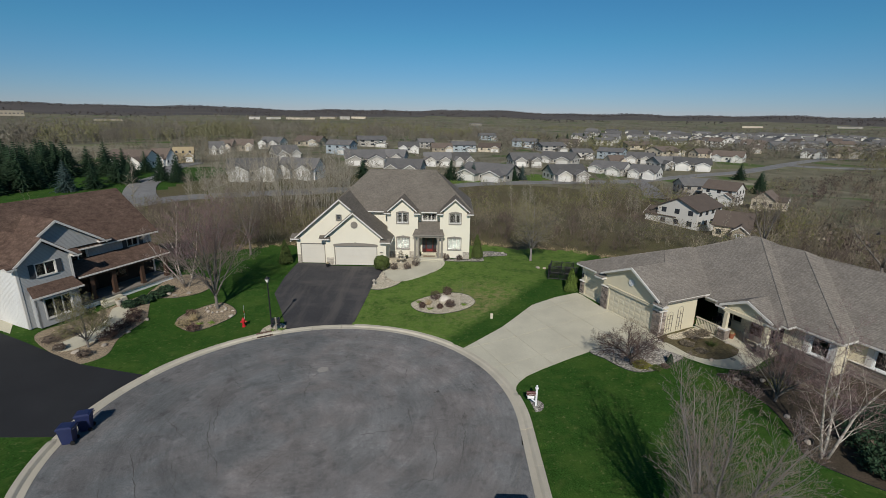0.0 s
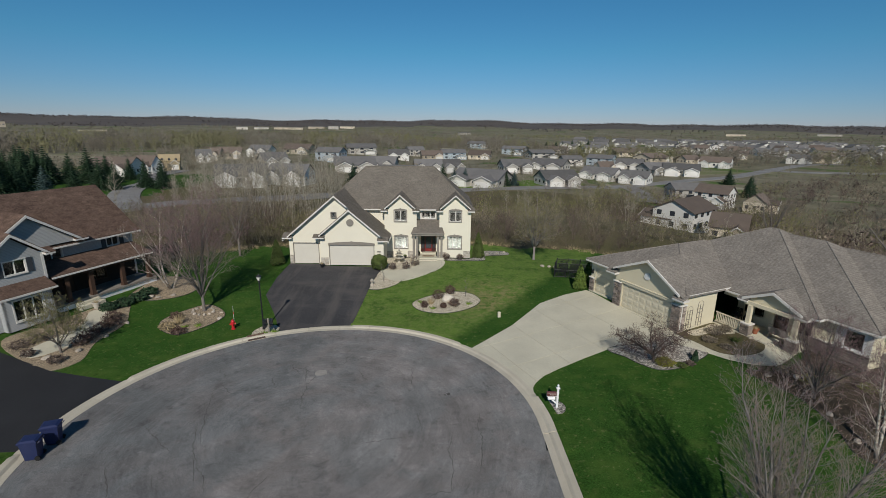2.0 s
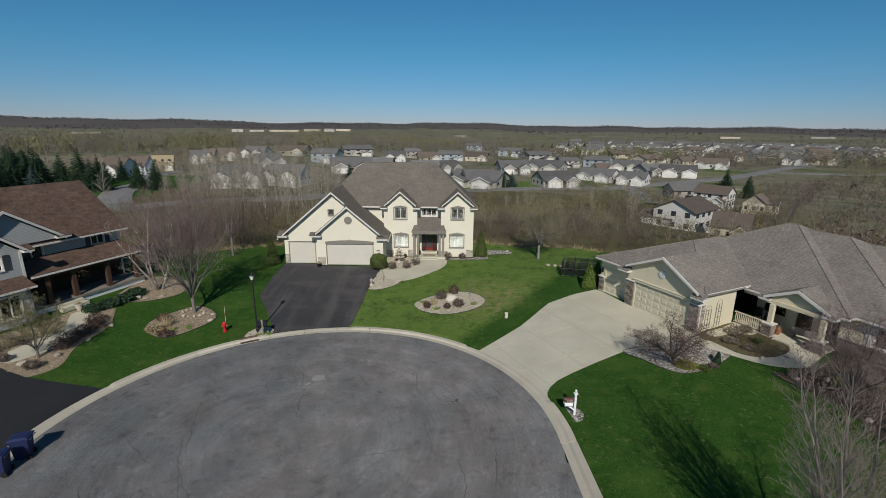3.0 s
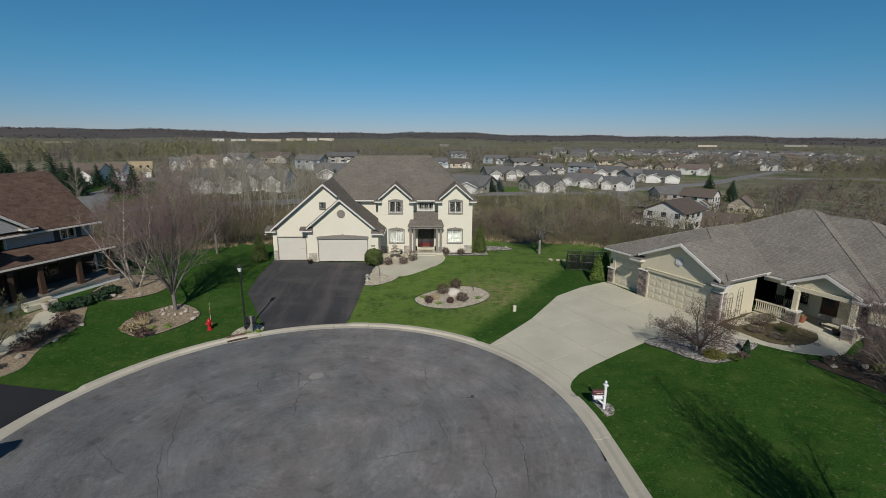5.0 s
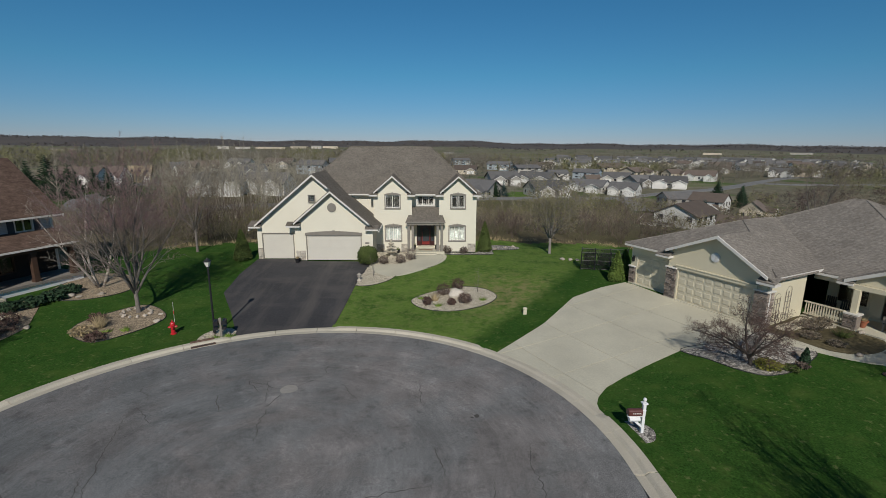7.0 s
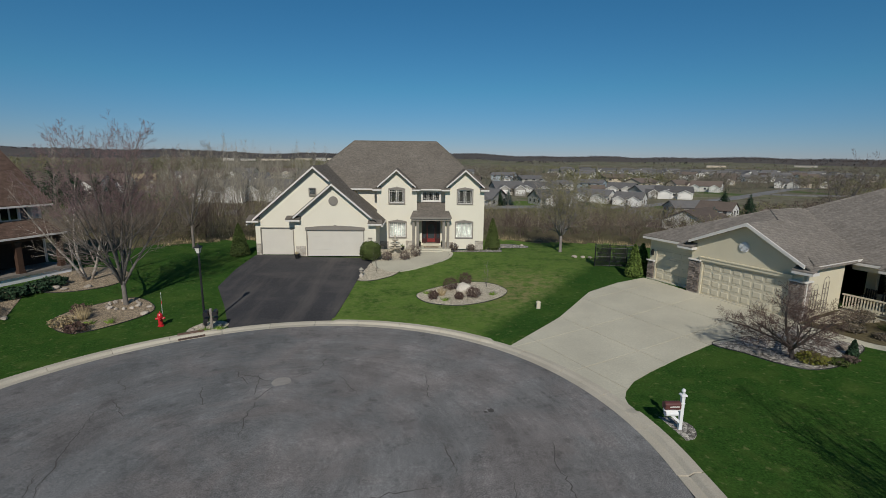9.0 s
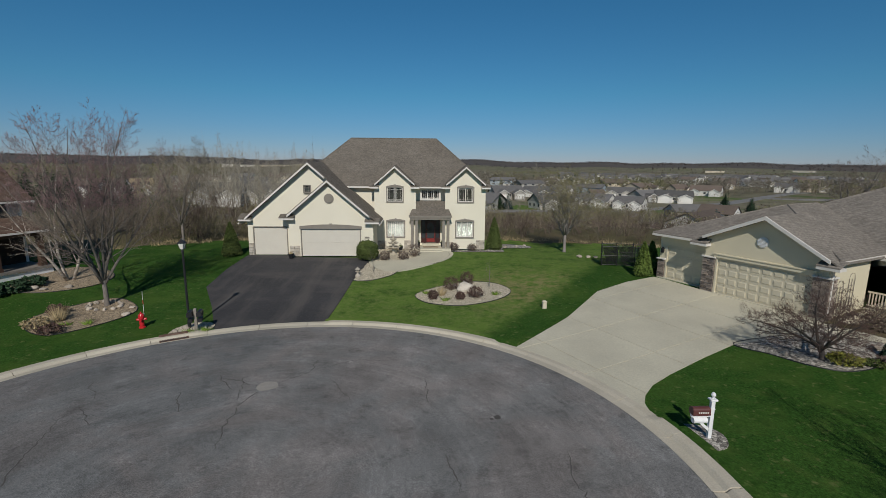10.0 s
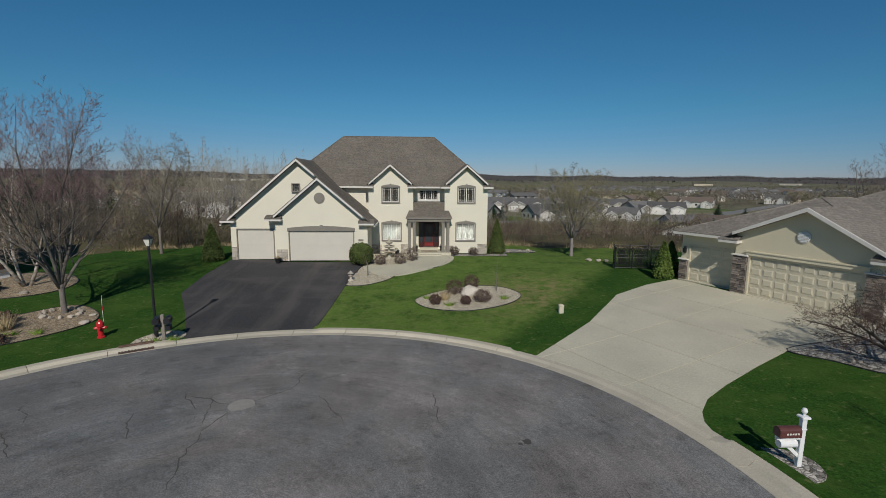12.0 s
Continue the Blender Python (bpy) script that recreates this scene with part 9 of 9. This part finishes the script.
def pot(x, y, z, r, h, mat, label, plant="drygrass"):
    t = thing("plant_pot", Matrix.Translation((x, y, z)), label, "pot")
    part("bowl", Shape().lathe([(r * 0.6, 0), (r * 0.95, h * 0.85), (r * 1.08, h * 0.87), (r * 1.08, h), (r * 0.9, h), (r * 0.85, h * 0.9)], 16), mat, t)
    w = Twigs(int(x * 10))
    for _ in range(40):
        p = Vector((w.r.gauss(0, r * 0.3), w.r.gauss(0, r * 0.3), h * 0.85))
        w.shoots.append((p, p + Vector((w.r.uniform(-0.2, 0.2), w.r.uniform(-0.2, 0.2), w.r.uniform(0.15, 0.4))), 0.012))
    part("plant", mesh_of("plant", *w.shoot_arrays()), plant, t)
    return t


pot(-13.1, 50.85, height(-13.1, 50.85) + 0.03, 0.24, 0.4, "black", "dark pot with a dormant plant between the garage doors")
pot(-4.3, 54.2, height(-4.3, 54.2), 0.2, 0.35, "black", "dark pot under the front window", "arbor")
for x in (-2.72, -0.55):
    pot(x, 54.75, 0.72, 0.17, 0.42, "black", "dark planter beside the front door", "arbor")
pot(21.4, 36.6, height(21.4, 36.6), 0.25, 0.35, "terracotta", "terracotta pot at the porch corner", "drygrass")


def tan_place(u, v):
    return 15.2 + 0.423 * u + 0.906 * v, 39.7 - 0.906 * u + 0.423 * v


for u, v, mat in ((8.5, 4.95, "terracotta"), (10.6, 4.6, "black")):
    x, y = tan_place(u, v)
    pot(x, y, 0.75 if v > 4.75 else 0.58, 0.24, 0.42, mat, "plant pot on the porch steps", "drygrass")


def porch_chair(x, y, z, turn, mat):
    t = thing("porch_chair", pose(x, y, z, 0, 0, turn), "dark slatted porch chair", "chair", "porch chairs")
    part("seat", Shape().box(-0.27, 0.27, -0.26, 0.26, 0.38, 0.42), mat, t)
    for k in range(5):
        part("slat", Shape().box(-0.25 + k * 0.105, -0.17 + k * 0.105, 0.22, 0.25, 0.42, 1.0), mat, t)
    for sx in (-0.25, 0.25):
        part("arm", Shape().box(sx - 0.03, sx + 0.03, -0.25, 0.25, 0.6, 0.63), mat, t)
        for sy in (-0.23, 0.23):
            part("leg", Shape().box(sx - 0.025, sx + 0.025, sy - 0.025, sy + 0.025, 0, 0.6), mat, t)
    return t


for u, v, a in ((6.3, 6.2, 0), (7.2, 6.1, 20)):
    x, y = tan_place(u, v)
    porch_chair(x, y, 0.75, -65 + a, "black")
x, y = tan_place(9.9, 5.4)
bench = thing("porch_bench", pose(x, y, 0.75, 0, 0, 115), "pale grey wooden porch bench", "bench")
part("seat", Shape().box(-0.65, 0.65, -0.22, 0.22, 0.4, 0.45), "greywood", bench)
part("back", Shape().box(-0.65, 0.65, 0.2, 0.25, 0.5, 0.9), "greywood", bench)
for sx in (-0.58, 0.58):
    part("leg", Shape().box(sx - 0.04, sx + 0.04, -0.2, 0.22, 0, 0.4), "greywood", bench)
pot(-29.1, 39.0, height(-29.1, 39.0), 0.3, 0.6, "palestone", "stone urn beside the porch steps", "drygrass")
# small garden lantern statue in the gravel bed
st = thing("stone_lantern", Matrix.Translation((-7.0, 46.2, height(-7.0, 46.2) + 0.03)), "small pale stone garden lantern", "ornament")
part("base", Shape().lathe([(0.2, 0), (0.16, 0.1), (0.08, 0.14), (0.08, 0.3), (0.18, 0.34)], 10), "palestone", st)
part("top", Shape().lathe([(0.12, 0.34), (0.12, 0.48), (0.22, 0.5), (0.08, 0.62), (0.02, 0.68)], 10), "palestone", st)
